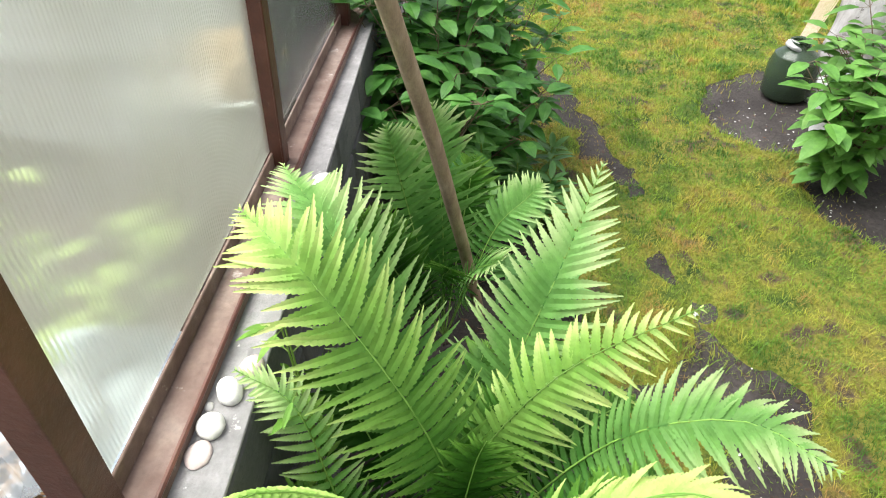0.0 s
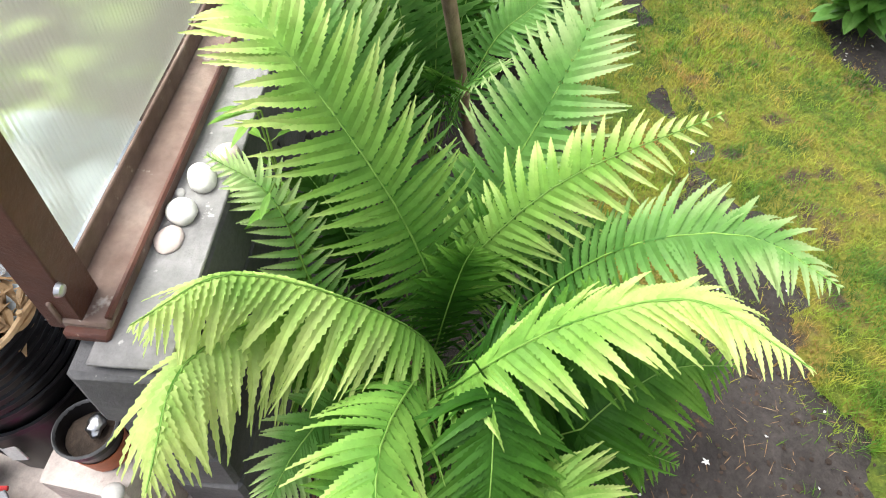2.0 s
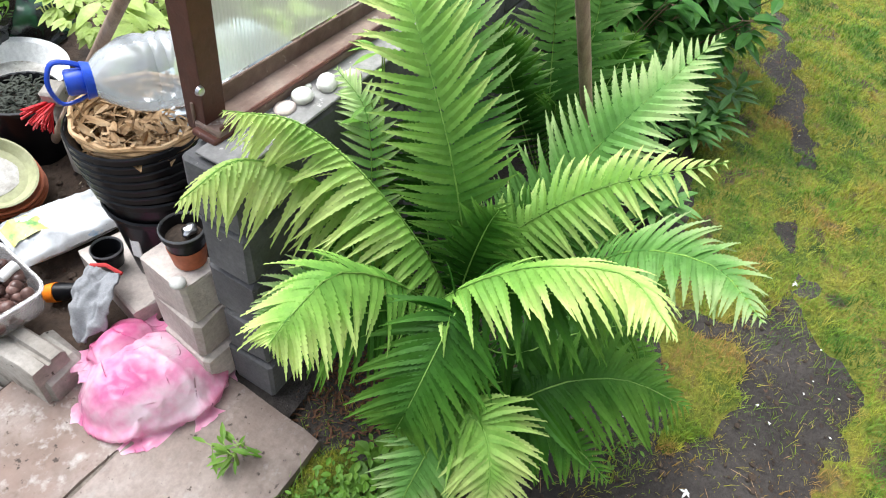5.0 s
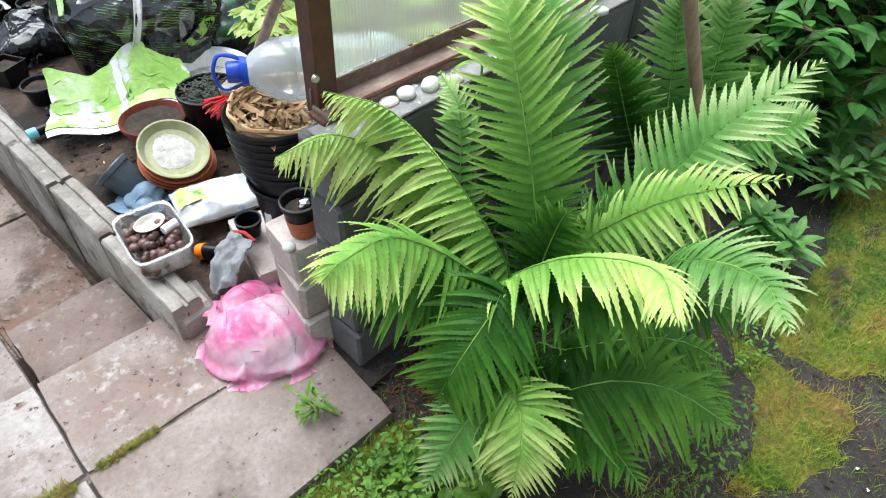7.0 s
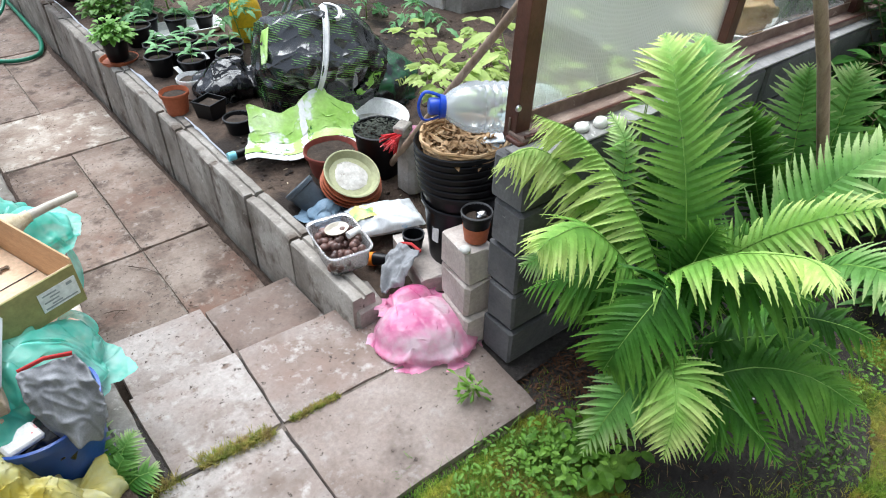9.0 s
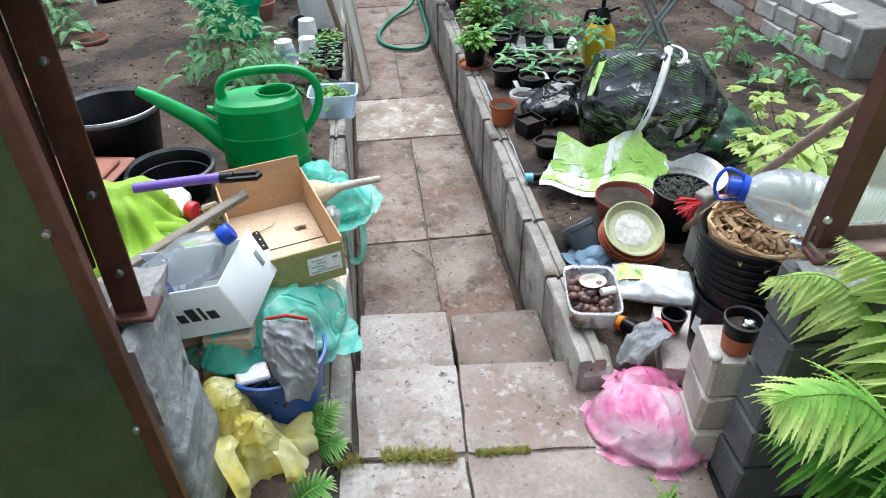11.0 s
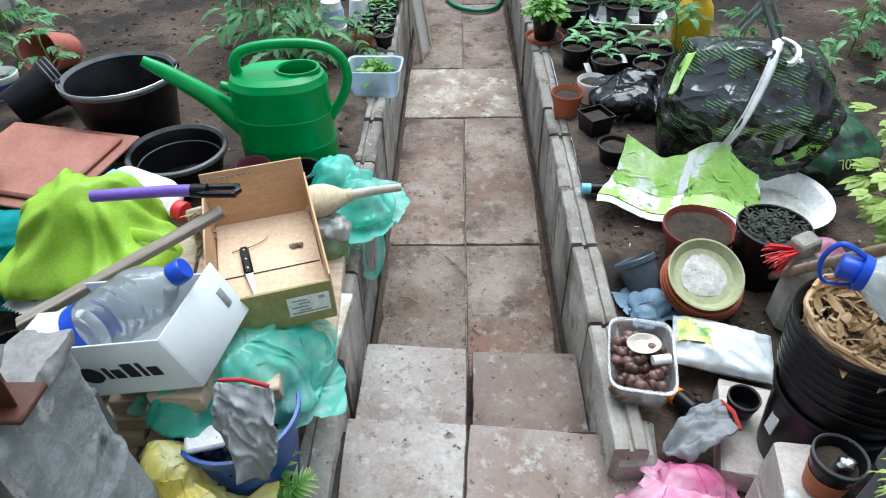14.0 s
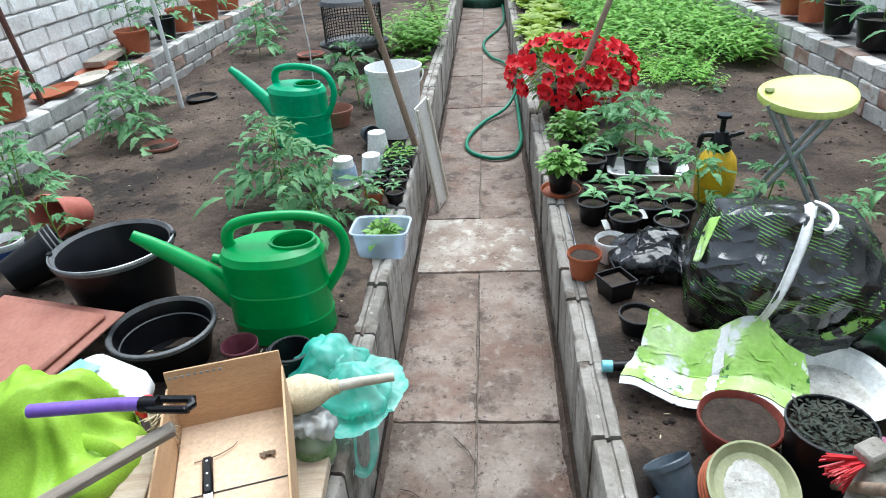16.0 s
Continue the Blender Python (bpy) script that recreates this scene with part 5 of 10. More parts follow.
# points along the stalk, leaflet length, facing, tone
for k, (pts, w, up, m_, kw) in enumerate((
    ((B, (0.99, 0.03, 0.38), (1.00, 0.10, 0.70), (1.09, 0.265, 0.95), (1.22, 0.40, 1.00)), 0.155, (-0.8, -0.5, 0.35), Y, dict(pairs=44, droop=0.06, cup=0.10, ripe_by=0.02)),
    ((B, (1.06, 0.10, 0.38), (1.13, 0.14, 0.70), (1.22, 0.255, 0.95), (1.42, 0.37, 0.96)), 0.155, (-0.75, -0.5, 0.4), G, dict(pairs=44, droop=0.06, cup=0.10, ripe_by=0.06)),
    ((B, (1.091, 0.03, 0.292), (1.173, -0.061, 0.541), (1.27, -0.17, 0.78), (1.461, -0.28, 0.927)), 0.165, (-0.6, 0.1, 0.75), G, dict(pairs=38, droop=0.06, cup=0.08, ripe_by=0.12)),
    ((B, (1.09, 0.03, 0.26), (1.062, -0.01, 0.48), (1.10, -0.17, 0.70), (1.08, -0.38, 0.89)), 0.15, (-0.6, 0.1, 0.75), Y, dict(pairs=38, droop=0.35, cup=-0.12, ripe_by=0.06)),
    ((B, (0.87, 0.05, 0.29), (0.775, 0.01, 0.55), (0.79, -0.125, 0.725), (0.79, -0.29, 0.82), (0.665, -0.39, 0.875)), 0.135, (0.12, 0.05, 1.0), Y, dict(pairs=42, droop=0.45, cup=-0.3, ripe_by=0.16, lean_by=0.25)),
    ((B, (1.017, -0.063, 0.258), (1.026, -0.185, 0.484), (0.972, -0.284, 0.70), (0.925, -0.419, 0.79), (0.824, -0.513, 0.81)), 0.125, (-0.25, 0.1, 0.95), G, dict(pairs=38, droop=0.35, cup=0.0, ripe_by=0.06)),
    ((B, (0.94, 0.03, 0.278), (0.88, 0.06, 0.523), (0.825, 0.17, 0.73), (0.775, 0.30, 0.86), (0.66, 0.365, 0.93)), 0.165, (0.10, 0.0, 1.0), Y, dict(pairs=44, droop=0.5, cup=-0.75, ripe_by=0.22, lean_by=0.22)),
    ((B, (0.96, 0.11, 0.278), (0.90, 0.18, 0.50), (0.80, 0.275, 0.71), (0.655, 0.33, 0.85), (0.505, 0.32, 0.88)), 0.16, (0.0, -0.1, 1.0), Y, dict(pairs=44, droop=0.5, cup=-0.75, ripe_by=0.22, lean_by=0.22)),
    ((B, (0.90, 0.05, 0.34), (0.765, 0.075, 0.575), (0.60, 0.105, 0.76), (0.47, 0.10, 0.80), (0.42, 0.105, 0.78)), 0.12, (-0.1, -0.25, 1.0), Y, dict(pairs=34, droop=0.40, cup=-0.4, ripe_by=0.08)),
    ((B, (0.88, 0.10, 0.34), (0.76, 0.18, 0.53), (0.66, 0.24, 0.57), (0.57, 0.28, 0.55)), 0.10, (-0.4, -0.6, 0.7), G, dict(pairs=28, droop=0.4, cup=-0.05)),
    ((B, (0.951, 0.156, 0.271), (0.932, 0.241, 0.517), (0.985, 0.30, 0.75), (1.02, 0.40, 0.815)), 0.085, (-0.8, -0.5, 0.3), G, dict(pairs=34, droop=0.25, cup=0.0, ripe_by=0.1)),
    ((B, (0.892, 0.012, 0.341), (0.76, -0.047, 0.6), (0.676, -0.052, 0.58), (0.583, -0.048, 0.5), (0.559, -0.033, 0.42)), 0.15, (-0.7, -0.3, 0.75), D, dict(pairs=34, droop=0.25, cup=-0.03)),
    ((B, (0.849, -0.023, 0.273), (0.665, -0.124, 0.45), (0.633, -0.186, 0.45), (0.59, -0.225, 0.4), (0.549, -0.248, 0.3)), 0.125, (-0.75, -0.2, 0.75), Y, dict(pairs=30, droop=0.25, cup=-0.05, ripe_by=0.12)),
    ((B, (0.843, -0.012, 0.26), (0.651, -0.1, 0.42), (0.578, -0.103, 0.4), (0.519, -0.095, 0.33), (0.462, -0.084, 0.22)), 0.105, (-0.6, -0.4, 0.75), G, dict(pairs=28, droop=0.25, cup=-0.05)),
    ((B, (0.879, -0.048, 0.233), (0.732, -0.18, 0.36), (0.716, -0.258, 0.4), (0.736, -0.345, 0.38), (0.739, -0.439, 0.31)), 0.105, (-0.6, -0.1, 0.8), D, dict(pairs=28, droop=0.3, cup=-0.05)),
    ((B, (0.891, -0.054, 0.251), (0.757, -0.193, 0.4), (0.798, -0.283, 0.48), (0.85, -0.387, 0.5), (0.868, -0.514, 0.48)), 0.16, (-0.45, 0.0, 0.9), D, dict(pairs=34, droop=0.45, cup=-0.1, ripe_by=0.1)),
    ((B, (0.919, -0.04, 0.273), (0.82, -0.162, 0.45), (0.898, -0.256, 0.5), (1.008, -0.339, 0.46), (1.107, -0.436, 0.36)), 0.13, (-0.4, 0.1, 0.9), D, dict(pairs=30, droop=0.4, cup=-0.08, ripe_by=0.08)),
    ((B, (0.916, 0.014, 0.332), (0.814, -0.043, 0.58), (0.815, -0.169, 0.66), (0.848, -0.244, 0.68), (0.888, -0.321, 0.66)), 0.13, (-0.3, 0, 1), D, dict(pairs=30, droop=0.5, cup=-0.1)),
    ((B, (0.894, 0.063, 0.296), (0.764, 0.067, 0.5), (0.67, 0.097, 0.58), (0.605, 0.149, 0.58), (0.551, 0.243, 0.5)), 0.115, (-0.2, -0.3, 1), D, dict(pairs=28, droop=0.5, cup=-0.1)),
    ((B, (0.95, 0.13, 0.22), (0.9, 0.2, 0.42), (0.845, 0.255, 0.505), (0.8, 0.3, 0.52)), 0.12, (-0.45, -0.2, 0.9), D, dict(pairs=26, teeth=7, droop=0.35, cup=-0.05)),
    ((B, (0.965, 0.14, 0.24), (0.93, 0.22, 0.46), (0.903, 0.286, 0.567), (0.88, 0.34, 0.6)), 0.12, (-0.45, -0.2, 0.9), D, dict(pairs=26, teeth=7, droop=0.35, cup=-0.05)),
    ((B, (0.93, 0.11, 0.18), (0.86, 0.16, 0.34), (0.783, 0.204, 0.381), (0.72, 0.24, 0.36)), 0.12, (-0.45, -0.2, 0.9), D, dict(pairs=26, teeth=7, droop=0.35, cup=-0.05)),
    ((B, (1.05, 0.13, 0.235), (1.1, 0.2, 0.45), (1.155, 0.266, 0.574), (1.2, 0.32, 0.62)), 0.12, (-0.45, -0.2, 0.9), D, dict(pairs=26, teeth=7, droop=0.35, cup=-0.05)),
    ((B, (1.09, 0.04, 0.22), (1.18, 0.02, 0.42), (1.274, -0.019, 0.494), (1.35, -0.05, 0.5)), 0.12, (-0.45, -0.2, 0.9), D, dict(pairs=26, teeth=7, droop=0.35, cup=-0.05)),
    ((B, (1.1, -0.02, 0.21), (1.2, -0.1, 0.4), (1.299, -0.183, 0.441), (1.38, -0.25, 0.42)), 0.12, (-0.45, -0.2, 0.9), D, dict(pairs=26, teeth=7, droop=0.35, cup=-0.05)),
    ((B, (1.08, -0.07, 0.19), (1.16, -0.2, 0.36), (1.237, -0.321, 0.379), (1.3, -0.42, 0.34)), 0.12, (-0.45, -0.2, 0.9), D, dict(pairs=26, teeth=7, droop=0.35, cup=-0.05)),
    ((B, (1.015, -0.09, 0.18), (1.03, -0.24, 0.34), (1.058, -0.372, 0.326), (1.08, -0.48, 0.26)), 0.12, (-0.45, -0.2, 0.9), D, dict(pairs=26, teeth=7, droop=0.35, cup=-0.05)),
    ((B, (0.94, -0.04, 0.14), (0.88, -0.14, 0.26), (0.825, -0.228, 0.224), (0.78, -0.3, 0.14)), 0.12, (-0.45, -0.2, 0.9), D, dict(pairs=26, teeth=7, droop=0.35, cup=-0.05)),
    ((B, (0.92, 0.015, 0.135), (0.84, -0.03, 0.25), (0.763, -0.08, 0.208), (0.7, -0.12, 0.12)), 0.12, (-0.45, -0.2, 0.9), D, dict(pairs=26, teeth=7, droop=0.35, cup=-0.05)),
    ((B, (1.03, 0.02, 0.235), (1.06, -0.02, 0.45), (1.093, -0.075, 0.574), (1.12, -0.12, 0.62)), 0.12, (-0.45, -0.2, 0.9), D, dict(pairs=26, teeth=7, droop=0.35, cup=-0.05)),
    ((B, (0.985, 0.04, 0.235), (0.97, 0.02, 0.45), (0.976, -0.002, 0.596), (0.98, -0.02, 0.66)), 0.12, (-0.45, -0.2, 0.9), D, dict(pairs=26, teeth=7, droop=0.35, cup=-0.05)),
)):
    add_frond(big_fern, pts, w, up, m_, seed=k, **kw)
bm = lathe(((0.0, 0.13), (0.035, 0.11), (0.055, 0.05), (0.06, 0.0)), 14)
for v in bm.verts:
    v.co *= 1 + 0.15 * noise.noise(v.co * 40)
part("crown", bm, M_TWIG, big_fern, "shaggy brown crown")

back_fern = thing("fern", 1.80, 0.06, -0.02, "upright green fern at the wall behind a leaning pole", "fern", "ferns")
B2 = (1.80, 0.06, 0.02)
for k, (tip, mid, w, up, m_) in enumerate((
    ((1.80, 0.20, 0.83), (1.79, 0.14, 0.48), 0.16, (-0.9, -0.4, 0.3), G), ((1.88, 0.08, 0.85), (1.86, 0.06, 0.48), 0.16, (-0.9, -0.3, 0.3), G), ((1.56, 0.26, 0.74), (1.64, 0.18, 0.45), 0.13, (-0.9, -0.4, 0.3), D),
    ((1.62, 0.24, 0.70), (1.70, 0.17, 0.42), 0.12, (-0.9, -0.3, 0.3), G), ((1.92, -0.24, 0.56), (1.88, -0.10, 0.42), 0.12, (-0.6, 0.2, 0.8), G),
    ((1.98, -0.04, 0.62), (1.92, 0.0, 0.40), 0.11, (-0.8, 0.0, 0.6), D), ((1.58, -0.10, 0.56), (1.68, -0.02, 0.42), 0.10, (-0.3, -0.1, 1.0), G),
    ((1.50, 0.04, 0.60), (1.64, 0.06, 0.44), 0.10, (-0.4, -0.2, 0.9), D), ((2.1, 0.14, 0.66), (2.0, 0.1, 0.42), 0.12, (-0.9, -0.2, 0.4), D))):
    add_frond(back_fern, (B2, tuple((a + b) / 2 for a, b in zip(B2, mid)), mid, tuple(a * 0.35 + b * 0.65 for a, b in zip(mid, tip)), tip), w, up, m_, seed=60 + k, pairs=26, teeth=6, droop=0.12, cup=0.1)

# young fern at the foot of the left pier, under the yellow bag
for j, (bx, by, tips) in enumerate(((-0.52, 0.66, ((0.14, -0.01, 0.10), (0.10, 0.06, 0.14), (0.13, 0.10, 0.16), (0.06, 0.16, 0.20))),
                                    (-0.57, 0.46, ((0.17, -0.02, 0.10), (0.13, -0.10, 0.12), (0.06, -0.14, 0.14), (-0.02, -0.13, 0.12), (0.16, 0.05, 0.14))))):
    young = thing("fern", bx, by, -0.02, "small young fern growing beside the paving", "fern", "ferns")
    for k, (dx, dy, dz) in enumerate(tips):
        add_frond(young, ((bx, by, 0.0), (bx + dx / 2, by + dy / 2, dz / 2 + 0.05), (bx + dx, by + dy, dz)), 0.06, (0, -0.3, 1), G, seed=90 + 7 * j + k, pairs=14, teeth=4)

pole = thing("bamboo_pole", 1.74, 0.0, 0.0, "brown peeled wooden pole leaning over the ferns", "pole")
part("shaft", tube([(0.21, -0.07, -0.04), (0.0, 0.0, 0.469), (-0.20, 0.07, 0.93), (-0.42, 0.145, 1.36), (-0.72, 0.23, 1.95)], 0.019, 10, 0.017), M_STICK, pole)


def bush(name, x, y, z, label, cat, stems, leaf, mat_, height, spread, n, seed, stem_mat=M_TWIG, group="", lw=0.5, tilt=0.3):
    """A shrub: bent stems with many single leaves set round their upper parts."""
    rr = random.Random(seed)
    t = thing(name, x, y, z, label, cat, group)
    bm = bmesh.new()
    lv = Leaves()
    for i in range(stems):
        a = rr.random() * 6.28
        sp = spread * (0.3 + 0.7 * rr.random())
        h = height * (0.65 + 0.35 * rr.random())
        pts = spline([(0.02 * math.cos(a), 0.02 * math.sin(a), 0), (sp * 0.35 * math.cos(a), sp * 0.35 * math.sin(a), h * 0.55), (sp * math.cos(a), sp * math.sin(a), h)], 8)
        add_tube(bm, pts, 0.005, 5, 0.0015)
        for k in range(n // stems):
            s = 0.15 + 0.85 * rr.random()
            p = pts[min(8, int(s * 8.99))]
            b = rr.random() * 6.28
            d = Vector((math.cos(b), math.sin(b), rr.uniform(-0.3, 0.5)))
            ll = leaf * rr.uniform(0.6, 1.15)
            q = p + d * leaf * 0.35
            add_tube(bm, [p, q], 0.0012, 3)
            lv.oval(q, d, (d.x * tilt, d.y * tilt, 1), ll, ll * lw, 0.12, 0.25, n=4)
    tagged(part("stems", bm, stem_mat, t), kind="stuff")
    part("leaves", lv.mesh(), mat_, t)
    return t


bush("shrub", 2.75, 0.10, -0.02, "dense dark green broad-leaved shrub at the wall", "shrub", 30, 0.12, M_SHRUB, 1.0, 0.42, 950, 3, lw=0.6)
bush("shrub", 3.25, 0.00, -0.02, "dense dark green broad-leaved shrub at the wall", "shrub", 24, 0.12, M_SHRUB, 1.0, 0.42, 700, 4, lw=0.6)


bush("shrub", 2.42, 0.10, -0.02, "dense dark green broad-leaved shrub at the wall", "shrub", 20, 0.11, M_SHRUB, 0.72, 0.30, 480, 5, lw=0.6)


bush("shrub", 2.68, -0.06, -0.02, "dense dark green broad-leaved shrub at the wall", "shrub", 22, 0.115, M_SHRUB, 0.55, 0.34, 520, 6, lw=0.6)
bush("shrub", 3.0, -0.16, -0.02, "dense dark green broad-leaved shrub at the wall", "shrub", 22, 0.115, M_SHRUB, 0.75, 0.30, 480, 7, lw=0.6)


def rosette_clump(name, x, y, label, cat, heads, seed, leaf=0.14, mat_=M_HERB, spread=0.3, height=0.3, lw=0.24, per=14):
    """Upright stems each with a whorl of narrow leaves."""
    rr = random.Random(seed)
    t = thing(name, x, y, -0.02, label, cat)
    bm, lv = bmesh.new(), Leaves()
    for i in range(heads):
        px, py = rr.uniform(-spread, spread), rr.uniform(-spread * 0.6, spread * 0.6)
        h = height * rr.uniform(0.5, 1.1)
        top = Vector((px, py, h))
        add_tube(bm, [(px * 0.8, py * 0.8, 0), top], 0.004, 5, 0.003)
        for k in range(per):
            a = k * 2.4 + rr.random() * 0.4
            zz = h * (0.55 + 0.45 * k / per)
            up_ = 0.1 + 0.8 * k / per
            lv.oval((px, py, zz), (math.cos(a), math.sin(a), up_), (-math.cos(a) * 0.4, -math.sin(a) * 0.4, 1), leaf * rr.uniform(0.7, 1.1) * (1.15 - 0.4 * k / per), leaf * lw, 0.1, 0.3, n=5)
    tagged(part("stems", bm, M_STEM, t), kind="stuff")
    part("leaves", lv.mesh(), mat_, t)
    return t


rosette_clump("lance_leaf_plant", 2.40, -0.10, "clump of soft green lance-leaved perennials", "plant", 11, 11, spread=0.26, height=0.42)
rosette_clump("lance_leaf_plant", 2.55, -0.28, "clump of soft green lance-leaved perennials", "plant", 9, 12, spread=0.22, height=0.28)
rosette_clump("lance_leaf_plant", 2.0, -0.26, "clump of soft green lance-leaved perennials", "plant", 6, 13, spread=0.16, height=0.2)
bush("wall_sprig", 1.05, 0.30, 0.30, "sprig of narrow green leaves growing up the wall", "plant", 3, 0.06, M_WEED, 0.62, 0.06, 40, 14, M_STEM, lw=0.3)


def weed_patch(name, x, y, label, n, rx, ry, leaf, seed, h=0.05, rounded=0.75):
    rr = random.Random(seed)
    lv = Leaves()
    for k in range(n):
        px, py = rr.gauss(0, 1), rr.gauss(0, 1)
        if px * px + py * py > 3.2:
            continue
        px, py = px * rx, py * ry
        if in_house(x + px, y + py) and y + py > 0.24 and x + px < 0.6:
            continue
        a = rr.random() * 6.28
        ll = leaf * rr.uniform(0.5, 1.2)
        zz = h * rr.uniform(0.2, 1.2)
        lv.oval((px, py, zz), (math.cos(a), math.sin(a), rr.uniform(0, 0.5)), (0, 0, 1), ll, ll * rounded, 0.1, 0.3, n=4)
        lv.oval((px, py, -0.02), (math.cos(a) * 0.1, math.sin(a) * 0.1, 1), (1, 0, 0), zz + 0.02, 0.003, 0, 0, n=1)
    me = lv.mesh()
    return single(name, me, M_WEED, label, "weeds", pose(x, y, -0.01), kind="stuff")


weed_patch("weeds", 0.40, 0.08, "low green weeds creeping over the slab edge", 420, 0.12, 0.075, 0.020, 21, 0.055, 0.5)
weed_patch("weeds", 0.56, 0.02, "round-leaved green weeds beside the fern", 320, 0.09, 0.085, 0.026, 22, 0.075, 0.6)
weed_patch("weeds", 0.60, -0.06, "broad round-leaved creeping weeds at the foot of the fern", 70, 0.085, 0.085, 0.055, 27, 0.05, 0.85)
weed_patch("weeds", 1.15, -0.47, "low green weeds at the edge of the turf", 240, 0.13, 0.05, 0.019, 23, 0.04, 0.5)
weed_patch("weeds", 1.6, -0.40, "low green weeds at the edge of the turf", 150, 0.12, 0.045, 0.019, 24, 0.04, 0.5)
bush("seedling", 0.50, 0.36, 0.0, "single green seedling growing from a slab joint", "plant", 3, 0.05, M_WEED, 0.09, 0.05, 24, 25, M_STEM, lw=0.3)
rr = random.Random(31)
gv.clear()
gf.clear()
for k in range(3800):
    s = rr.random()
    x, y = (0.005 + 0.16 * s, 0.643 - 0.010 * s + 0.006 * rr.gauss(0, 1)) if k % 2 else (-0.30 + 0.24 * s, 0.672 - 0.035 * s + 0.011 * rr.gauss(0, 1))
    if k % 13 == 0:
        x, y = -0.42 + 0.1 * s, 0.66 + 0.012 * rr.gauss(0, 1)
    if x < 0 and noise.noise(Vector((x * 11, y * 3, 2))) < -0.15:
        continue
    h = rr.uniform(0.004, 0.013) * (2.0 if x < 0 else 1)
    blade(x, y, -0.010, h + 0.008, 0.0013, h * rr.uniform(0.4, 1.6), rr.random() * 6.28)
single("joint_grass", raw_mesh(list(gv), list(gf)), M_JOINTMOSS, "yellow-green moss and grass growing in the slab joints", "grass", kind="stuff")
tagged(single("joint_filling", sheet(60, 3, lambda u, v: Vector((-0.05 + 0.705 * u, 0.630 - 0.022 * u + 0.03 * (v - 0.5) + 0.01 * (1 - u), -0.007 + 0.003 * noise.noise(Vector((u * 40, v * 2, 1)))))), M_JOINTDIRT, "packed brown dirt filling the joint between slabs", "dirt"), kind="structure")
gv.clear()
gf.clear()
for k in range(2000):
    x, y = rr.gauss(0.40, 0.13), rr.gauss(0.09, 0.085)
    if y > 0.245 - 0.05 * rr.random() or x > 0.64:
        continue
    h = 0.02 + 0.05 * rr.random() ** 1.7
    blade(x, y, ground_z(x, y) - 0.006, h, 0.0011, h * rr.uniform(0.3, 1.2), rr.random() * 6.28)
single("grass_tuft", raw_mesh(list(gv), list(gf)), M_WEED, "fine green grass mixed with weeds at the slab edge", "grass", kind="stuff")

# ---- outside: planted corner across the lawn ----
M_RASP = leaf_mat("raspberry_leaf", (0.07, 0.19, 0.03), (0.12, 0.28, 0.05), (0.20, 0.38, 0.09), 7, 0.45, 0.3)
trunk = bmesh.new()
add_tube(trunk, spline([(0, 0, -0.05), (0.03, -0.04, 0.4), (0.12, -0.12, 1.0), (0.16, -0.16, 1.7)], 24), 0.15, 20, 0.11)
for v in trunk.verts:
    v.co += Vector((v.co.x, v.co.y, 0)).normalized() * (0.02 * noise.noise(Vector((v.co.x * 14, v.co.y * 14, v.co.z * 5))) + 0.03 * max(0, 0.25 - v.co.z))
t = thing("fruit_tree", 3.55, -2.05, -0.02, "old fruit tree trunk with whitewashed cracked bark", "tree")
part("trunk", trunk, M_BARK, t)
jar = thing("glass_demijohn", 3.58, -1.80, -0.02, "dark green glass jar standing on bare soil", "jar")
part("body", lathe(((0.0, 0.005), (0.11, 0.0), (0.125, 0.02), (0.128, 0.16), (0.11, 0.23), (0.055, 0.27), (0.05, 0.30), (0.056, 0.305), (0.044, 0.30), (0.046, 0.27), (0.10, 0.225), (0.118, 0.16), (0.115, 0.02), (0.0, 0.012)), 24), M_GLASSJAR, jar)
part("rags", bag_mesh(0.06, 0.05, 0.02, 0.01, 30, 3, 3), M_WHITEBAG, jar, "white film scrap on the shoulder").matrix_basis = pose(0.0, 0.03, 0.255, 25)
tw = thing("dry_twigs", 3.62, -1.80, -0.02, "bundle of dry straw-coloured stems", "twigs")
bm = bmesh.new()
for k in range(9):
    add_tube(bm, [(0.01 * k - 0.04, 0, 0.15), (0.10 + 0.012 * k, -0.22, 0.55 + 0.02 * k)], 0.005, 5, 0.003)
part("stems", bm, M_STRAW, tw)
wp = thing("flower_pot", 3.15, -1.86, -0.02, "white weathered flower pot beside a raspberry bush", "pot")
part("pot", lathe(((0.0, 0.0), (0.10, 0.0), (0.135, 0.24), (0.143, 0.25), (0.143, 0.29), (0.13, 0.29), (0.126, 0.24), (0.0, 0.22)), 28), M_WHITEPL, wp)
part("soil", lathe(((0.0, 0.236), (0.126, 0.23)), 20), M_POTSOIL, wp)
bush("raspberry_bush", 2.72, -1.66, -0.02, "raspberry bush with fresh broad green leaves", "shrub", 20, 0.115, M_RASP, 0.60, 0.34, 330, 41, lw=0.68)
bush("raspberry_bush", 2.90, -1.86, -0.02, "raspberry bush with fresh broad green leaves", "shrub", 16, 0.115, M_RASP, 0.75, 0.36, 280, 42, lw=0.68)
for k, (x, y) in enumerate(((2.35, -1.85), (3.2, -1.42), (2.6, -1.45))):
    bm = bmesh.new()
    bmesh.ops.create_icosphere(bm, subdivisions=3, radius=0.05 + 0.02 * (k == 0))
    for v in bm.verts:
        v.co = Vector((v.co.x * 1.3, v.co.y, v.co.z * 0.6)) * (1 + 0.2 * noise.noise(v.co * 14))
    if k == 0:
        single("stone", bm, M_STONE_W, "pale rounded stone lying on soil", "stone", pose(x, y, 0.01))

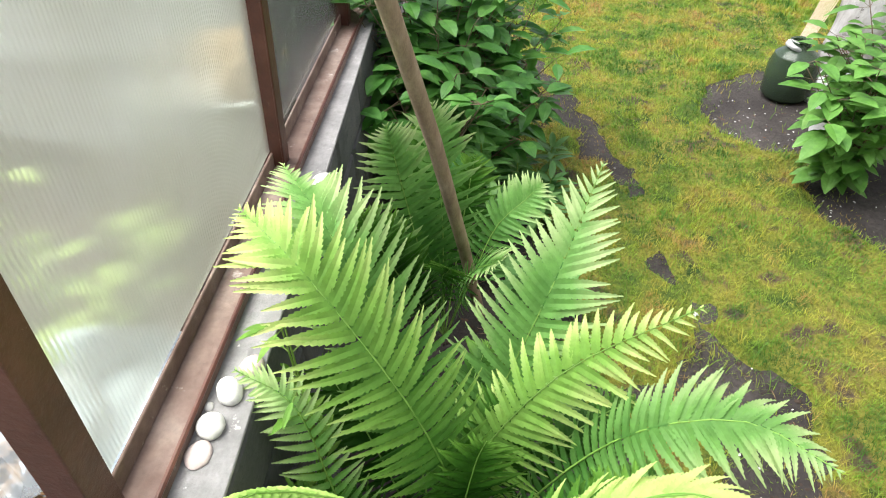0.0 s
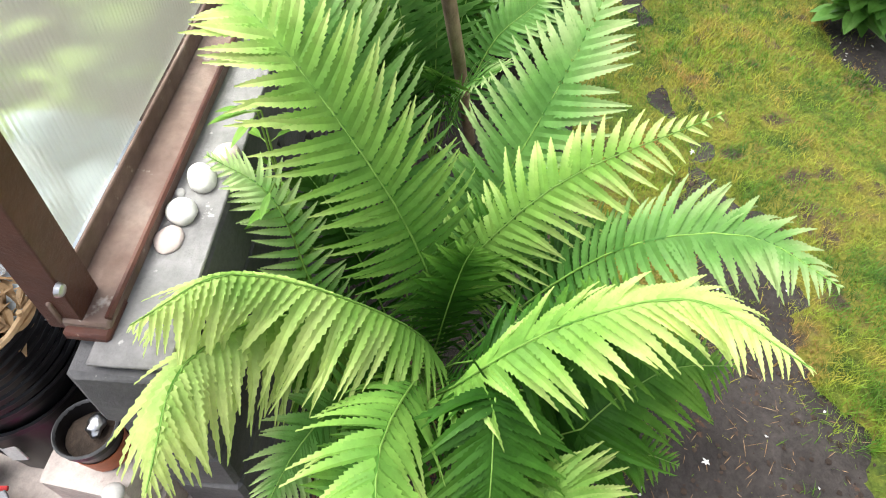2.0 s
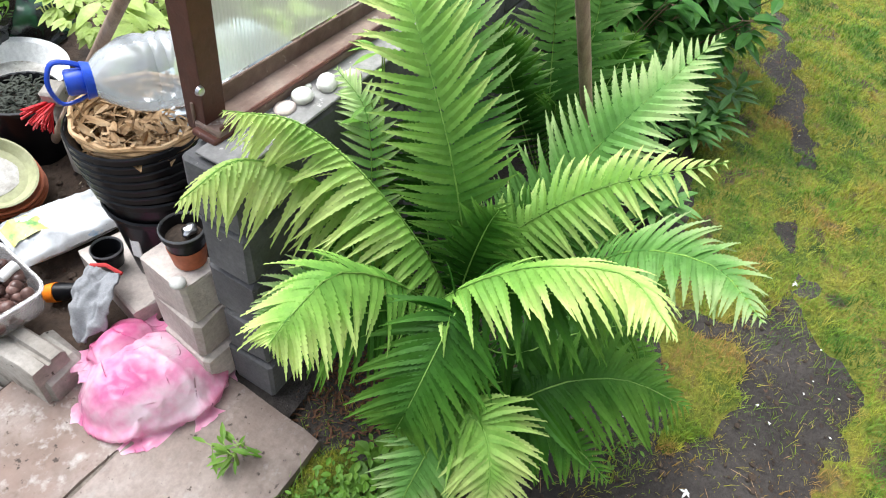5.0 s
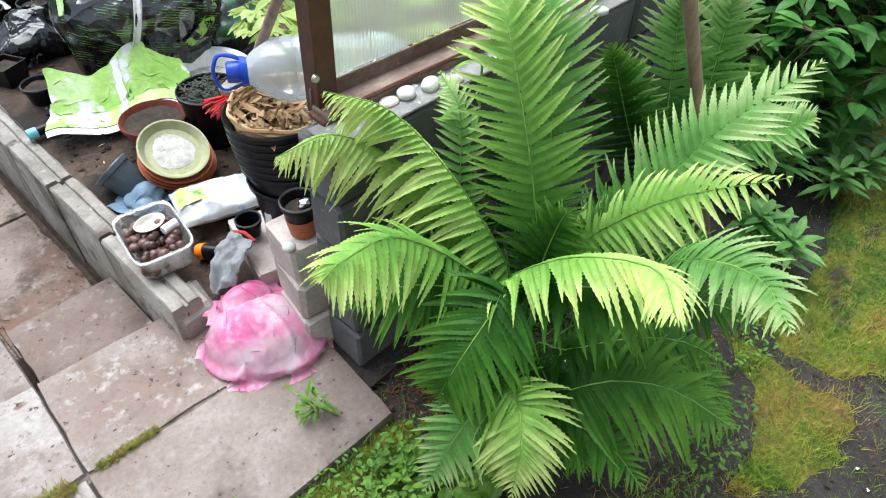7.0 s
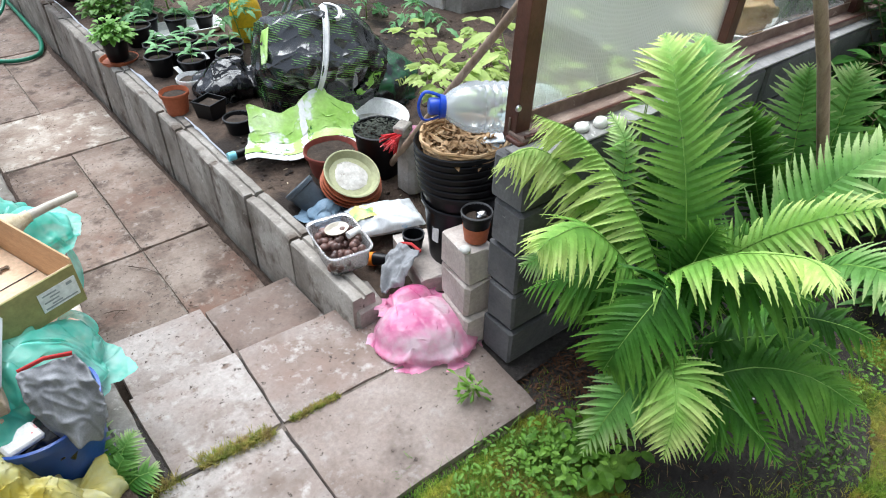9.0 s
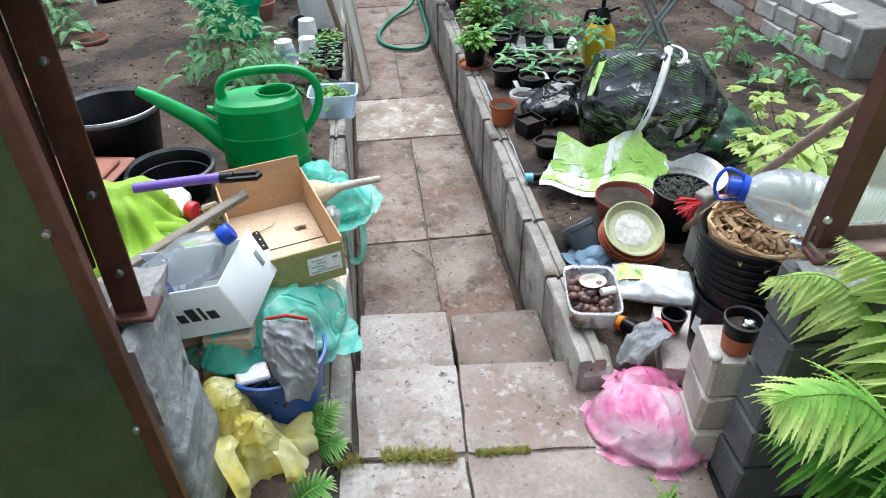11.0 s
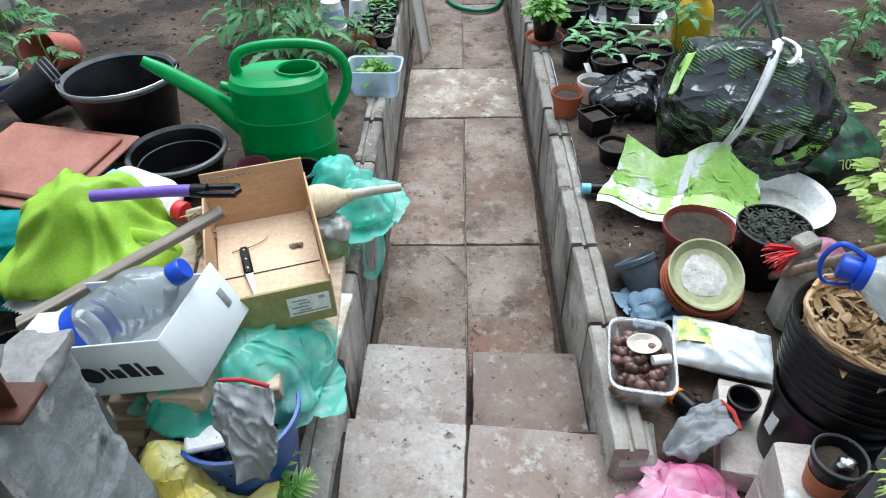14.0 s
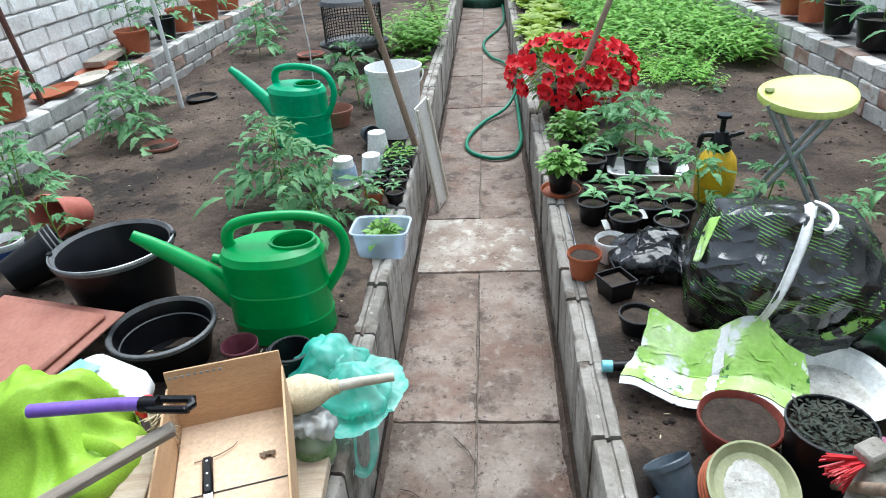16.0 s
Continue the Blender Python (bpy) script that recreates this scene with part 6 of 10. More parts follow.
# pebbles on the wall top
rr = random.Random(6)
for k, (x, y, a, b, h, m_, lab) in enumerate((
        (0.932, 0.422, 0.042, 0.036, 0.024, M_STONE_W, "smooth white pebble on the wall top"),
        (0.998, 0.408, 0.048, 0.034, 0.026, M_STONE_W, "smooth white pebble on the wall top"),
        (0.883, 0.429, 0.040, 0.034, 0.015, M_STONE_P, "flat pinkish pebble on the wall top"),
        (1.055, 0.385, 0.04, 0.032, 0.018, M_STONE_P, "flat pinkish pebble on the wall top"),
        (1.62, 0.345, 0.044, 0.03, 0.022, M_STONE_W, "smooth white pebble on the wall top"),
        (0.972, 0.437, 0.016, 0.013, 0.011, M_STONE_W, "tiny white pebble on the wall top"))):
    bm = bmesh.new()
    bmesh.ops.create_icosphere(bm, subdivisions=3, radius=1)
    for v in bm.verts:
        v.co = Vector((v.co.x * a, v.co.y * b, v.co.z * h)) * 0.62 * (1 + 0.10 * noise.noise(v.co * 1.5 + Vector((k, 0, 0))))
    single("pebble", bm, m_, lab, "pebble", pose(x, y, 0.772 + h * 0.55, 0, 0, rr.uniform(-40, 40)), "pebbles on the wall")

# ---- pots and potted plants ----
def pot_parts(t, r, h, mat_, soil=0.82, rim=0.012, rb=0.72, soil_mat=M_POTSOIL, ribs=False):
    w = max(0.003, r * 0.035)
    prof = [(0.0, 0.0), (r * rb, 0.0), (r * (rb + (0.96 - rb) * 0.86), h - rim * 1.6), (r, h - rim * 1.5), (r, h - 0.001), (r - w * 0.5, h), (r - w, h - 0.001), (r * 0.93 - w, h - rim * 1.6), (r * rb - w, w)]
    prof.append((0.0, w))
    part("pot", lathe(prof, 24), mat_, t)
    part("rim", lathe(((r + 0.001, h - (0.005 if mat_ is M_BLACKPLASTIC else rim * 1.5)), (r + 0.0015, h - 0.002), (r - w * 0.5, h + 0.002), (r - w - 0.0008, h - 0.002), (r - w - 0.0008, h - rim * 0.5)), 28, caps=False), M_RIMGREY if mat_ is M_BLACKPLASTIC and r < 0.14 else mat_, t)
    if soil:
        zs = h * soil
        rs = r * (rb + (0.96 - rb) * soil) - w
        bm = lathe(((0.0, zs + 0.004), (rs * 0.5, zs + 0.003), (rs, zs)), 18)
        for v in bm.verts:
            v.co.z += 0.006 * noise.noise(v.co * 60)
        part("soil", bm, soil_mat, t)


def pot(x, y, z, r, h, mat_, label, name="flower_pot", soil=0.82, group="", rx=0, ry=0, rz=0, rb=0.72):
    t = thing(name, x, y, z, label, "pot", group, rz, rx, ry)
    pot_parts(t, r, h, mat_, soil, rb=rb)
    return t


def compound_leaf(lv, bm, base, d, length, pairs=3, leaflet=0.5, cuts=0.25, droop=0.5, rr=None, slim=0.48):
    """A stalk with paired jagged leaflets and one at its end."""
    d = Vector(d).normalized()
    pts = []
    for i in range(7):
        s = i / 6
        pts.append(Vector(base) + d * length * s - Vector((0, 0, 1)) * droop * length * s * s)
    add_tube(bm, pts, 0.0022, 4, 0.001)
    side = d.cross(Vector((0, 0, 1)))
    if side.length < 0.05:
        side = Vector((1, 0, 0))
    side.normalize()
    for k in range(pairs):
        s = 0.32 + 0.5 * k / max(1, pairs - 1)
        p = pts[round(s * 6)]
        for sg in (-1, 1):
            if rr:
                # drooping, twisted leaflet with lobes at its foot
                q = side * sg * rr.uniform(0.7, 1.0) + d * rr.uniform(0.2, 0.8) + Vector((0, 0, rr.uniform(-0.35, 0.3)))
                up_ = Vector((rr.uniform(-0.7, 0.7), rr.uniform(-0.7, 0.7), 1))
                ll = length * leaflet * (0.68 + 0.25 * (k == 1)) * rr.uniform(0.75, 1.15)
                lv.oval(p, q, up_, ll, ll * slim, 0.16, rr.uniform(0.35, 0.8), cuts, n=8)
                for w in (-1, 1):
                    lv.oval(p + q.normalized() * ll * 0.22, q + d * w * 0.9, up_, ll * 0.42, ll * 0.17, 0.1, 0.4, 0.2, n=3)
            else:
                lv.oval(p, side * sg * 0.85 + d * 0.5 + Vector((0, 0, 0.1)), (0, 0, 1), length * leaflet * (0.75 + 0.2 * (k == 1)), length * leaflet * 0.48, 0.1, 0.35, cuts, n=6)
    lv.oval(pts[-1], d + Vector((0, 0, -0.3)), (0, 0, 1), length * leaflet * 1.1, length * leaflet * (0.6 if not rr else 0.5), 0.1, 0.35 if not rr else 0.6, cuts, n=6 if not rr else 8)


def tomato(x, y, z, h, seed, label="tomato plant with soft divided green leaves in bare soil", n=12, leaf=0.2, mat_=M_TOMATO, name="tomato_plant", group="tomato plants", lean=0.05, in_pot=None):
    rr = random.Random(seed)
    t = thing(name, x, y, z, label, "plant", group)
    z0 = 0.0
    if in_pot:
        pot_parts(t, *in_pot)
        z0 = in_pot[1] * 0.8
    a = rr.random() * 6.28
    pts = spline([(0, 0, z0 - 0.01), (lean * math.cos(a) * 0.4, lean * math.sin(a) * 0.4, z0 + h * 0.5), (lean * math.cos(a), lean * math.sin(a), z0 + h)], 10)
    part("stem", tube(pts, 0.006 * (0.5 + h), 6, 0.003), M_STEM, t)
    lv, bm = Leaves(), bmesh.new()
    for k in range(n):
        s = 0.22 + 0.78 * k / max(1, n - 1)
        b = k * 2.4 + rr.random() * 0.7
        up_ = 0.25 + 0.9 * s * s
        compound_leaf(lv, bm, pts[min(10, round(s * 10))], (math.cos(b), math.sin(b), up_), leaf * rr.uniform(0.7, 1.15) * (1.1 - 0.45 * s), 4, 0.48, 0.36, 0.62, rr, 0.56)
    tagged(part("leaf_stalks", bm, M_STEM, t), kind="stuff")
    part("leaves", lv.mesh(), mat_, t)
    return t


def seedling_pot(x, y, z, r, h, mat_, label, seed, leaves=6, leaf=0.05, group="seedling pots", lm=M_TOMATO, rise=0.07):
    rr = random.Random(seed)
    t = thing("seedling_pot", x, y, z, label, "potted seedling", group)
    pot_parts(t, r, h, mat_, 0.8)
    if leaves:
        lv, bm = Leaves(), bmesh.new()
        add_tube(bm, [(0, 0, h * 0.75), (0.004, 0.003, h * 0.8 + rise)], 0.002, 5, 0.0014)
        for k in range(leaves):
            b = k * 2.3 + rr.random()
            lv.oval((0.003, 0.002, h * 0.8 + rise * (0.4 + 0.6 * k / leaves)), (math.cos(b), math.sin(b), 0.35), (0, 0, 1), leaf * rr.uniform(0.7, 1.2), leaf * 0.34, 0.1, 0.35, n=4)
        part("stem", bm, M_STEM, t)
        part("leaves", lv.mesh(), lm, t)
    return t


def bushy_pot(x, y, z, r, h, mat_, label, seed, rad=0.11, tall=0.14, n=170, leaf=0.045, lm=M_BASIL, saucer=None, cat="potted herb", name="basil_pot", group="basil pots"):
    rr = random.Random(seed)
    t = thing(name, x, y, z, label, cat, group)
    pot_parts(t, r, h, mat_, 0.85)
    if saucer:
        part("saucer", lathe(((0.0, -0.012), (r * 1.25, -0.012), (r * 1.42, 0.012), (r * 1.36, 0.012), (r * 1.2, -0.005), (0.0, -0.005)), 24), saucer, t, "round plastic saucer")
    lv, bm = Leaves(), bmesh.new()
    for k in range(10):
        a = k * 2.4
        add_tube(bm, [(0.01 * math.cos(a), 0.01 * math.sin(a), h * 0.8), (rad * 0.6 * math.cos(a), rad * 0.6 * math.sin(a), h + tall * 0.7)], 0.002, 4)
    for k in range(n):
        u = Vector((rr.gauss(0, 1), rr.gauss(0, 1), abs(rr.gauss(0, 1)) * 0.9 + 0.05)).normalized() * rr.uniform(0.45, 1.0)
        p = Vector((u.x * rad, u.y * rad, h * 0.92 + u.z * tall))
        d = Vector((u.x, u.y, rr.uniform(-0.1, 0.6)))
        lv.oval(p, d, (u.x * 0.5, u.y * 0.5, 1), leaf * rr.uniform(0.55, 1.0), leaf * 0.78, 0.16, 0.35, n=5)
    tagged(part("stems", bm, M_STEM, t), kind="stuff")
    part("leaves", lv.mesh(), lm, t)
    return t


# ---- left bed, near the entrance ----
def watering_can(x, y, z, rz, mat_, label, s=1.0):
    t = thing("watering_can", x, y, z, label, "watering can", "watering cans", rz)
    t.scale = (s, s, s)
    bm = bmesh.new()
    prof = [(0.0, 0.0), (0.95, 0.0), (0.985, 0.008), (0.99, 0.075), (1.0, 0.080), (1.0, 0.088), (0.985, 0.093), (0.982, 0.195), (0.995, 0.200), (0.995, 0.208), (0.978, 0.213), (0.970, 0.315), (0.985, 0.322), (0.985, 0.334), (0.955, 0.342), (0.90, 0.360), (0.72, 0.374), (0.0, 0.378)]
    add_lathe(bm, prof, 72)
    for v in bm.verts:
        u = math.copysign(abs(v.co.x) ** 0.82, v.co.x) if abs(v.co.x) > 1e-6 else 0
        v.co = Vector((u * 0.192, v.co.y * 0.128, v.co.z))
    can_me = mesh_of(bm)
    can_me.set_sharp_from_angle(angle=radians(22))
    body = part("body", can_me, mat_, t)
    hole = Matrix.Translation((0.080, 0, -0.004)) @ Matrix.Diagonal((1.05, 0.85, 1, 1))
    part("filler_ring", lathe(((0.066, 0.374), (0.073, 0.389), (0.081, 0.389), (0.083, 0.368)), 30, hole, caps=False), mat_, body)
    # the can is closed: a dark disc paints the shade inside its opening
    part("filler_hole", lathe(((0.0, 0.3835), (0.067, 0.383)), 30, hole), surf("can_opening_shade", ((0.001, 0.045, 0.008), (0.002, 0.06, 0.011)), 5, 0.95, 0, spec=0.0), body)
    part("spout", tube(spline([(-0.13, 0, 0.13), (-0.20, 0, 0.20), (-0.27, 0, 0.275), (-0.40, -0.01, 0.385), (-0.475, -0.015, 0.440)], 18), 0.058, 14, 0.019, 0.8), mat_, t)
    part("rose_holder", tube([(-0.160, 0, 0.290), (-0.19, 0, 0.312), (-0.22, 0, 0.325)], 0.024, 12, 0.016), mat_, t)
    part("handle", tube(spline([(-0.135, 0, 0.345), (-0.150, 0, 0.40), (-0.115, 0, 0.452), (0.0, 0, 0.475), (0.15, 0, 0.470), (0.235, 0, 0.43), (0.265, 0, 0.35), (0.24, 0, 0.26), (0.178, 0, 0.17)], 40), 0.023, 12, 0.020, 0.85), mat_, t)
    return t


watering_can(-0.715, 2.18, 0.20, 4, M_GREENCAN, "green plastic watering can with a long spout on soil")
watering_can(-1.16, 4.27, 0.20, -22, M_TEALCAN, "sea-green plastic watering can among tomato plants", 1.08)

bucket = thing("bucket", -1.40, 2.32, 0.19, "large black plastic bucket with a wire handle, empty", "bucket", "", 20)
part("body", lathe(((0.0, 0.0), (0.165, 0.0), (0.212, 0.285), (0.226, 0.290), (0.228, 0.312), (0.220, 0.314), (0.208, 0.300), (0.160, 0.012), (0.0, 0.012)), 40), M_BLACKPLASTIC, bucket)
part("rim", lathe(((0.229, 0.300), (0.2295, 0.312), (0.220, 0.3165), (0.2075, 0.303)), 40, caps=False), M_RIMGREY, bucket, "grey rim, paler than the body")
hp = [(0.226 * math.cos(a), 0.05 + 0.19 * math.sin(a) * 1.0 - 0.27, 0.30 + 0.012 * math.sin(a)) for a in np.linspace(0.05, math.pi - 0.05, 22)]
part("wire_handle", tube([(0.228 * math.cos(a), -0.228 * math.sin(a) * 0.99, 0.318 + 0.004 * math.sin(a)) for a in np.linspace(0, math.pi, 24)], 0.0035, 6), M_STEEL, bucket, "thin wire handle")
for sx in (-1, 1):
    part("handle_lug", box(sx * 0.226, 0, 0.315, 0.02, 0.03, 0.02, 0.004), M_BLACKPLASTIC, bucket)
t = thing("flower_pot", -1.105, 2.01, 0.18, "wide black plastic plant pot, empty, on soil", "pot")
part("pot", lathe(((0.0, 0.0), (0.135, 0.0), (0.172, 0.135), (0.186, 0.140), (0.188, 0.162), (0.178, 0.163), (0.170, 0.15), (0.160, 0.10), (0.157, 0.098), (0.130, 0.008), (0.0, 0.008)), 36), M_BLACKPLASTIC, t)
part("rim", lathe(((0.189, 0.148), (0.1895, 0.161), (0.178, 0.1655), (0.169, 0.152)), 36, caps=False), M_RIMGREY, t, "grey rim, paler than the body")
part("inner_ring", lathe(((0.1605, 0.1035), (0.156, 0.1005)), 36, caps=False), M_RIMGREY, t, "grey inner step, paler than the body")
pot(-1.58, 1.93, 0.17, 0.15, 0.16, M_BLACKPLASTIC, "black plant pot holding up a red-brown tray", soil=0)
tray = thing("painted_tray", -1.60, 1.90, 0.345, "flat red-brown painted tray lying over pots", "tray", "", -17, 5, -3)
part("flange", box(0, 0, 0, 0.62, 0.46, 0.012, 0.004), M_TERRASHEET, tray)
part("raised_panel", box(0, 0, 0.016, 0.54, 0.38, 0.024, 0.010), M_TERRASHEET, tray)
t = thing("flower_pot", -2.06, 3.12, 0.275, "faded red plant pot lying on its side", "pot", "", -12, 72, 0)
pot_parts(t, 0.115, 0.21, M_REDPOT, 0, rb=0.68)
for k in range(3):
    t = thing("flower_pot", -2.013 + 0.012 * k, 2.461 + 0.015 * k, 0.275 + 0.006 * k, "glossy black plant pot lying in a nested stack", "pot", "nested pots", 132, 74, 0)
    pot_parts(t, 0.112, 0.21, M_BLACKPLASTIC, 0, rb=0.7)
t = thing("paper_cup_pot", -2.215, 2.735, 0.19, "white plastic tub with a blue label, used as a pot", "pot")
pot_parts(t, 0.085, 0.13, M_WHITEPL, 0.7, rb=0.85)
part("label", lathe(((0.0805, 0.035), (0.0845, 0.10)), 20, caps=False), surf("blue_label", ((0.03, 0.06, 0.2), (0.05, 0.1, 0.3)), 14, 0.5, 0, spots=(((0.6, 0.6, 0.6), 20, 0.6, 0.04),)), t, "blue printed label")
pk = thing("storage_crate", -1.86, 1.72, 0.18, "teal and white plastic crate standing in the bed", "crate", "", -20)
bm = bmesh.new()
add_lathe(bm, ((0.0, 0.0), (0.19, 0.0), (0.23, 0.30), (0.25, 0.31), (0.25, 0.335), (0.0, 0.36)), 4, pose(0, 0, 0, 0, 0, 45))
bmesh.ops.bevel(bm, geom=bm.edges[:], offset=0.012, segments=2, affect="EDGES")
part("shell", bm, M_TEALPL, pk)
part("lid_panel", box(0, 0, 0.362, 0.22, 0.22, 0.012, 0.004), M_WHITEPL, pk, "white lid panel")

lime = thing("shopping_bag", -1.11, 1.37, 0.17, "lime green fabric shopping bag, slumped and full", "bag", "", 10)


part("bag", film_bag(0.255, 0.20, lumps((-0.02, 0.03, 0.205, 0.145, 0.43, 2.8)), 1.09, 90, 12, 0.12, 70, 0.020, 0.4, 0.0018, pleats=((0.22, 0.10, 7, 0.042),), folds=(26, 0.022, 0.075)), M_LIMEBAG, lime)
part("strap", tube(spline([(0.12, -0.06, 0.30), (0.20, -0.10, 0.30), (0.235, -0.10, 0.22), (0.21, -0.11, 0.14)], 14), 0.018, 8, None, 0.25), M_LIMEBAG, lime)
part("filling", film_bag(0.17, 0.15, lumps((0, 0, 0.13, 0.11, 0.24, 2.2)), 1.25, 56, 6, 0.12, 60, 0.02), M_TURQ, lime, "turquoise cloth stuffed behind").matrix_basis = pose(-0.28, 0.10, 0.06)
m_ = surf("pale_blue_net", ((0.16, 0.34, 0.40), (0.24, 0.44, 0.5)), 20, 0.8, 0.5, 150)
single("net_bag", film_bag(0.11, 0.10, lumps((0, 0, 0.08, 0.08, 0.14, 2)), 1.3, 40, 8), m_, "pale blue net bag in the bed", "bag", pose(-1.50, 1.42, 0.17))
can = thing("canister", -1.06, 1.575, 0.395, "white plastic canister with a red screw cap, lying", "canister", "", -22, 0, 0)
bm = bmesh.new()
add_lathe(bm, ((0.0, 0.0), (0.055, 0.0), (0.068, 0.015), (0.070, 0.17), (0.055, 0.215), (0.026, 0.235), (0.024, 0.25), (0.0, 0.25)), 20, pose(-0.09, 0, 0.05, 0, 96, 0) @ Matrix.Diagonal((0.9, 1.35, 1, 1)))
part("body", bm, M_WHITEPL, can)
part("screw_cap", lathe(((0.0, 0.0), (0.031, 0.0), (0.033, 0.005), (0.033, 0.030), (0.030, 0.034), (0.0, 0.034)), 20, pose(0.155, 0, 0.022, 0, 96, 0)), M_REDPL, can, "red screw cap")
part("label", box(-0.03, -0.03, 0.112, 0.09, 0.08, 0.006, 0.003), surf("aqua_label", ((0.15, 0.45, 0.5), (0.5, 0.65, 0.66)), 16, 0.5, 0), can, "aqua printed label")

mop = thing("mop_handle", -0.755, 1.215, 0.692, "purple plastic handle with a black grip lying across bags", "handle")
part("shaft", tube([(-0.19, -0.015, 0.0), (0.0, 0, 0.005), (0.08, 0.002, 0.005)], 0.0155, 12), M_PURPLE, mop)
bm = bmesh.new()
for y_ in (-0.016, 0.016):
    add_tube(bm, [(0.075, y_ * 0.6, 0.005), (0.09, y_, 0.005), (0.175, y_, 0.005)], 0.009, 8)
add_tube(bm, [(0.06, 0, 0.005), (0.10, 0, 0.005)], 0.018, 10)
add_tube(bm, [(0.165, -0.020, 0.005), (0.178, 0, 0.005), (0.165, 0.020, 0.005)], 0.009, 8)
part("grip", bm, M_BLACKPLASTIC, mop, "black grip with a hanging slot")
lath = thing("wooden_lath", -0.85, 1.065, 0.578, "grey weathered wooden lath lying across boxes", "lath", "", 30, 0, -15)
part("lath", box(0.0, 0, 0, 0.54, 0.036, 0.020, 0.003), M_GREYWOOD, lath)
saw = thing("hand_saw", -1.12, 1.10, 0.36, "hand saw blade with coarse teeth poking out of clutter", "saw", "", -30, 20, 0)
bm = bmesh.new()
vs = [bm.verts.new(p) for p in ((-0.2, 0.05, 0), (0.13, 0.03, 0))]
teeth = [bm.verts.new((0.13 - 0.33 * k / 44, -0.02 - 0.03 * k / 44 + (0.007 if k % 2 else 0), 0)) for k in range(45)]
bm.faces.new(vs + teeth)
bmesh.ops.solidify(bm, geom=bm.faces[:], thickness=0.002)
part("blade", bm, M_WHITEPL, saw)
for k, (x, y, r, h, m_) in enumerate(((-1.30, 1.06, 0.10, 0.10, M_BLACKPLASTIC), (-1.22, 0.88, 0.11, 0.14, M_BLACKPLASTIC), (-0.82, 1.62, 0.06, 0.14, M_MAROON))):
    pot(x, y, 0.15, r, h, m_, "dark plastic plant pot among the clutter", soil=0)

# planks under the boxes
for k in range(15):
    row, col = divmod(k, 3)
    b_ = single("plank", box(0, 0, 0, 0.125, 0.58 + 0.04 * (k % 3), 0.045, 0.004), M_PLANK, "sawn wooden plank in a short stack", "plank", pose(-0.88 + 0.135 * col + 0.012 * row, 1.07 + 0.006 * k, 0.165 + 0.0465 * row + 0.02, 0, 0, 3 * (row - 1)), "stack of planks")
b_ = single("plank", box(0, 0, 0, 0.12, 0.46, 0.05, 0.006), M_PLANK, "worn plank lying along the kerb", "plank", pose(-0.45, 1.30, 0.215, 0, 0, 4), "stack of planks")
m_ = surf("flaking_white_paint", ((0.34, 0.27, 0.2), (0.62, 0.6, 0.56)), 20, 0.8, 0.6, 60, spots=(((0.3, 0.23, 0.16), 14, 0.6, 0.05),))
single("painted_batten", box(0, 0, 0, 0.045, 0.30, 0.03, 0.005), m_, "short batten with flaking white paint on the kerb", "batten", pose(-0.392, 1.187, 0.212, 0, 0, -5))

for k in range(2):
    single("plank", box(0, 0, 0, 0.13, 0.20, 0.05, 0.005), M_PLANK, "short offcut of plank under a white box", "plank", pose(-0.675 + 0.012 * k, 0.875, 0.346 + 0.052 * k + 0.02, 0, 0, -8 + 5 * k), "stack of planks")
carton = thing("cardboard_box", -0.562, 1.255, 0.402, "open brown cardboard box with a kitchen knife inside", "box", "", 18)
W, Dp = 0.295, 0.49
part("bottom", box(0, 0, 0.004, W - 0.012, Dp - 0.012, 0.006, 0.001), M_CARDLIGHT, carton)
part("flap_joint", box(0, -0.02, 0.0085, W - 0.02, 0.004, 0.002, 0.0005), M_INK, carton)
part("front_panel", box(0, -Dp / 2, 0.064, W, 0.006, 0.128, 0.0015), M_OLIVE, carton, "olive printed front panel")
part("front_liner", box(0, -Dp / 2 + 0.005, 0.066, W - 0.012, 0.003, 0.124, 0.001), M_CARDLIGHT, carton)
part("back_panel", box(0, Dp / 2, 0.094, W, 0.006, 0.188, 0.0015, (-4, 0, 0)), M_CARD, carton)
for sx in (-1, 1):
    part("side_panel", box(sx * W / 2, 0, 0.072, 0.006, Dp - 0.008, 0.144, 0.0015), M_CARD, carton)
lab = part("label", box(0.085, -Dp / 2 - 0.0045, 0.066, 0.105, 0.002, 0.062, 0.0005), M_PAPER, carton, "white printed shipping label")
bm = bmesh.new()
for k in range(4):
    add_box(bm, 0.062 + 0.012 * (k % 2), -Dp / 2 - 0.0062, 0.085 - 0.011 * k, 0.04 - 0.012 * (k % 2), 0.001, 0.004, 0)
add_box(bm, 0.118, -Dp / 2 - 0.0062, 0.085, 0.016, 0.001, 0.008, 0)
add_box(bm, 0.085, -Dp / 2 - 0.0062, 0.044, 0.09, 0.001, 0.004, 0)
part("print", bm, M_GREYINK, lab)
bm = bmesh.new()
for k in range(9):
    add_box(bm, -0.135 + 0.016 * k, Dp / 2 - 0.0035, 0.172, 0.008, 0.002, 0.006, 0)
part("stamp", bm, M_GREYINK, carton)
knife = thing("kitchen_knife", -0.602, 1.195, 0.420, "kitchen knife with a black riveted handle in a box", "knife", "", 22)
part("handle", box(0, 0.075, 0, 0.026, 0.125, 0.016, 0.006), M_BLACKPLASTIC, knife)
bm = box(0, -0.04, 0.002, 0.022, 0.115, 0.003, 0.001)
for v in bm.verts:
    if v.co.y < -0.05:
        v.co.x = v.co.x * 0.35 + 0.006
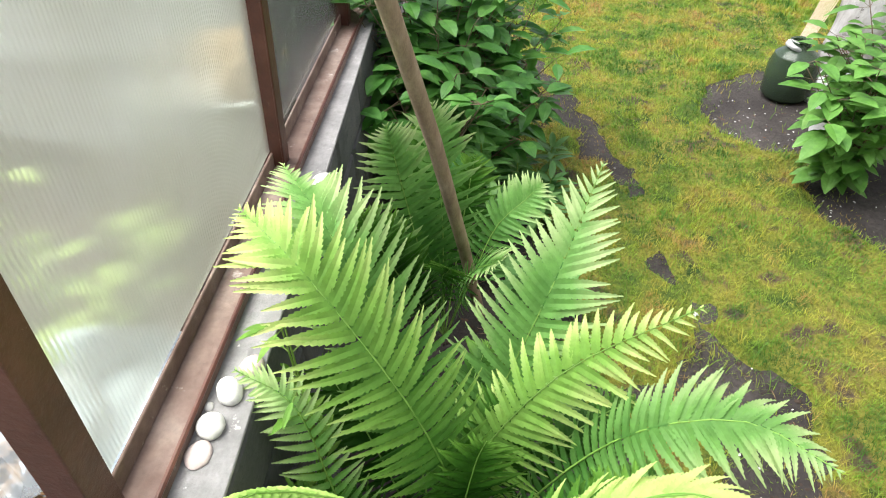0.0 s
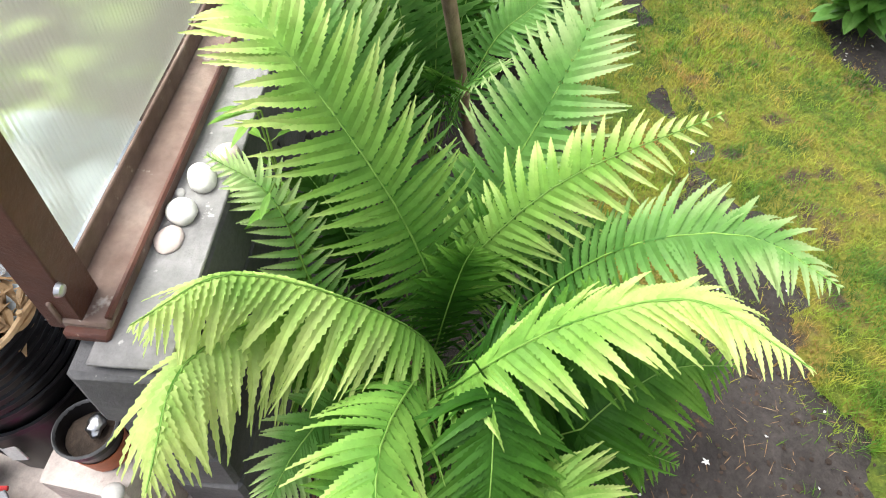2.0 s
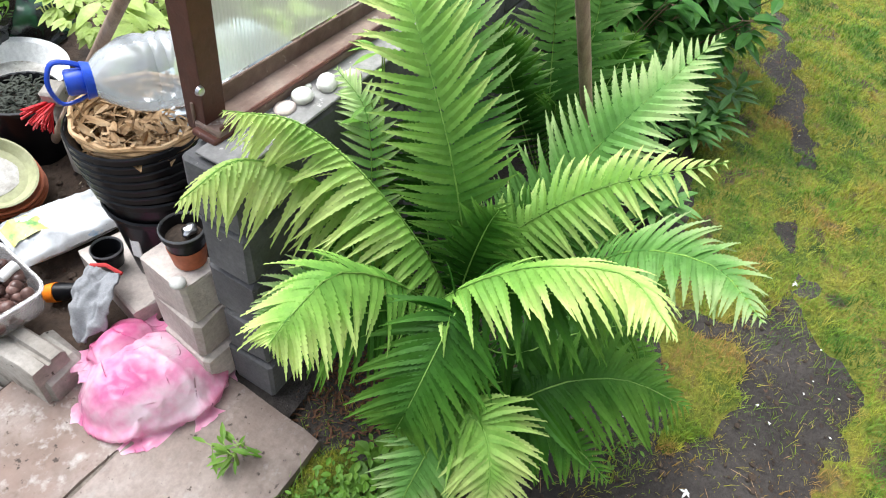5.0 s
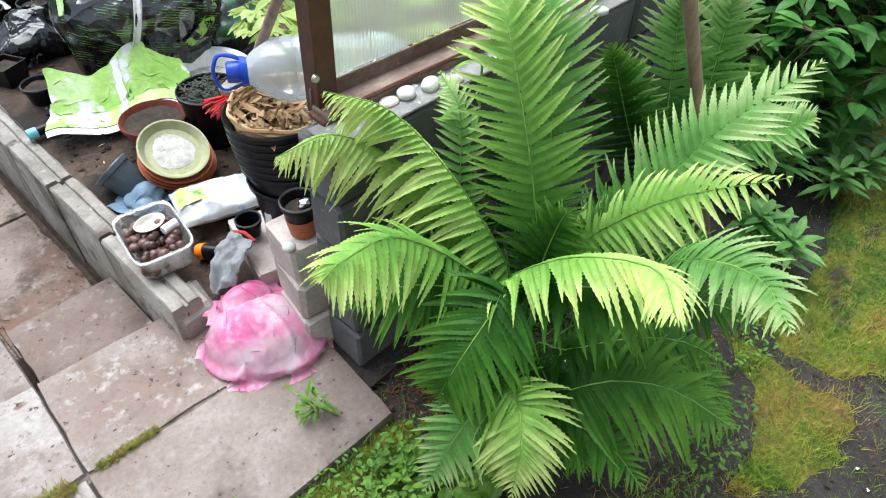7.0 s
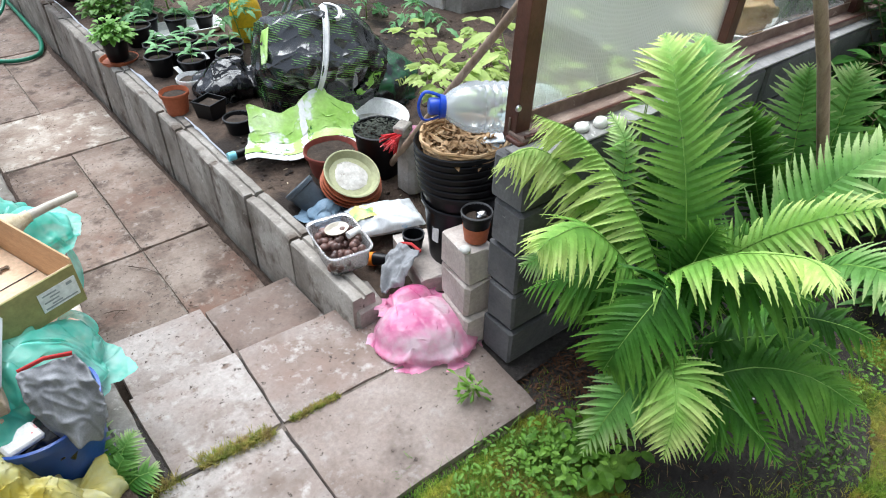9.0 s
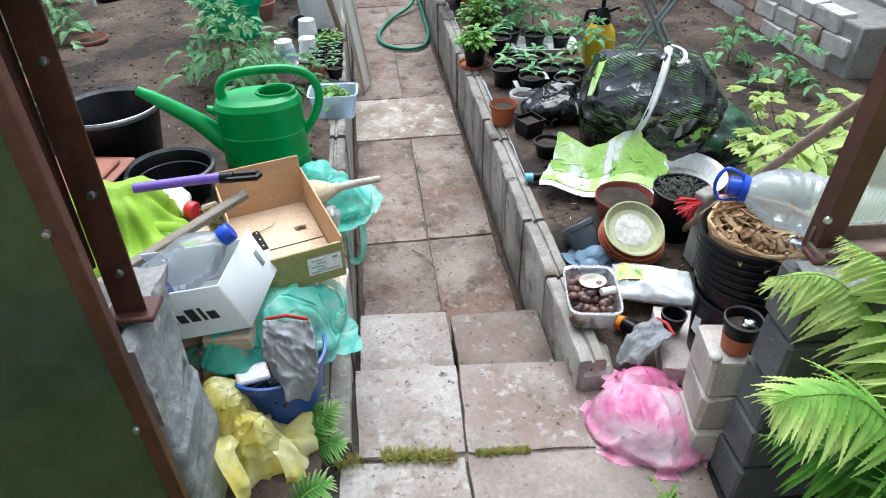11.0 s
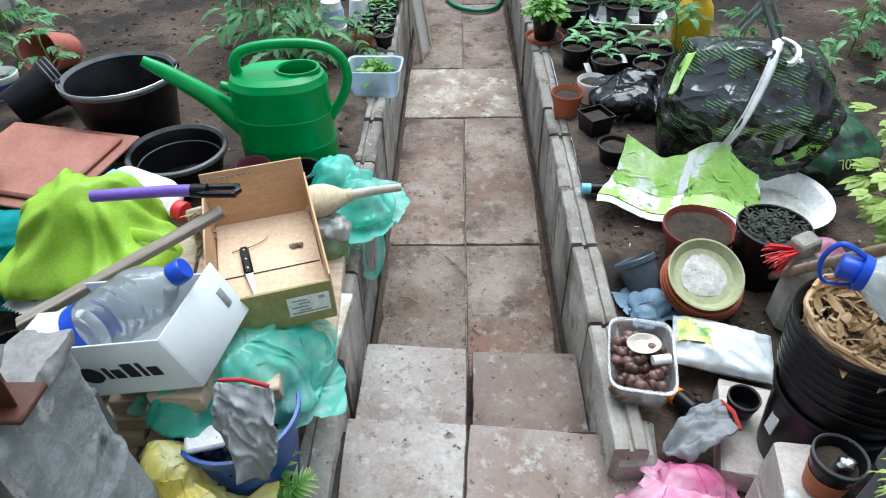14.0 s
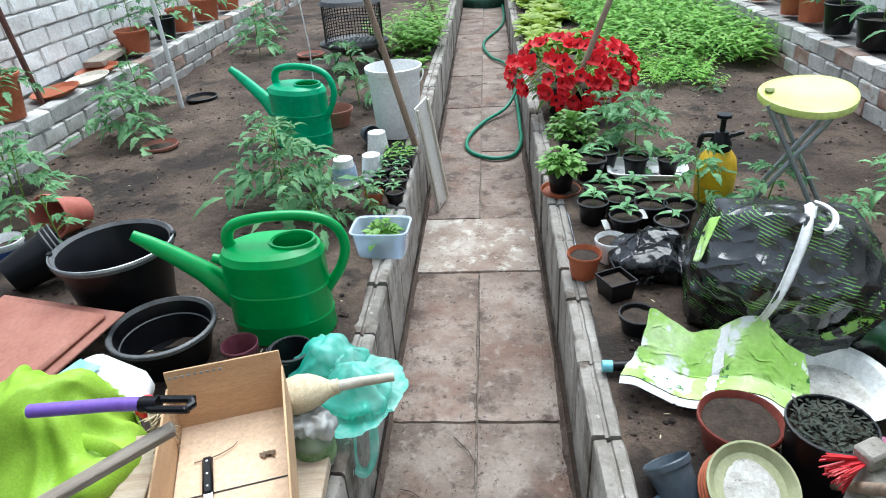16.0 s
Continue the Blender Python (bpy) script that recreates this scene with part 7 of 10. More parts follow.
part("blade", bm, M_KNIFE, knife)
for y_ in (0.035, 0.075, 0.118):
    part("rivet", lathe(((0.0, 0.0095), (0.003, 0.009), (0.0035, 0.0)), 8, pose(0, y_, 0)), M_STEEL, knife)
single("twig", tube(spline([(-0.05, -0.02, 0), (0.0, 0.0, 0.004), (0.03, 0.03, 0.002), (0.04, 0.05, 0.004)], 14), 0.0016, 5, 0.001), M_TWIG, "thin dry stem lying in the cardboard box", "twig", pose(-0.635, 1.33, 0.413))
single("dry_leaf", film_bag(0.012, 0.008, lumps((0, 0, 0.009, 0.006, 0.006, 2)), 1.3, 10, 3), M_TWIG, "tiny curled dry leaf in the cardboard box", "leaf", pose(-0.50, 1.34, 0.412))

shoebox = thing("white_box", -0.596, 0.788, 0.466, "open white cardboard box, crushed askew, with a plastic bottle inside", "box")
SW, SD, SH = 0.31, 0.222, 0.162
SKEW = Matrix(((0.995, 0.245, -0.36), (0.088, 0.962, 0.012), (0.03, 0.123, 0.933))).to_4x4()


def skewed(*b):
    bm = box(*b)
    bm.transform(SKEW)
    return bm


part("bottom", skewed(-SW / 2, SD / 2, 0.003, SW - 0.01, SD - 0.01, 0.005, 0.001), M_WHITECARD, shoebox)
front = part("front_panel", skewed(-SW / 2, 0, SH / 2, SW, 0.004, SH, 0.001), M_WHITECARD, shoebox, "white front with a dark logo shape")
part("side_panel", skewed(0, SD / 2, SH / 2, 0.004, SD - 0.002, SH, 0.001), M_WHITECARD, shoebox)
part("side_panel", skewed(-SW, SD / 2, SH * 0.27, 0.004, SD - 0.006, SH * 0.54, 0.001), M_WHITECARD, shoebox)
part("back_panel", skewed(-SW / 2, SD, SH * 0.4, SW, 0.004, SH * 0.8, 0.001), M_WHITECARD, shoebox)
part("lid_flap", skewed(-SW - 0.05, SD * 0.4, SH * 0.55, 0.11, SD * 0.8, 0.004, 0.001), M_WHITECARD, shoebox)
bm = bmesh.new()
add_lathe(bm, ((0.0, 0.0), (0.019, 0.0), (0.019, 0.002), (0.0, 0.002)), 18, pose(-0.185, -0.0035, 0.052, 90))
for k, (x, h, w) in enumerate(((-0.157, 0.028, 0.007), (-0.141, 0.022, 0.016), (-0.118, 0.034, 0.018), (-0.099, 0.034, 0.007), (-0.081, 0.022, 0.018))):
    add_box(bm, x, -0.004, 0.040 + h / 2, w, 0.002, h, 0.0005)
bm.transform(SKEW @ pose(0.045, 0, 0.004) @ Matrix.Diagonal((1.3, 1, 1.3, 1)))
part("logo_mark", bm, M_INK, front)
part("code_print", skewed(0.003, SD - 0.035, SH * 0.5, 0.0015, 0.018, 0.05, 0.0002), M_GREYINK, shoebox)


def big_bottle(name, m, label, mat_, capm, length=0.33, r=0.078, ribs=5, handle=False):
    t = new(name)
    t.empty_display_size = 0.05
    t.matrix_basis = m
    tagged(t, label, "bottle")
    prof = [(0.0, 0.012), (r * 0.75, 0.0), (r * 0.97, 0.015)]
    for k in range(ribs):
        z = 0.03 + (length * 0.60 - 0.03) * k / ribs
        dz = (length * 0.60 - 0.03) / ribs
        prof += [(r, z + dz * 0.2), (r * 0.955, z + dz * 0.55), (r, z + dz * 0.9)]
    prof += [(r, length * 0.63), (r * 0.93, length * 0.72), (r * 0.62, length * 0.86), (0.026, length * 0.945), (0.021, length * 0.955), (0.021, length), (0.0, length)]
    part("body", lathe(prof, 32, None, 0.012), mat_, t)
    part("screw_cap", lathe(((0.0, length - 0.012), (0.026, length - 0.012), (0.0275, length - 0.006), (0.0275, length + 0.018), (0.024, length + 0.023), (0.0, length + 0.023)), 20), capm, t, "blue screw cap")
    if handle:
        part("neck_collar", lathe(((0.021, length - 0.03), (0.036, length - 0.03), (0.040, length - 0.012), (0.021, length - 0.012)), 20), capm, t)
        part("carry_handle", tube(spline([(0.030, 0.0, length - 0.02), (0.042, 0, length + 0.01), (0.042, 0, length + 0.04), (0.0, 0.0, length + 0.055), (-0.042, 0, length + 0.04), (-0.042, 0, length + 0.01), (-0.030, 0, length - 0.02)], 26), 0.006, 8, None, 0.7), capm, t, "blue carrying handle")
    return t


d = Vector((0.843, 0.251, 0.476))
bt = big_bottle("water_bottle", Matrix.Translation((-0.875, 0.862, 0.545)) @ d.to_track_quat("Z", "Y").to_matrix().to_4x4(), "clear plastic water bottle with a blue cap, empty", M_BOTTLE, M_CAPBLUE, 0.275, 0.070)
part("label", lathe(((0.0715, 0.014), (0.0715, 0.05)), 28, caps=False), M_CAPBLUE, bt, "blue paper label band")

bb = thing("bucket", -0.565, 0.825, 0.045, "blue plastic bucket full of bags beside the step", "bucket")
part("body", lathe(((0.0, 0.0), (0.108, 0.0), (0.143, 0.265), (0.154, 0.270), (0.156, 0.295), (0.148, 0.296), (0.138, 0.265), (0.10, 0.012), (0.0, 0.012)), 36), M_BLUEPL, bb)
part("rubbish_lump", bag_mesh(0.115, 0.115, 0.06, 0.02, 14, 22, 4, 0.3), M_BLACKFILM, bb, "dark rubbish").matrix_basis = pose(0, 0, 0.19)
part("carton_scrap", box(0.0, 0, 0, 0.09, 0.06, 0.02, 0.006), surf("red_white_wrapper", ((0.7, 0.68, 0.66), (0.78, 0.77, 0.75)), 9, 0.4, 0.1, spots=(((0.6, 0.03, 0.03), 16, 0.58, 0.03),)), bb, "red and white wrapper").matrix_basis = pose(-0.05, -0.08, 0.285, 10, 8, 20)


def loop_band(pts, w, seed, n=26):
    """A limp handle loop of film: a band along pts, turned and creased."""
    c = spline(pts, n)
    rr = random.Random(seed)
    ph = rr.random() * 6

    def fn(u, v):
        k = round(u * n)
        d = (c[min(k + 1, n)] - c[max(k - 1, 0)]).normalized()
        a = 0.35 * math.sin(u * 4 + ph)
        q = d.cross(Vector((0, 0, 1)))
        q = q.normalized() if q.length > 0.05 else Vector((1, 0, 0))
        r = d.cross(q)
        return c[k] + (q * math.cos(a) + r * math.sin(a)) * (v - 0.5) * w + r * 0.004 * math.sin(v * 9 + u * 14)
    return mesh_of(sheet(n, 8, fn), True, False)


def plastic_bag(name, m, mesh, mat_, label, seed, handles=(), group="", band=0.045):
    t = new(name)
    t.empty_display_size = 0.05
    t.matrix_basis = m
    tagged(t, label, "bag", group)
    part("film", mesh, mat_, t)
    for k, h in enumerate(handles):
        part("handle", loop_band(h, band, seed + k), mat_, t)
    return t


plastic_bag("plastic_bag", pose(-0.565, 0.93, 0.265, 0, 0, 20), film_bag(0.235, 0.155, lumps((-0.02, 0, 0.20, 0.13, 0.18, 2.2), (0.14, 0.04, 0.09, 0.08, 0.13, 2.0), (-0.14, -0.06, 0.10, 0.09, 0.19, 2)), 1.20, 90, 31, 0.05, 60, 0.016, 0.35, 0.0016, folds=(34, 0.013, 0.055)), M_TEALBAG, "teal plastic carrier bag slumped over a bucket", 31, (((0.14, 0.04, 0.12), (0.19, 0.07, 0.115), (0.225, 0.07, 0.085), (0.225, 0.035, 0.05), (0.19, 0.01, 0.04)),), "teal bags", 0.03)


def kerb_drop(x, y):
    """The lump in the bag, with the ground falling away past the kerb."""
    base = np.where(x > 0.085, -0.16, -0.03)
    return np.maximum(base, lumps((-0.07, 0.04, 0.10, 0.11, 0.17, 2.0), (0.06, -0.02, 0.10, 0.09, 0.13, 2))(x, y) - 0.001)


plastic_bag("plastic_bag", pose(-0.425, 1.80, 0.215, 0, 0, -20), film_bag(0.20, 0.20, kerb_drop, 1.09, 90, 33, 0.10, 60, 0.011, 0.75, 0.0016, pleats=((-0.06, 0.05, 9, 0.02),), folds=(26, 0.010, 0.07)), M_TEALBAG, "teal plastic carrier bag draped over the kerb", 33, (((0.12, -0.07, 0.06), (0.165, -0.10, -0.01), (0.175, -0.13, -0.10), (0.155, -0.155, -0.16), (0.115, -0.155, -0.145), (0.10, -0.13, -0.06), (0.10, -0.10, 0.03)),), "teal bags", 0.03)
plastic_bag("plastic_bag", pose(-0.665, 0.655, -0.005, 0, 0, -15), film_bag(0.15, 0.13, lumps((-0.04, 0.03, 0.095, 0.085, 0.365, 2.4), (0.05, -0.01, 0.085, 0.075, 0.29, 2.2), (0.02, -0.06, 0.09, 0.06, 0.17, 2)), 1.36, 96, 35, 0.04, 60, 0.024, 0.5, 0.0014, pleats=((0.0, 0.02, 9, 0.035), (-0.05, -0.05, 7, 0.025))), M_YELLOWBAG, "crumpled yellow plastic bag on the ground by the pier", 35, (((0.0, -0.04, 0.24), (0.01, -0.10, 0.25), (0.06, -0.145, 0.19), (0.07, -0.15, 0.09), (0.03, -0.13, 0.03)), ((0.08, 0.0, 0.20), (0.145, -0.03, 0.18), (0.175, -0.07, 0.10), (0.155, -0.10, 0.03), (0.10, -0.10, 0.015))), "", 0.055)
plastic_bag("plastic_bag", pose(0.54, 0.655, -0.003, 0, 0, -35), film_bag(0.20, 0.16, lumps((0, 0.015, 0.175, 0.138, 0.125, 2.3)), 1.11, 96, 37, 0.06, 60, 0.013, 0.8, 0.0014, pleats=((-0.02, 0.12, 7, 0.011),)), M_PINKBAG, "pink plastic bag, knotted and full, on the slabs", 37)
pb = bpy.data.objects["plastic_bag.003"]
part("tied_end", film_bag(0.115, 0.075, lumps((0, 0, 0.08, 0.05, 0.065, 2)), 1.35, 44, 39, 0.06, 50, 0.014, 0.4), M_PINKBAG, pb).matrix_basis = pose(-0.05, 0.115, 0.07, -8, 0, 20)


def glove(name, m, label, seed, s=1.0):
    """A limp knitted glove, crumpled like a rag, with a coloured cuff."""
    t = new(name)
    t.empty_display_size = 0.05
    t.matrix_basis = m
    tagged(t, label, "glove", "work gloves")

    def fn(u, v):
        w = 0.052 * (1 + 0.9 * u - 1.0 * u * u)
        y = -u * (0.185 - 0.10 * abs(v - 0.5) ** 1.5)
        p = Vector(((v - 0.5) * 2 * w + 0.02 * u, y, 0))
        p.z = 0.018 + crumple(p * s, 0.018, 13, seed) + 0.014 * math.sin(v * 9 + 1.5 * u + seed) * (0.4 + u) - 0.12 * max(0, u - 0.35) ** 1.5
        if u > 0.8:
            p.y += 0.008 * (u - 0.8) * 5 * math.sin(v * 15)
        return p * s
    part("palm", mesh_of(sheet(44, 40, fn, 0.005), True, False), M_GREYCLOTH, t)
    part("cuff", tube([(-0.05 * s, 0.004, 0.02), (0.0, 0.012, 0.03), (0.05 * s, 0.004, 0.02)], 0.006, 8, None, 0.7), M_REDCLOTH, t, "red knitted cuff")
    return t


glove("work_glove", pose(-0.495, 0.785, 0.475, 40, 0, -8), "grey knitted work glove with a red cuff over a bucket", 3, 1.15)
glove("work_glove", pose(0.685, 0.925, 0.15, 10, -6, -80), "grey knitted work glove with a red cuff on a block", 5, 1.0)

brush = thing("whisk_brush", -0.445, 1.585, 0.405, "straw whisk brush with a pale bound handle", "brush", "", 12)
bm = lathe(((0.0, -0.088), (0.040, -0.090), (0.056, -0.075), (0.062, -0.045), (0.058, -0.010), (0.044, 0.022), (0.028, 0.048), (0.020, 0.066), (0.0, 0.07)), 44, pose(0, 0, 0, 0, 90, 0))
for v in bm.verts:
    a = math.atan2(v.co.y, v.co.z)
    q = 1 + 0.05 * math.sin(22 * a) + 0.05 * noise.noise(v.co * 30)
    v.co = Vector((v.co.x - 0.006 * (v.co.x < -0.05) * noise.noise(v.co * 120), v.co.y * q, v.co.z * q * 0.85 - 0.2 * max(0, -v.co.x) ** 1.2))
part("bristles", bm, M_STRAW, brush)
part("handle", tube([(0.06, 0, 0.004), (0.14, 0.002, 0.008), (0.235, 0.0, 0.010)], 0.017, 10, 0.013), M_CREAM, brush)
part("binding", tube([(0.052, 0, 0.003), (0.075, 0, 0.005)], 0.022, 10), M_STRAW, brush)
hb = thing("scrub_brush", -0.79, 1.385, 0.40, "broad straw scrub brush with a pale wooden back", "brush", "", 28, 62, 0)
part("back", box(0, 0, 0, 0.055, 0.20, 0.018, 0.006), M_PLANK, hb)
rr = random.Random(8)
bm = bmesh.new()
for k in range(170):
    x, y = rr.uniform(-0.024, 0.024), rr.uniform(-0.09, 0.09)
    add_tube(bm, [(x, y, 0.008), (x * 1.7 + rr.uniform(-0.006, 0.006), y * 1.05, 0.062 + rr.uniform(-0.008, 0.006))], 0.0022, 4, 0.0014)
tagged(part("bristles", bm, M_STRAW, hb, "frayed straw bristles"), kind="stuff")
jr = thing("glass_jar", -0.455, 1.535, 0.185, "glass jar with a green label and a rag stuffed in", "jar")
part("jar", lathe(((0.0, 0.0), (0.056, 0.0), (0.062, 0.01), (0.062, 0.11), (0.050, 0.135), (0.050, 0.15), (0.046, 0.15), (0.046, 0.135), (0.058, 0.108), (0.058, 0.012), (0.0, 0.008)), 24), M_JARGLASS, jr)
part("label", lathe(((0.0628, 0.03), (0.0628, 0.085)), 24, caps=False), surf("green_jar_label", ((0.08, 0.2, 0.05), (0.3, 0.4, 0.22)), 40, 0.6, 0.05), jr, "green printed label")
part("rag", bag_mesh(0.06, 0.05, 0.04, 0.02, 22, 51, 4, 0.3), M_WHITEBAG, jr, "white rag").matrix_basis = pose(0.01, 0.0, 0.115)
pot(-0.79, 1.91, 0.20, 0.062, 0.13, M_MAROON, "small maroon plant pot standing behind a box", soil=0)
for k in range(2):
    pot(-0.61 + 0.01 * k, 1.88 - 0.006 * k, 0.195 + 0.012 * k, 0.076 - 0.006 * k, 0.13, M_BLACKPLASTIC, "black plant pot in a nested pair", soil=0, group="nested pots")

# ---- right bed, near the entrance ----
tub = thing("plastic_tub", 0.478, 1.085, 0.137, "clear plastic tub full of chestnuts on the kerb", "tub", "", -10)
TUB = (0.088, 0.128, 0.095)


def rounded_tub(hx, hy, h, wall=0.003, flare=0.86):
    bm = bmesh.new()

    def ring(f, z, n=28):
        out = []
        for k in range(n):
            a = 2 * math.pi * k / n
            c, s = math.cos(a), math.sin(a)
            out.append(bm.verts.new((math.copysign(abs(c) ** 0.35, c) * hx * f, math.copysign(abs(s) ** 0.35, s) * hy * f, z)))
        return out
    rs = [ring(flare * 0.95, 0), ring(flare, 0.008), ring(0.97, h - 0.006), ring(1.05, h - 0.004), ring(1.05, h), ring(0.98, h), ring(0.94, h - 0.01), ring(flare - 0.03, 0.01)]
    for a, b in zip(rs, rs[1:]):
        for k in range(28):
            bm.faces.new((a[k], a[(k + 1) % 28], b[(k + 1) % 28], b[k]))
    bm.faces.new(rs[0][::-1])
    bm.faces.new(rs[-1])
    return bm


part("tub", rounded_tub(*TUB), M_TUB, tub).visible_shadow = False
bm = bmesh.new()
bmesh.ops.create_icosphere(bm, subdivisions=2, radius=0.0168)
for v in bm.verts:
    v.co = Vector((v.co.x * 1.1, v.co.y, v.co.z * 0.85)) * (1 + 0.05 * noise.noise(v.co * 90))
nut = mesh_of(bm)
nut.materials.append(M_CHESTNUT)
rr = random.Random(77)
heap = thing("chestnuts", 0.478, 1.085, 0.137, "brown dry chestnuts heaped in a clear tub", "chestnuts", "", -10)
for k in range(124):
    lay = k // 31
    x, y = rr.uniform(-0.066, 0.066), rr.uniform(-0.104, 0.104)
    o = part("chestnut", nut, None, heap)
    o.matrix_basis = pose(x, y, 0.019 + 0.0185 * lay + rr.uniform(0, 0.006), rr.uniform(0, 360), rr.uniform(0, 360), 0)
dish = thing("small_dish", 0.487, 1.115, 0.226, "small pale oval dish lying on chestnuts", "dish", "", 10, 4, 3)
part("dish", lathe(((0.0, 0.0), (0.030, 0.0), (0.046, 0.010), (0.050, 0.016), (0.046, 0.016), (0.030, 0.005), (0.0, 0.004)), 24, Matrix.Diagonal((1.0, 0.72, 1, 1))), M_CREAM, dish)
cork = thing("plastic_cylinder", 0.525, 1.06, 0.236, "white plastic cylinder lying on chestnuts", "cap", "", 8)
part("cylinder", lathe(((0.0, -0.026), (0.013, -0.026), (0.014, -0.024), (0.014, 0.024), (0.0, 0.026)), 14, pose(0, 0, 0, 0, 90, 0)), M_WHITEPL, cork)

t = thing("flower_pot", 0.545, 1.535, 0.165, "slate blue plant pot lying on its side on soil", "pot")
pot_parts(t, 0.068, 0.115, M_SLATEPOT, 0, rb=0.78)
t.matrix_basis = pose(0.595, 1.455, 0.115, -42, -20, 10)


single("blue_rag", film_bag(0.085, 0.085, lumps((0.01, 0, 0.06, 0.05, 0.06, 2), (-0.03, -0.03, 0.04, 0.04, 0.035, 2)), 1.3, 50, 61, 0.1, 50, 0.014, 0.3), surf("blue_grey_cloth", ((0.10, 0.17, 0.25), (0.20, 0.28, 0.36)), 14, 0.55, 0.3, 80), "crumpled blue-grey rag on soil beside a pot", "rag", pose(0.585, 1.385, 0.115, 0, 0, 12))


def saucer(x, y, z, r, mat_, label, fill=None, rx=0, ry=0):
    t = thing("plant_saucer", x, y, z, label, "saucer", "stacked saucers", 0, rx, ry)
    part("dish", lathe(((0.0, 0.0), (r * 0.80, 0.0), (r * 0.97, 0.024), (r, 0.025), (r, 0.029), (r * 0.95, 0.029), (r * 0.78, 0.006), (0.0, 0.006)), 36), mat_, t)
    if fill:
        bm = lathe(((0.0, 0.010), (r * 0.35, 0.011), (r * 0.52, 0.008), (r * 0.60, 0.0062)), 26, None, 0.06)
        for v in bm.verts:
            v.co.z += 0.004 * noise.noise(v.co * 70)
        part("residue", bm, fill, t, "dried white residue")
    return t


for k in range(3):
    saucer(0.748 - 0.004 * k, 1.435 - 0.012 * k, 0.150 + 0.024 * k, 0.132 - 0.004 * k, M_TERRA, "terracotta-coloured plant saucer in a tilted stack", None, 20 + 3 * k, 3)
saucer(0.734, 1.398, 0.232, 0.118, M_PALEGREEN, "pale olive plant saucer with dried white residue", M_DRIED, 29, 2)
pot(0.755, 1.47, 0.085, 0.10, 0.085, M_BLACKPLASTIC, "black plant pot propping up a stack of saucers", soil=0)
t = pot(0.80, 1.660, 0.085, 0.122, 0.145, M_DEEPRED, "dark red plant pot of dark soil under a sack edge", soil=0.86)

stack = thing("flower_pot", 0.875, 0.86, 0.055, "tall black plant pot under a nested stack", "pot", "stacked black pots")
pot_parts(stack, 0.150, 0.31, M_BLACKPLASTIC, 0, rb=0.78)
lab_ = part("price_label", box(0, 0, 0, 0.004, 0.032, 0.065, 0.001), M_PAPER, stack, "white price label")
lab_.matrix_basis = pose(-0.1335, -0.010, 0.195, 0, 5, 4)
for k in range(7):
    t = thing("flower_pot", 0.872, 0.855, 0.185 + 0.028 * k, "black plant pot in a nested stack", "pot", "stacked black pots", 17 * k, -2, 2)
    pot_parts(t, 0.162, 0.24, M_BLACKPLASTIC, 0, rb=0.74)
basket = thing("wicker_basket", 0.872, 0.852, 0.455, "round worn wicker basket on a stack of pots", "basket")
bm = bmesh.new()
for row in range(15):
    z = 0.0108 * row
    r = 0.105 + 0.0033 * row
    ring = [(r + 0.0035 * math.cos(k * math.pi / 4 + row * math.pi), k * math.pi / 36) for k in range(73)]
    add_tube(bm, [(q * math.cos(a), q * math.sin(a), z + 0.0015 * math.sin(a * 5 + row)) for q, a in ring], 0.0062, 6)
part("weave", bm, M_WICKER, basket)
for k in range(18):
    a = k * math.pi / 9
    part("stake", tube([(0.105 * math.cos(a), 0.105 * math.sin(a), -0.005), (0.150 * math.cos(a), 0.150 * math.sin(a), 0.165)], 0.005, 5), M_WICKER, basket)
rr = random.Random(3)
lv = Leaves()
for k in range(420):
    a = rr.random() * 6.28
    q = 0.125 * math.sqrt(rr.random())
    d = Vector((rr.gauss(0, 1), rr.gauss(0, 1), rr.uniform(-0.3, 0.6)))
    sz = rr.uniform(0.02, 0.065)
    lv.oval((q * math.cos(a), q * math.sin(a), 0.075 + 0.05 * rr.random()), d, (rr.gauss(0, 0.5), rr.gauss(0, 0.5), 1), sz, sz * rr.uniform(0.2, 0.5), rr.uniform(-0.3, 0.3), rr.uniform(-0.2, 0.5), n=3)
tagged(part("dry_chaff", lv.mesh(), M_CHAFF, basket, "curled dry bark and reed bits"), kind="stuff")
c0, c1 = Vector((0.985, 0.735, 0.715)), Vector((0.755, 0.875, 0.735))
big_bottle("water_bottle", Matrix.Translation(c0 + (c1 - c0).normalized() * -0.08) @ (c1 - c0).to_track_quat("Z", "X").to_matrix().to_4x4() @ pose(0, 0, 0, 0, 0, 10), "large ribbed clear water bottle with blue carrying handle", M_MILKBOTTLE, M_CAPBLUE, 0.345, 0.084, 7, True)
t = pot(0.705, 0.60, 0.395, 0.050, 0.105, M_BLACKPLASTIC, "small black and red plant pot on a block", soil=0.7)
part("red_base", lathe(((0.0, -0.001), (0.0375, -0.001), (0.0445, 0.055), (0.0435, 0.055), (0.036, 0.0)), 24), M_TERRA, t, "red lower half")
part("foil", bag_mesh(0.018, 0.014, 0.008, 0.006, 50, 5, 3), M_STEEL, t, "crumpled foil scrap").matrix_basis = pose(0.01, -0.01, 0.085)
bm = bmesh.new()
bmesh.ops.create_icosphere(bm, subdivisions=2, radius=0.019)
for v in bm.verts:
    v.co.z *= 0.7
single("pebble", bm, M_STONE_W, "small white stone on a pale block", "pebble", pose(0.63, 0.565, 0.405))
ring_ = thing("flower_pot", 0.735, 0.975, 0.125, "tiny black plant pot lying open on a block", "pot")
pot_parts(ring_, 0.042, 0.06, M_BLACKPLASTIC, 0, rb=0.8)
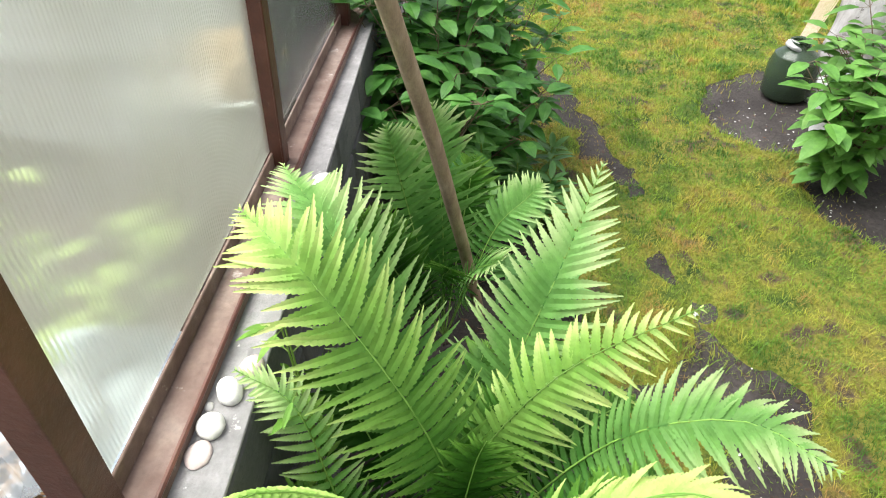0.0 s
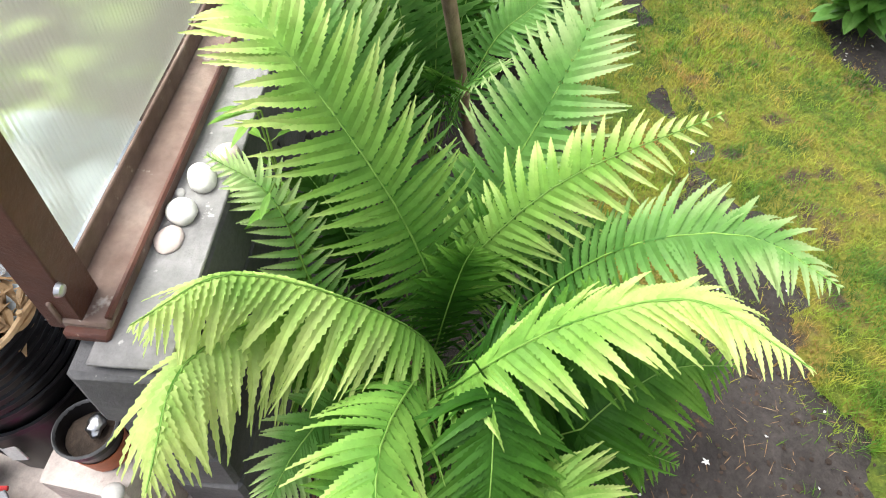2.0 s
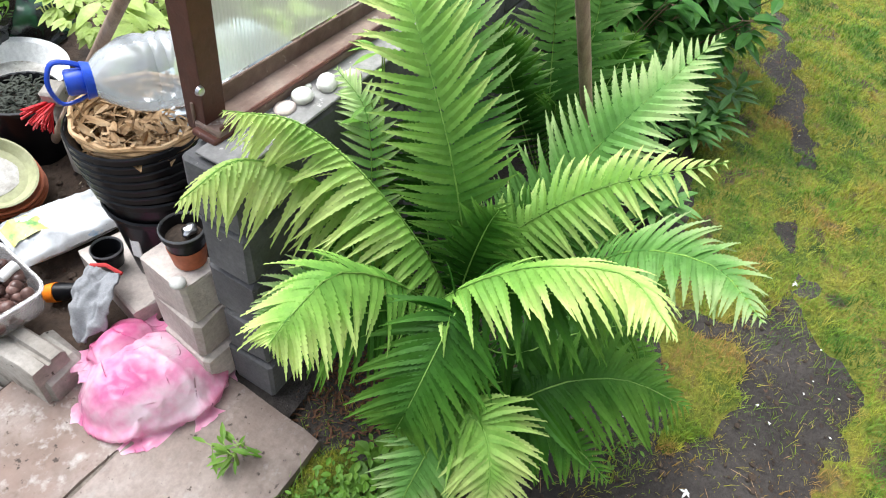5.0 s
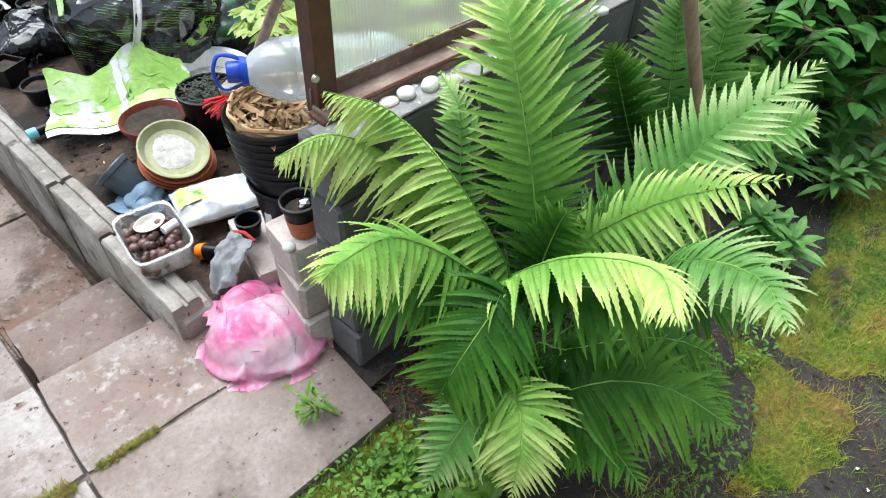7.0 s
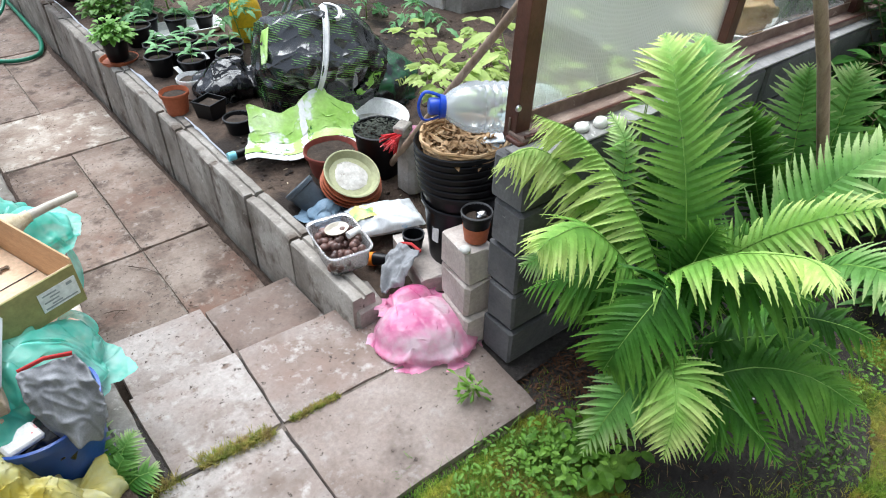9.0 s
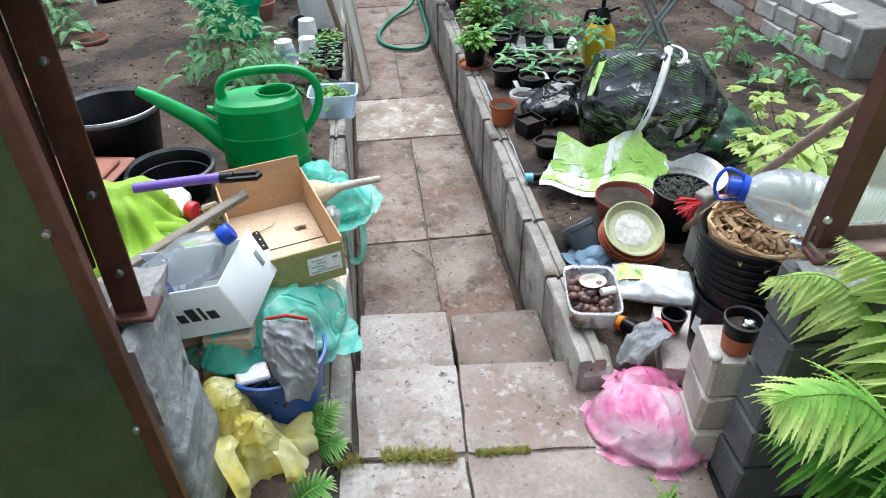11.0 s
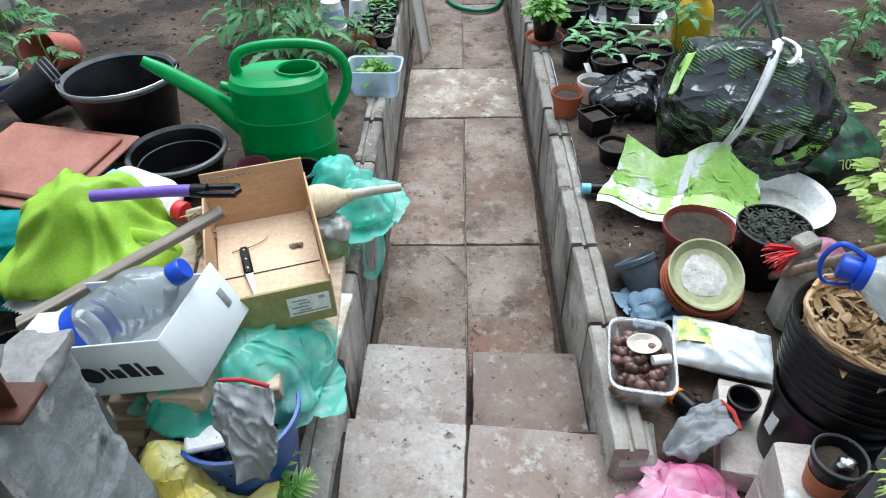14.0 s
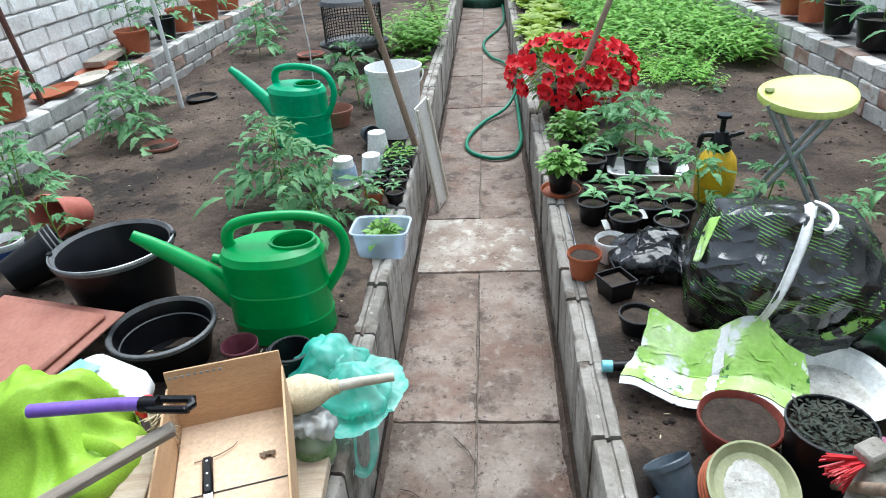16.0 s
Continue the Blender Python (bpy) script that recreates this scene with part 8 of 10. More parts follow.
tool = thing("hand_tool", 0.60, 1.045, 0.085, "hand tool with an orange and black grip on soil", "tool", "", -60)
part("grip", tube([(0.0, 0, 0.0), (0.055, 0, 0.012)], 0.026, 12, 0.020), M_BLACKPLASTIC, tool)
part("collar", tube([(-0.028, 0, -0.008), (0.0, 0, 0.0)], 0.026, 12, 0.028), M_ORANGE, tool, "orange collar")
sack = thing("fertilizer_sack", 0.755, 1.19, 0.07, "small white printed sack lying flat and wrinkled", "sack", "", -14)


def pillow(hx, hy, hz, amp, scale, seed):
    def fn(u, v, sg):
        x, y = (u - 0.5) * 2, (v - 0.5) * 2
        e = max(0, (1 - x * x)) ** 0.4 * max(0, (1 - y * y)) ** 0.4
        p = Vector((x * hx, y * hy, 0))
        p.z = sg * hz * e + crumple(p, amp, scale, seed + sg) * (0.35 + 0.65 * e) * (1 if sg > 0 else 0.2)
        return p
    bm = bmesh.new()
    n = 30
    for sg in (1, -1):
        g = [[bm.verts.new(fn(i / n, j / n, sg)) for j in range(n + 1)] for i in range(n + 1)]
        for i in range(n):
            for j in range(n):
                bm.faces.new((g[i][j], g[i + 1][j], g[i + 1][j + 1], g[i][j + 1]))
    bmesh.ops.remove_doubles(bm, verts=bm.verts, dist=0.0005)
    return bm


part("sack", mesh_of(pillow(0.145, 0.088, 0.036, 0.018, 8, 70), True, False), M_FERT, sack).matrix_basis = pose(0, 0, 0.06, 6, 4, 0)
part("print_patch", sheet(10, 8, lambda u, v: Vector((-0.135 + 0.10 * u, -0.03 + 0.085 * v, 0.092 + 0.016 * math.sin(u * 3) + crumple(Vector((u, v, 0)) * 0.1, 0.008, 14, 3)))), surf("yellow_orange_print", ((0.66, 0.42, 0.04), (0.72, 0.66, 0.2), (0.12, 0.35, 0.12)), 18, 0.4, 0.1, spots=(((0.7, 0.7, 0.7), 22, 0.58, 0.03),)), sack, "yellow and orange print")
pipe = thing("hose_connector", 0.445, 1.965, 0.175, "black pipe end with a light blue collar on the kerb", "pipe", "", -2)
part("pipe", tube([(0.03, 0, 0), (0.22, 0.01, 0.0)], 0.019, 12), M_BLACKPLASTIC, pipe)
part("collar", tube([(0.0, 0, 0), (0.035, 0, 0)], 0.021, 12), surf("light_blue_plastic", ((0.15, 0.42, 0.5), (0.2, 0.5, 0.58)), 8, 0.4, 0.1), pipe, "light blue collar")

# sacks of compost
bigsack = thing("compost_sack", 1.075, 2.22, 0.15, "large glossy black compost sack with green print, slumped", "sack", "compost sacks", -8)


def slumped_sack(ax, ay, az, seed, planes=34, n=64):
    """A full film sack: flat crumpled facets between sharp folds, sagging on its base."""
    rr = random.Random(seed)
    cuts = []
    for k in range(planes):
        d = Vector((rr.gauss(0, 1), rr.gauss(0, 1), rr.gauss(0.25, 1))).normalized()
        cuts.append((d, rr.uniform(0.80, 0.97)))
    bm = bmesh.new()
    bmesh.ops.create_uvsphere(bm, u_segments=2 * n, v_segments=n, radius=1)
    for v in bm.verts:
        d = v.co.normalized()
        r = min([1.12] + [h / max(0.05, d.dot(c)) for c, h in cuts])
        p = Vector((d.x * ax * r, d.y * ay * r, d.z * az * r))
        near = noise.voronoi(p * 7 + Vector((seed, 0, 0)))[0]
        fold = near[1] - near[0]
        fine = noise.voronoi(p * 17 + Vector((0, seed, 0)))[0]
        p += d * (0.020 * max(0, 0.35 - fold) + 0.007 * max(0, 0.4 - (fine[1] - fine[0])) + 0.010 * noise.noise(p * 5))
        low = az * 0.72
        p.z = max(p.z, -low) + low
        spread = 1 + 0.10 * max(0, 1 - p.z / 0.12)
        v.co = Vector((p.x * spread + 0.05 * p.z, p.y * spread, p.z))
    return mesh_of(bm, True, False)


body = slumped_sack(0.375, 0.28, 0.315, 8)
part("sack", body, M_SACK, bigsack)
line = spline([(-0.15, -0.33, 0.06), (-0.11, -0.28, 0.18), (-0.02, -0.20, 0.36), (0.04, -0.08, 0.50), (0.07, 0.02, 0.53)], 40)
part("white_strap", ribbon(line, body, 0.010, 0.022, 0.042), M_WHITESTRAP, bigsack, "white twisted strap")
line = spline([(0.07, 0.03, 0.53), (0.115, -0.02, 0.52), (0.11, -0.09, 0.46), (0.05, -0.11, 0.45)], 24)
part("white_strap", ribbon(line, body, 0.014, 0.016, 0.022), M_WHITESTRAP, bigsack, "white twisted strap")
line = spline([(-0.30, -0.10, 0.30), (-0.26, -0.02, 0.37), (-0.20, 0.06, 0.42)], 14)
part("leaf_print", ribbon(line, body, 0.004, 0.05, 0.085), M_SACKLIME, bigsack, "pale green leaf print")
line = spline([(0.10, -0.27, 0.10), (0.20, -0.23, 0.17), (0.30, -0.16, 0.27)], 20)
part("lettering_print", ribbon(line, body, 0.004, 0.05, 0.07), M_SACKTEXT, bigsack, "lime green print")
sack2 = thing("compost_sack", 1.43, 2.16, 0.15, "green and black compost sack lying behind another", "sack", "compost sacks", 20)
part("sack", film_bag(0.22, 0.19, lumps((0, 0, 0.18, 0.15, 0.20, 3)), 1.12, 50, 83, 0.15, 60, 0.012, 0.4), surf("green_black_sack", ((0.012, 0.05, 0.02), (0.02, 0.10, 0.04)), 5, 0.25, 0.3, 20, spec=0.6, spots=(((0.01, 0.012, 0.012), 3, 0.52, 0.05),), jitter=0), sack2)
fc = bpy.data.curves.new("volume_mark", "FONT")
fc.body, fc.size, fc.extrude = "70L", 0.055, 0.0008
fc.materials.append(surf("olive_print", ((0.35, 0.40, 0.10), (0.42, 0.46, 0.15)), 8, 0.5, 0))
o = new("volume_print", fc)
o.parent = sack2
o.matrix_basis = pose(-0.02, -0.172, 0.135, 62, 0, -12) @ pose(0, 0, 0, 0, 0, 180)
flat = thing("flattened_sack", 0.815, 1.89, 0.18, "empty lime and white sack spread flat over pots", "sack", "compost sacks", -17)


def flat_rest(x, y):
    """What the empty sack lies on: pots at its front, the full sack behind."""
    return 0.02 + 0.16 * np.clip((y + 0.02) / 0.16, 0, 1) + 0.02 * np.sin(x * 16)


u_, v_ = np.meshgrid(np.linspace(-1, 1, 84), np.linspace(-1, 1, 60), indexing="ij")
P_ = np.stack((u_ * (0.265 - 0.03 * v_), v_ * 0.105 - 0.022 * u_ * u_ + 0.014 * np.sin(u_ * 5), np.zeros_like(u_)), -1)
P_[..., 2] = flat_rest(P_[..., 0], P_[..., 1]) + 0.015 + 0.010 * np.sin(u_ * 9 + v_ * 4) + 0.005 * np.sin(u_ * 17 - v_ * 7) + 0.005 * np.sin(u_ * 5 - v_ * 13)
P_ = settle(P_, 1.035, flat_rest, 50, 0.001, 0.35)
part("film", grid_mesh(P_), M_SACKLIME, flat)
hem = np.stack([P_[:, 0] + np.array((0, -0.003 - 0.024 * k / 4, -0.002 - 0.012 * k / 4)) for k in range(5)], 1)
part("white_hem", grid_mesh(hem), M_WHITESTRAP, flat, "white folded hem")
band = np.stack([P_[34 + int(6 * k / 59) : 40 + int(6 * k / 59), k] + np.array((0, 0, 0.004)) for k in range(58)], 1)
part("white_fold", grid_mesh(band), M_WHITESTRAP, flat, "white twisted fold across the print")
pot(0.70, 1.98, 0.08, 0.09, 0.09, M_BLACKPLASTIC, "black plant pot under the flattened sack", soil=0.6)
pot(1.00, 1.93, 0.07, 0.10, 0.10, M_BLACKPLASTIC, "black plant pot under the flattened sack", soil=0.6)
basin = thing("enamel_basin", 1.155, 1.865, 0.135, "white enamel basin with dried lime inside", "basin", "", 0, 4, 0)
part("basin", lathe(((0.0, 0.0), (0.12, 0.0), (0.165, 0.06), (0.185, 0.066), (0.186, 0.072), (0.16, 0.068), (0.115, 0.008), (0.0, 0.008)), 36), M_WHITEPL, basin)
bm = lathe(((0.0, 0.022), (0.08, 0.020), (0.125, 0.014)), 26)
part("residue", bm, M_DRIED, basin, "dried white lime")
wb_ = thing("bucket", 0.985, 1.545, 0.085, "black bucket full of pulled weeds", "bucket")
pot_parts(wb_, 0.115, 0.235, M_BLACKPLASTIC, 0.85, rb=0.8)
lv = Leaves()
rr = random.Random(15)
for k in range(340):
    a, r = rr.random() * 6.28, 0.10 * math.sqrt(rr.random())
    lv.oval((r * math.cos(a), r * math.sin(a), 0.205 + 0.03 * rr.random()), (rr.gauss(0, 1), rr.gauss(0, 1), 0.4), (0, 0, 1), 0.030, 0.010, n=3)
tagged(part("weed_heap", lv.mesh(), surf("wilted_weed", ((0.02, 0.026, 0.018), (0.055, 0.06, 0.045)), 20, 0.8, 0.1), wb_, "wilted weeds"), kind="stuff")
rb_ = thing("red_brush", 0.935, 1.36, 0.25, "red bristled brush lying by a bucket", "brush", "", 30)
bm = bmesh.new()
for k in range(60):
    a, b = rr.uniform(-0.5, 0.5), rr.uniform(-0.4, 0.4)
    add_tube(bm, [(0.02 * a, 0.03 * b, 0.0), (-0.085 * math.cos(a), 0.10 * b, 0.085 * a)], 0.003, 4, 0.002)
part("bristles", bm, M_REDPL, rb_)
part("head", box(0.035, 0, 0.01, 0.07, 0.06, 0.05, 0.008), M_KERB, rb_, "grey block head")
rb_.matrix_basis = pose(0.965, 1.37, 0.36, 0, -10, 20)
lump = thing("concrete_lump", 1.01, 1.34, 0.09, "grey concrete lump behind the brush", "concrete")
bm = box(0, 0, 0.125, 0.10, 0.11, 0.26, 0.02)
for v in bm.verts:
    v.co += v.co.normalized() * 0.012 * noise.noise(v.co * 20)
part("lump", bm, M_KERB, lump)
stick = thing("broom_stick", 1.0, 1.55, 0.08, "old wooden broomstick leaning on the door post", "stick")
part("shaft", tube([(0, 0, 0), (-0.075, -0.39, 0.42), (-0.19, -0.985, 1.06)], 0.015, 10, 0.013), M_STICK, stick)
pinkb = thing("plastic_bag", 1.14, 1.50, 0.20, "small pink plastic bag behind the bucket", "bag")
part("film", film_bag(0.085, 0.07, lumps((0, 0, 0.07, 0.05, 0.09, 2.2)), 1.2, 36, 95), M_PINKBAG, pinkb)
plastic_bag("sack_behind_glass", pose(1.10, 0.78, 0.08, 0, 0, -11), film_bag(0.34, 0.20, lumps((0, 0, 0.30, 0.16, 0.52, 2.6)), 1.1, 40, 97), surf("pale_blue_white_film", ((0.48, 0.58, 0.66), (0.70, 0.74, 0.77)), 3, 0.4, 0.2), "pale blue and white film bundle behind the glazing", 97)
bush("leafy_plant", 1.35, 0.98, 0.08, "leafy green plant behind the glazing", "plant", 12, 0.12, M_CURRANT, 0.75, 0.35, 120, 98, M_STEM, lw=0.6)
ba = thing("gourd_bowl", 2.30, 0.72, 0.10, "pale bowl with a dry brown root ball behind clear glass", "bowl")
part("stand", lathe(((0.0, 0.0), (0.17, 0.0), (0.17, 0.56), (0.0, 0.56)), 20), M_KERB, ba)
part("bowl", lathe(((0.0, 0.56), (0.12, 0.56), (0.20, 0.62), (0.205, 0.63), (0.19, 0.63), (0.12, 0.57), (0.0, 0.57)), 28), M_WHITEPL, ba)
part("root_ball", bag_mesh(0.13, 0.13, 0.10, 0.03, 14, 99, 4, 0.3), M_WICKER, ba, "dry brown root ball").matrix_basis = pose(0, 0, 0.60)

# currant bush by the glazing
cb = thing("currant_bush", 1.42, 1.45, 0.08, "young currant bush with pale green lobed leaves", "shrub")
rr = random.Random(44)
lv, bm = Leaves(), bmesh.new()
for i in range(9):
    a = rr.random() * 6.28
    pts = spline([(0, 0, 0), (0.10 * math.cos(a), 0.10 * math.sin(a), 0.30), (0.26 * math.cos(a), 0.26 * math.sin(a), 0.45 + 0.25 * rr.random())], 8)
    add_tube(bm, pts, 0.005, 5, 0.002)
    for k in range(17):
        p = pts[rr.randrange(2, 9)]
        b = rr.random() * 6.28
        dd = Vector((math.cos(b), math.sin(b), rr.uniform(-0.2, 0.4)))
        c = p + dd * 0.05
        add_tube(bm, [p, c], 0.0012, 3)
        s = rr.uniform(0.04, 0.062)
        for j in range(5):
            q = b + (j - 2) * 0.62
            lv.oval(c, (math.cos(q), math.sin(q), dd.z - 0.1), (0, 0, 1), s * (1.15 - 0.17 * abs(j - 2)), s * 0.72, 0.08, 0.3, 0.12, n=5)
tagged(part("stems", bm, M_TWIG, cb), kind="stuff")
part("leaves", lv.mesh(), M_CURRANT, cb)

# ---- middle and far part of the beds ----
hb = thing("herb_box", -0.425, 2.775, 0.195, "clear plastic box with a small green herb pot", "box", "", -3)
part("box", rounded_tub(0.128, 0.095, 0.135), M_CLEARBOX, hb).visible_shadow = False
bushy_pot(-0.415, 2.785, 0.205, 0.048, 0.07, M_BLACKPLASTIC, "small bright green herb in a pot", 301, 0.075, 0.07, 60, 0.055, M_BASIL, name="herb_pot", group="")
tomato(-1.00, 3.22, 0.20, 0.46, 311, n=13, leaf=0.34)
tomato(-0.78, 3.05, 0.20, 0.30, 312, n=9, leaf=0.28)
tomato(-1.12, 3.45, 0.20, 0.38, 319, n=10, leaf=0.32)
tomato(-2.44, 4.46, 0.20, 0.36, 313, n=13, leaf=0.34)
tomato(-2.40, 3.17, 0.20, 0.40, 314, n=11, leaf=0.30)
tomato(-1.90, 2.70, 0.20, 0.34, 315, n=9, leaf=0.20)
tomato(-2.75, 3.55, 0.20, 0.50, 316, n=13, leaf=0.26)
tomato(-0.92, 5.05, 0.20, 0.46, 317, n=13, leaf=0.32)
tomato(-0.55, 3.18, 0.20, 0.22, 318, n=9, leaf=0.13)
tomato(-2.75, 5.25, 0.20, 0.46, 320, n=10, leaf=0.24)
tomato(-2.35, 7.1, 0.20, 0.5, 321, n=12, leaf=0.3)
tomato(-2.6, 8.2, 0.20, 0.5, 322, n=12, leaf=0.3)
for k, (x, y, r, h, m_, soil) in enumerate(((-0.62, 3.98, 0.075, 0.15, M_WHITEPL, 0), (-0.60, 3.62, 0.07, 0.14, M_WHITEPL, 0), (-0.74, 3.52, 0.075, 0.16, M_WHITEPL, 0))):
    t = pot(x, y, 0.21, r, h, m_, "white plastic tub upturned on soil", soil=0, group="white tubs")
    t.matrix_basis = pose(x, y, 0.21 + h, 180, 0, 0)
    if k == 2:
        part("label", lathe(((0.076 * 0.86, 0.04), (0.076 * 0.93, 0.11)), 20, caps=False), surf("pale_blue_print", ((0.2, 0.35, 0.6), (0.6, 0.68, 0.75)), 20, 0.5, 0), t, "blue printed label")
t = pot(-0.72, 4.28, 0.26, 0.06, 0.12, M_SLATEPOT, "grey plastic pot lying on soil", soil=0)
t.matrix_basis = pose(-0.74, 4.26, 0.26, 80, 0, 30)
for k in range(6):
    seedling_pot(-0.43 - 0.11 * (k % 2), 3.28 + 0.16 * (k // 2), 0.20, 0.052, 0.075, M_BLACKPLASTIC if k != 1 else M_TERRA, "small pot with green seedlings on the kerb side", 330 + k, 7, 0.06)
tr = thing("seedling_tray", -0.48, 3.88, 0.20, "black cell tray with green seedlings", "tray")
part("tray", box(0, 0, 0.03, 0.19, 0.26, 0.06, 0.006), M_BLACKPLASTIC, tr)
lv = Leaves()
rr = random.Random(4)
for k in range(60):
    x, y, a = rr.uniform(-0.08, 0.08), rr.uniform(-0.11, 0.11), rr.random() * 6.28
    lv.oval((x, y, 0.06 + 0.03 * rr.random()), (math.cos(a), math.sin(a), 0.3), (0, 0, 1), 0.05, 0.018, n=3)
part("seedlings", lv.mesh(), M_BASIL, tr)
wbk = thing("white_bucket", -0.545, 4.42, 0.20, "tall white plastic bucket standing on soil", "bucket", "", 10)
part("body", lathe(((0.0, 0.0), (0.145, 0.0), (0.172, 0.42), (0.185, 0.425), (0.188, 0.455), (0.178, 0.457), (0.166, 0.42), (0.140, 0.012), (0.0, 0.012)), 32), M_WHITEPL, wbk)
part("wire_handle", tube([(0.19 * math.cos(a), -0.05 - 0.10 * math.sin(a), 0.42 - 0.10 * math.sin(a)) for a in np.linspace(-0.1, 1.2, 12)], 0.004, 6), M_WHITEPL, wbk)
bd = thing("white_board", -0.30, 3.86, -0.15, "narrow white-painted board leaning against the kerb", "board", "", 0)
bm = bmesh.new()
a0, a1 = Vector((0.045, 0.26, -0.06)), Vector((-0.045, 0.20, 0.66))
ax = (a1 - a0).normalized()
sd = ax.cross(Vector((0.95, -0.30, 0.10))).normalized()
nn = ax.cross(sd)
ln = (a1 - a0).length
mb = Matrix((ax, sd, nn)).transposed().to_4x4()
mb.translation = a0
add_box(bm, ln / 2, 0, 0, ln, 0.20, 0.014, 0.004)
bm.transform(mb)
part("panel", bm, surf("chipped_white_paint", ((0.6, 0.57, 0.52), (0.7, 0.68, 0.64)), 9, 0.6, 0.2, spots=(((0.3, 0.24, 0.18), 12, 0.64, 0.05),)), bd)
for s_ in (-1, 1):
    bm = box(ln / 2, s_ * 0.088, -0.013, ln * 0.96, 0.022, 0.014, 0.003)
    bm.transform(mb)
    part("rail", bm, M_CREAM, bd)
for nm, p0, p1 in (("wooden_stake", (-0.39, 4.13, 0.15), (-0.72, 4.1, 1.55)), ("wooden_stake", (-0.46, 7.8, 0.15), (-0.75, 7.8, 1.4)), ("wooden_stake", (0.535, 4.52, 0.12), (1.12, 4.62, 1.7))):
    t = thing(nm, *p0, "brown wooden stake leaning out of the bed", "stake", "stakes")
    part("shaft", tube([(0, 0, 0), Vector(p1) - Vector(p0)], 0.021, 10, 0.018), M_STICK, t)
t = thing("plastic_rod", -2.42, 5.23, 0.15, "thin white plastic rod stuck in the soil", "rod")
part("rod", tube([(0, 0, 0), (-0.02, -0.02, 1.1)], 0.018, 8), M_WHITEPL, t)
t = thing("iron_stake", -3.0, 4.42, 0.45, "rusty iron bar leaning on the wall", "bar")
part("bar", tube([(0, 0, 0), (-0.2, 0.1, 1.1)], 0.02, 8), M_RUST, t)
t = thing("string", -1.45, 5.75, 0.22, "white string hanging with knots", "string")
part("cord", tube([(0, 0, 0), (0.01, 0, 0.3), (-0.03, 0, 0.9)], 0.005, 5), M_WHITEPL, t)

gr = thing("grill", -1.17, 6.35, 0.18, "black iron fire bowl with a mesh guard", "grill")
part("bowl", lathe(((0.0, 0.16), (0.18, 0.17), (0.29, 0.24), (0.32, 0.25), (0.32, 0.27), (0.28, 0.26), (0.17, 0.19), (0.0, 0.18)), 30), M_GRILL, gr)
for k in range(3):
    a = k * 2.09 + 0.5
    part("leg", tube([(0.20 * math.cos(a), 0.20 * math.sin(a), 0.19), (0.29 * math.cos(a), 0.29 * math.sin(a), 0.0)], 0.014, 6), M_GRILL, gr)
bm = bmesh.new()
for k in range(29):
    a = math.pi * k / 28
    add_tube(bm, [(0.27 * math.cos(a), 0.27 * math.sin(a), 0.26), (0.27 * math.cos(a), 0.27 * math.sin(a), 0.62)], 0.005, 4)
for z in np.linspace(0.29, 0.60, 12):
    add_tube(bm, [(0.27 * math.cos(a), 0.27 * math.sin(a), z) for a in np.linspace(0, math.pi, 17)], 0.005, 4)
part("mesh_guard", bm, M_GRILL, gr)
part("lid", lathe(((0.0, 0.66), (0.26, 0.64), (0.29, 0.61), (0.27, 0.61), (0.0, 0.64)), 28), M_GRILL, gr, "black lid plate")
bm = bmesh.new()
for k in range(9):
    y = -0.12 + 0.03 * k
    w = math.sqrt(max(0.0, 0.13 ** 2 - y * y)) + 0.02
    add_box(bm, 0.05, y, 0.275, 2 * w, 0.008, 0.008, 0)
for k in range(5):
    add_box(bm, 0.05 - 0.10 + 0.05 * k, 0, 0.281, 0.008, 0.22, 0.006, 0)
part("grate", bm, M_STEEL, gr, "light steel grate")

for k, (x, y, r) in enumerate(((-2.16, 4.25, 0.12), (-2.33, 5.42, 0.13), (-1.75, 6.9, 0.14), (-1.02, 4.62, 0.13))):
    t = pot(x, y, 0.19 if k < 3 else 0.20, r, 0.05 if k < 3 else 0.13, M_TERRASHEET if k != 1 else M_BLACKPLASTIC, "plant pot sunk in the soil", soil=0.5, group="sunk pots")
# ledge on the left: pots and saucers
for k, (x, y, r, h, m_) in enumerate(((-3.06, 5.95, 0.15, 0.20, M_TERRA), (-3.05, 6.55, 0.12, 0.2, M_BLACKPLASTIC), (-3.05, 6.95, 0.14, 0.22, M_TERRA), (-3.05, 7.6, 0.16, 0.22, M_TERRA), (-3.05, 8.3, 0.16, 0.24, M_TERRA), (-3.0, 4.05, 0.15, 0.28, M_TERRA))):
    tomato(x, y, 0.515, 0.30 if k != 5 else 0.06, 400 + k, "potted plant on the brick ledge", 7, 0.24, M_TOMATO, "potted_plant", "pots on the ledge", in_pot=(r, h, m_))
for k, (x, y, m_) in enumerate(((-3.02, 4.62, M_TERRA), (-2.97, 4.95, M_CREAM), (-3.05, 5.25, M_TERRA))):
    saucer(x, y, 0.515, 0.17, m_, "plant saucer lying on the brick ledge", None, 5, -6)
single("old_plank", box(0, 0, 0, 0.16, 0.9, 0.05, 0.006), M_GREYWOOD, "old grey plank lying on the brick ledge", "plank", pose(-3.17, 5.75, 0.56, 0, 0, 8))
